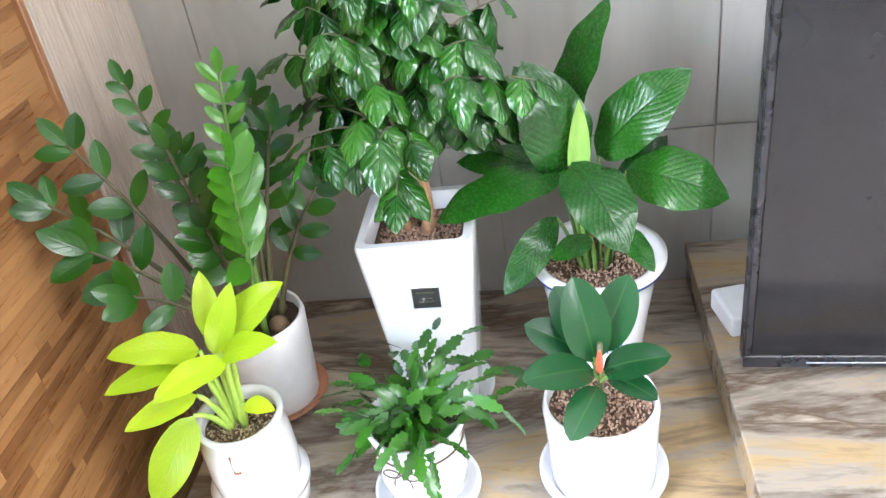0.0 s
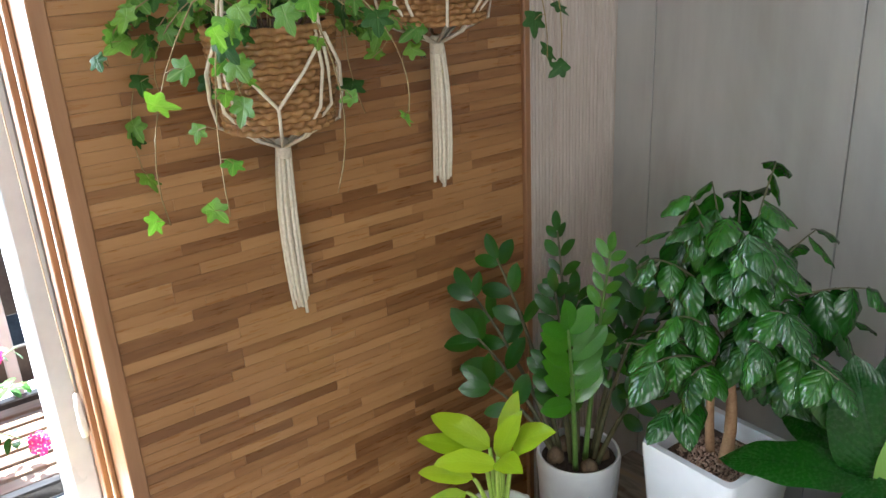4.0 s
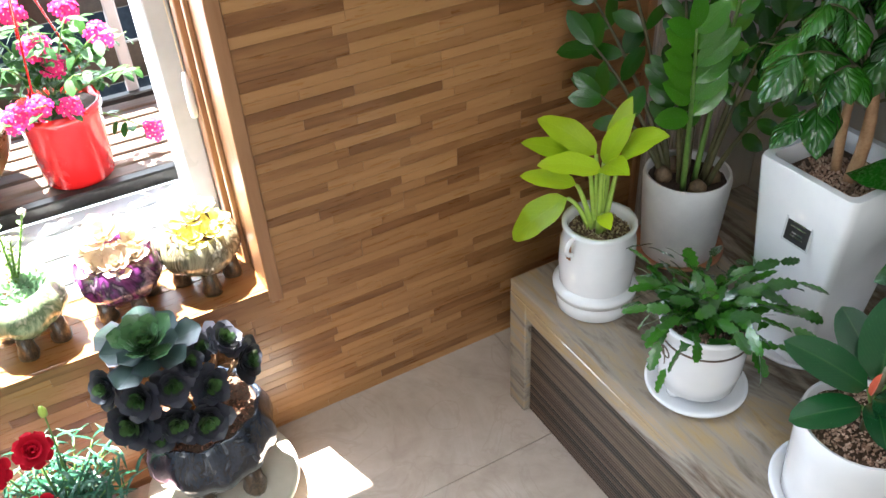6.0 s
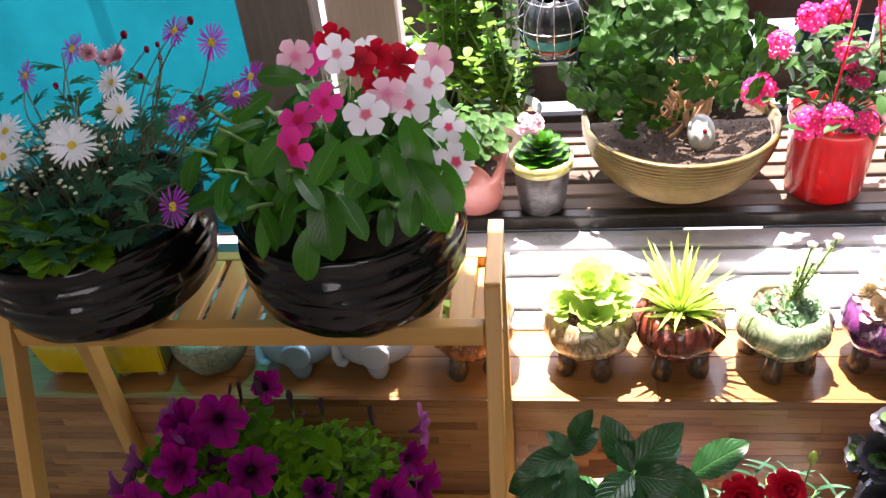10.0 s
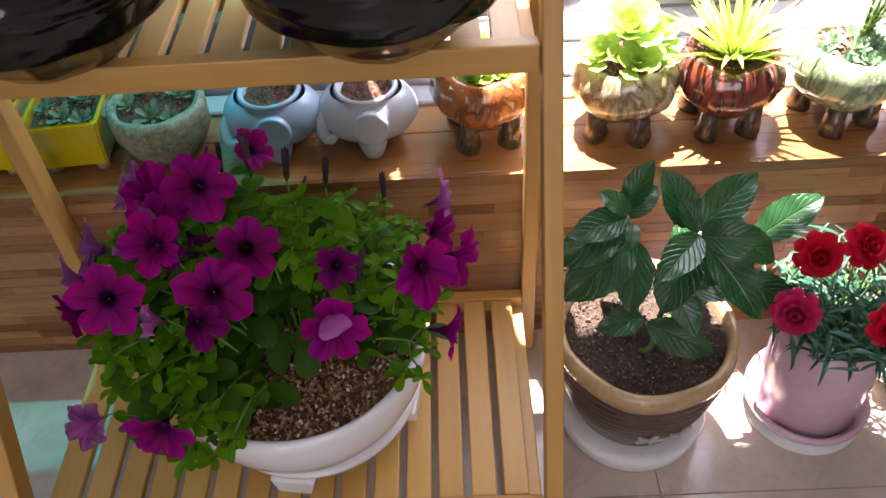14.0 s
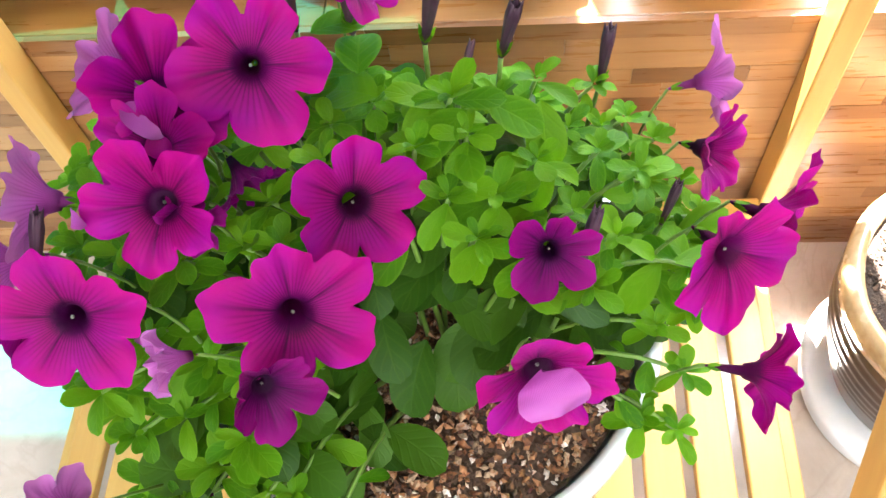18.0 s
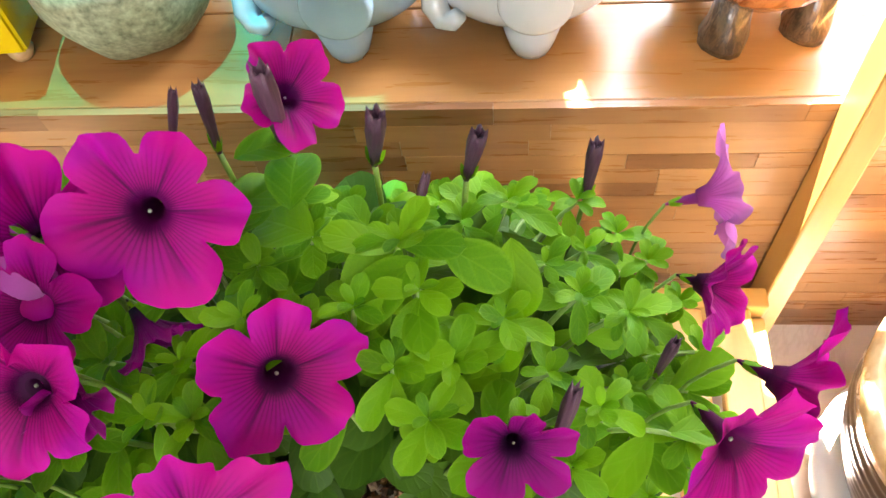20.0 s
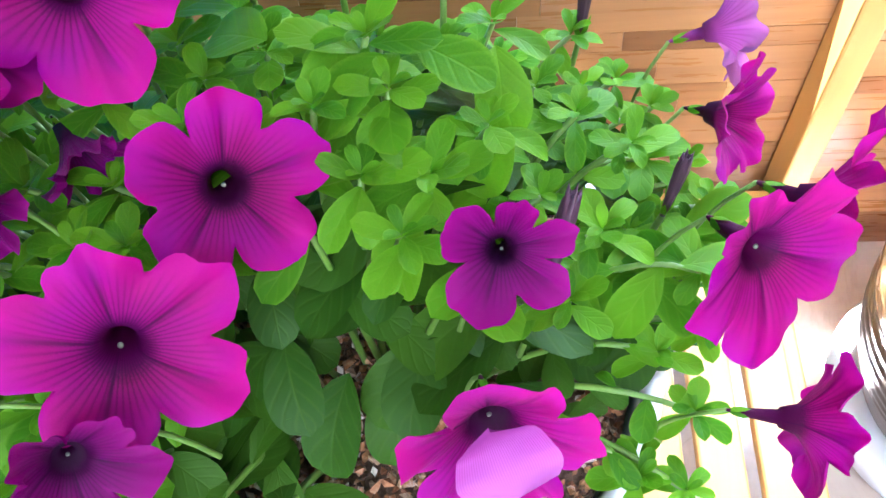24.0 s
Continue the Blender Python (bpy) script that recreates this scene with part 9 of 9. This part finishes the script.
# ---- the place ----
window_wall = build_room()
build_window()
build_outside()
build_bench()
build_tv()
build_rack()
zz_plant((0.285, 0.74, BZ))
square_pot_tree((0.597, 0.733, BZ))
peace_lily((0.872, 0.79, BZ))
lime_plant((0.325, 0.50, BZ))
christmas_cactus((0.585, 0.51, BZ))
rubber_plant((0.855, 0.53, BZ))
hydrangea((0.18, -0.745, 0))
carnation((0.178, -0.472, 0))
aeonium((0.118, -0.215))
petunia_plant()
vinca_plant((0.106, -1.072, UZ))
daisy_plant((0.106, -1.424, UZ))
sill_bowl(-0.955, MAT_GL_ORANGE, "orange glazed bowl on stub feet with a green succulent", plant_rosettes(MAT_ECHEV, [(0.0, 0.0, 0.01, 1.2), (0.03, 0.02, 0, 0.8), (0.03, -0.025, 0, 0.8)], 0.045, 0.018, 22, 0.5), 10)
sill_bowl(-0.752, MAT_GL_CREAM, "cream glazed bowl on stub feet with lime echeveria", plant_rosettes(MAT_ECHEV, [(0.0, 0.0, 0.045, 1.45), (0.034, 0.014, 0.018, 1.1), (0.022, -0.036, 0.016, 1.0), (-0.02, 0.034, 0.026, 1.1), (0.014, 0.042, 0.014, 0.8)], 0.036, 0.032, 20), -14)
sill_bowl(-0.602, MAT_GL_RED, "oxblood streaked bowl on stub feet with a spiky succulent", plant_spikes, 6)
sill_bowl(-0.432, MAT_GL_GREEN, "celadon glazed bowl on stub feet with tall sedum stalks", plant_stalks, 20)
sill_bowl(-0.262, MAT_GL_PURPLE, "purple glazed bowl on stub feet with pink rosettes", plant_rosettes(MAT_PINKSUC, [(0.0, -0.008, 0.040, 1.45), (0.034, -0.020, 0.010, 0.9), (0.040, 0.016, 0.012, 1.0), (-0.01, 0.038, 0.020, 1.0), (0.0, -0.040, 0.012, 0.9), (0.020, 0.040, 0.012, 0.8)], 0.038, 0.030, 18), -25)
sill_bowl(-0.112, MAT_GL_TAN, "tan dripped bowl on stub feet with yellow-edged rosettes", plant_rosettes(MAT_YELSUC, [(0.0, -0.01, 0.028, 1.1), (0.03, 0.024, 0.010, 0.95), (0.022, -0.038, 0.010, 0.95), (-0.012, 0.038, 0.018, 1.05), (0.038, -0.008, 0.012, 0.85), (-0.01, -0.035, 0.018, 0.95), (0.0, 0.012, 0.034, 0.9)], 0.034, 0.024, 18), 35)
elephant_pot(-1.125, MAT_ELEPH_B, "white glazed elephant-shaped pot")
elephant_pot(-1.265, MAT_ELEPH_A, "pale blue glazed elephant-shaped pot")
speckled_bowl(-1.435)
yellow_pot(-1.565, 4)
yellow_pot(-1.695, -3)
hanging_ivy((0.12, 0.265, 1.225), 61, 0.925, True)
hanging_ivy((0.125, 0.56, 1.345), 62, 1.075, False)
outdoor_pots()
build_lamellas(window_wall)
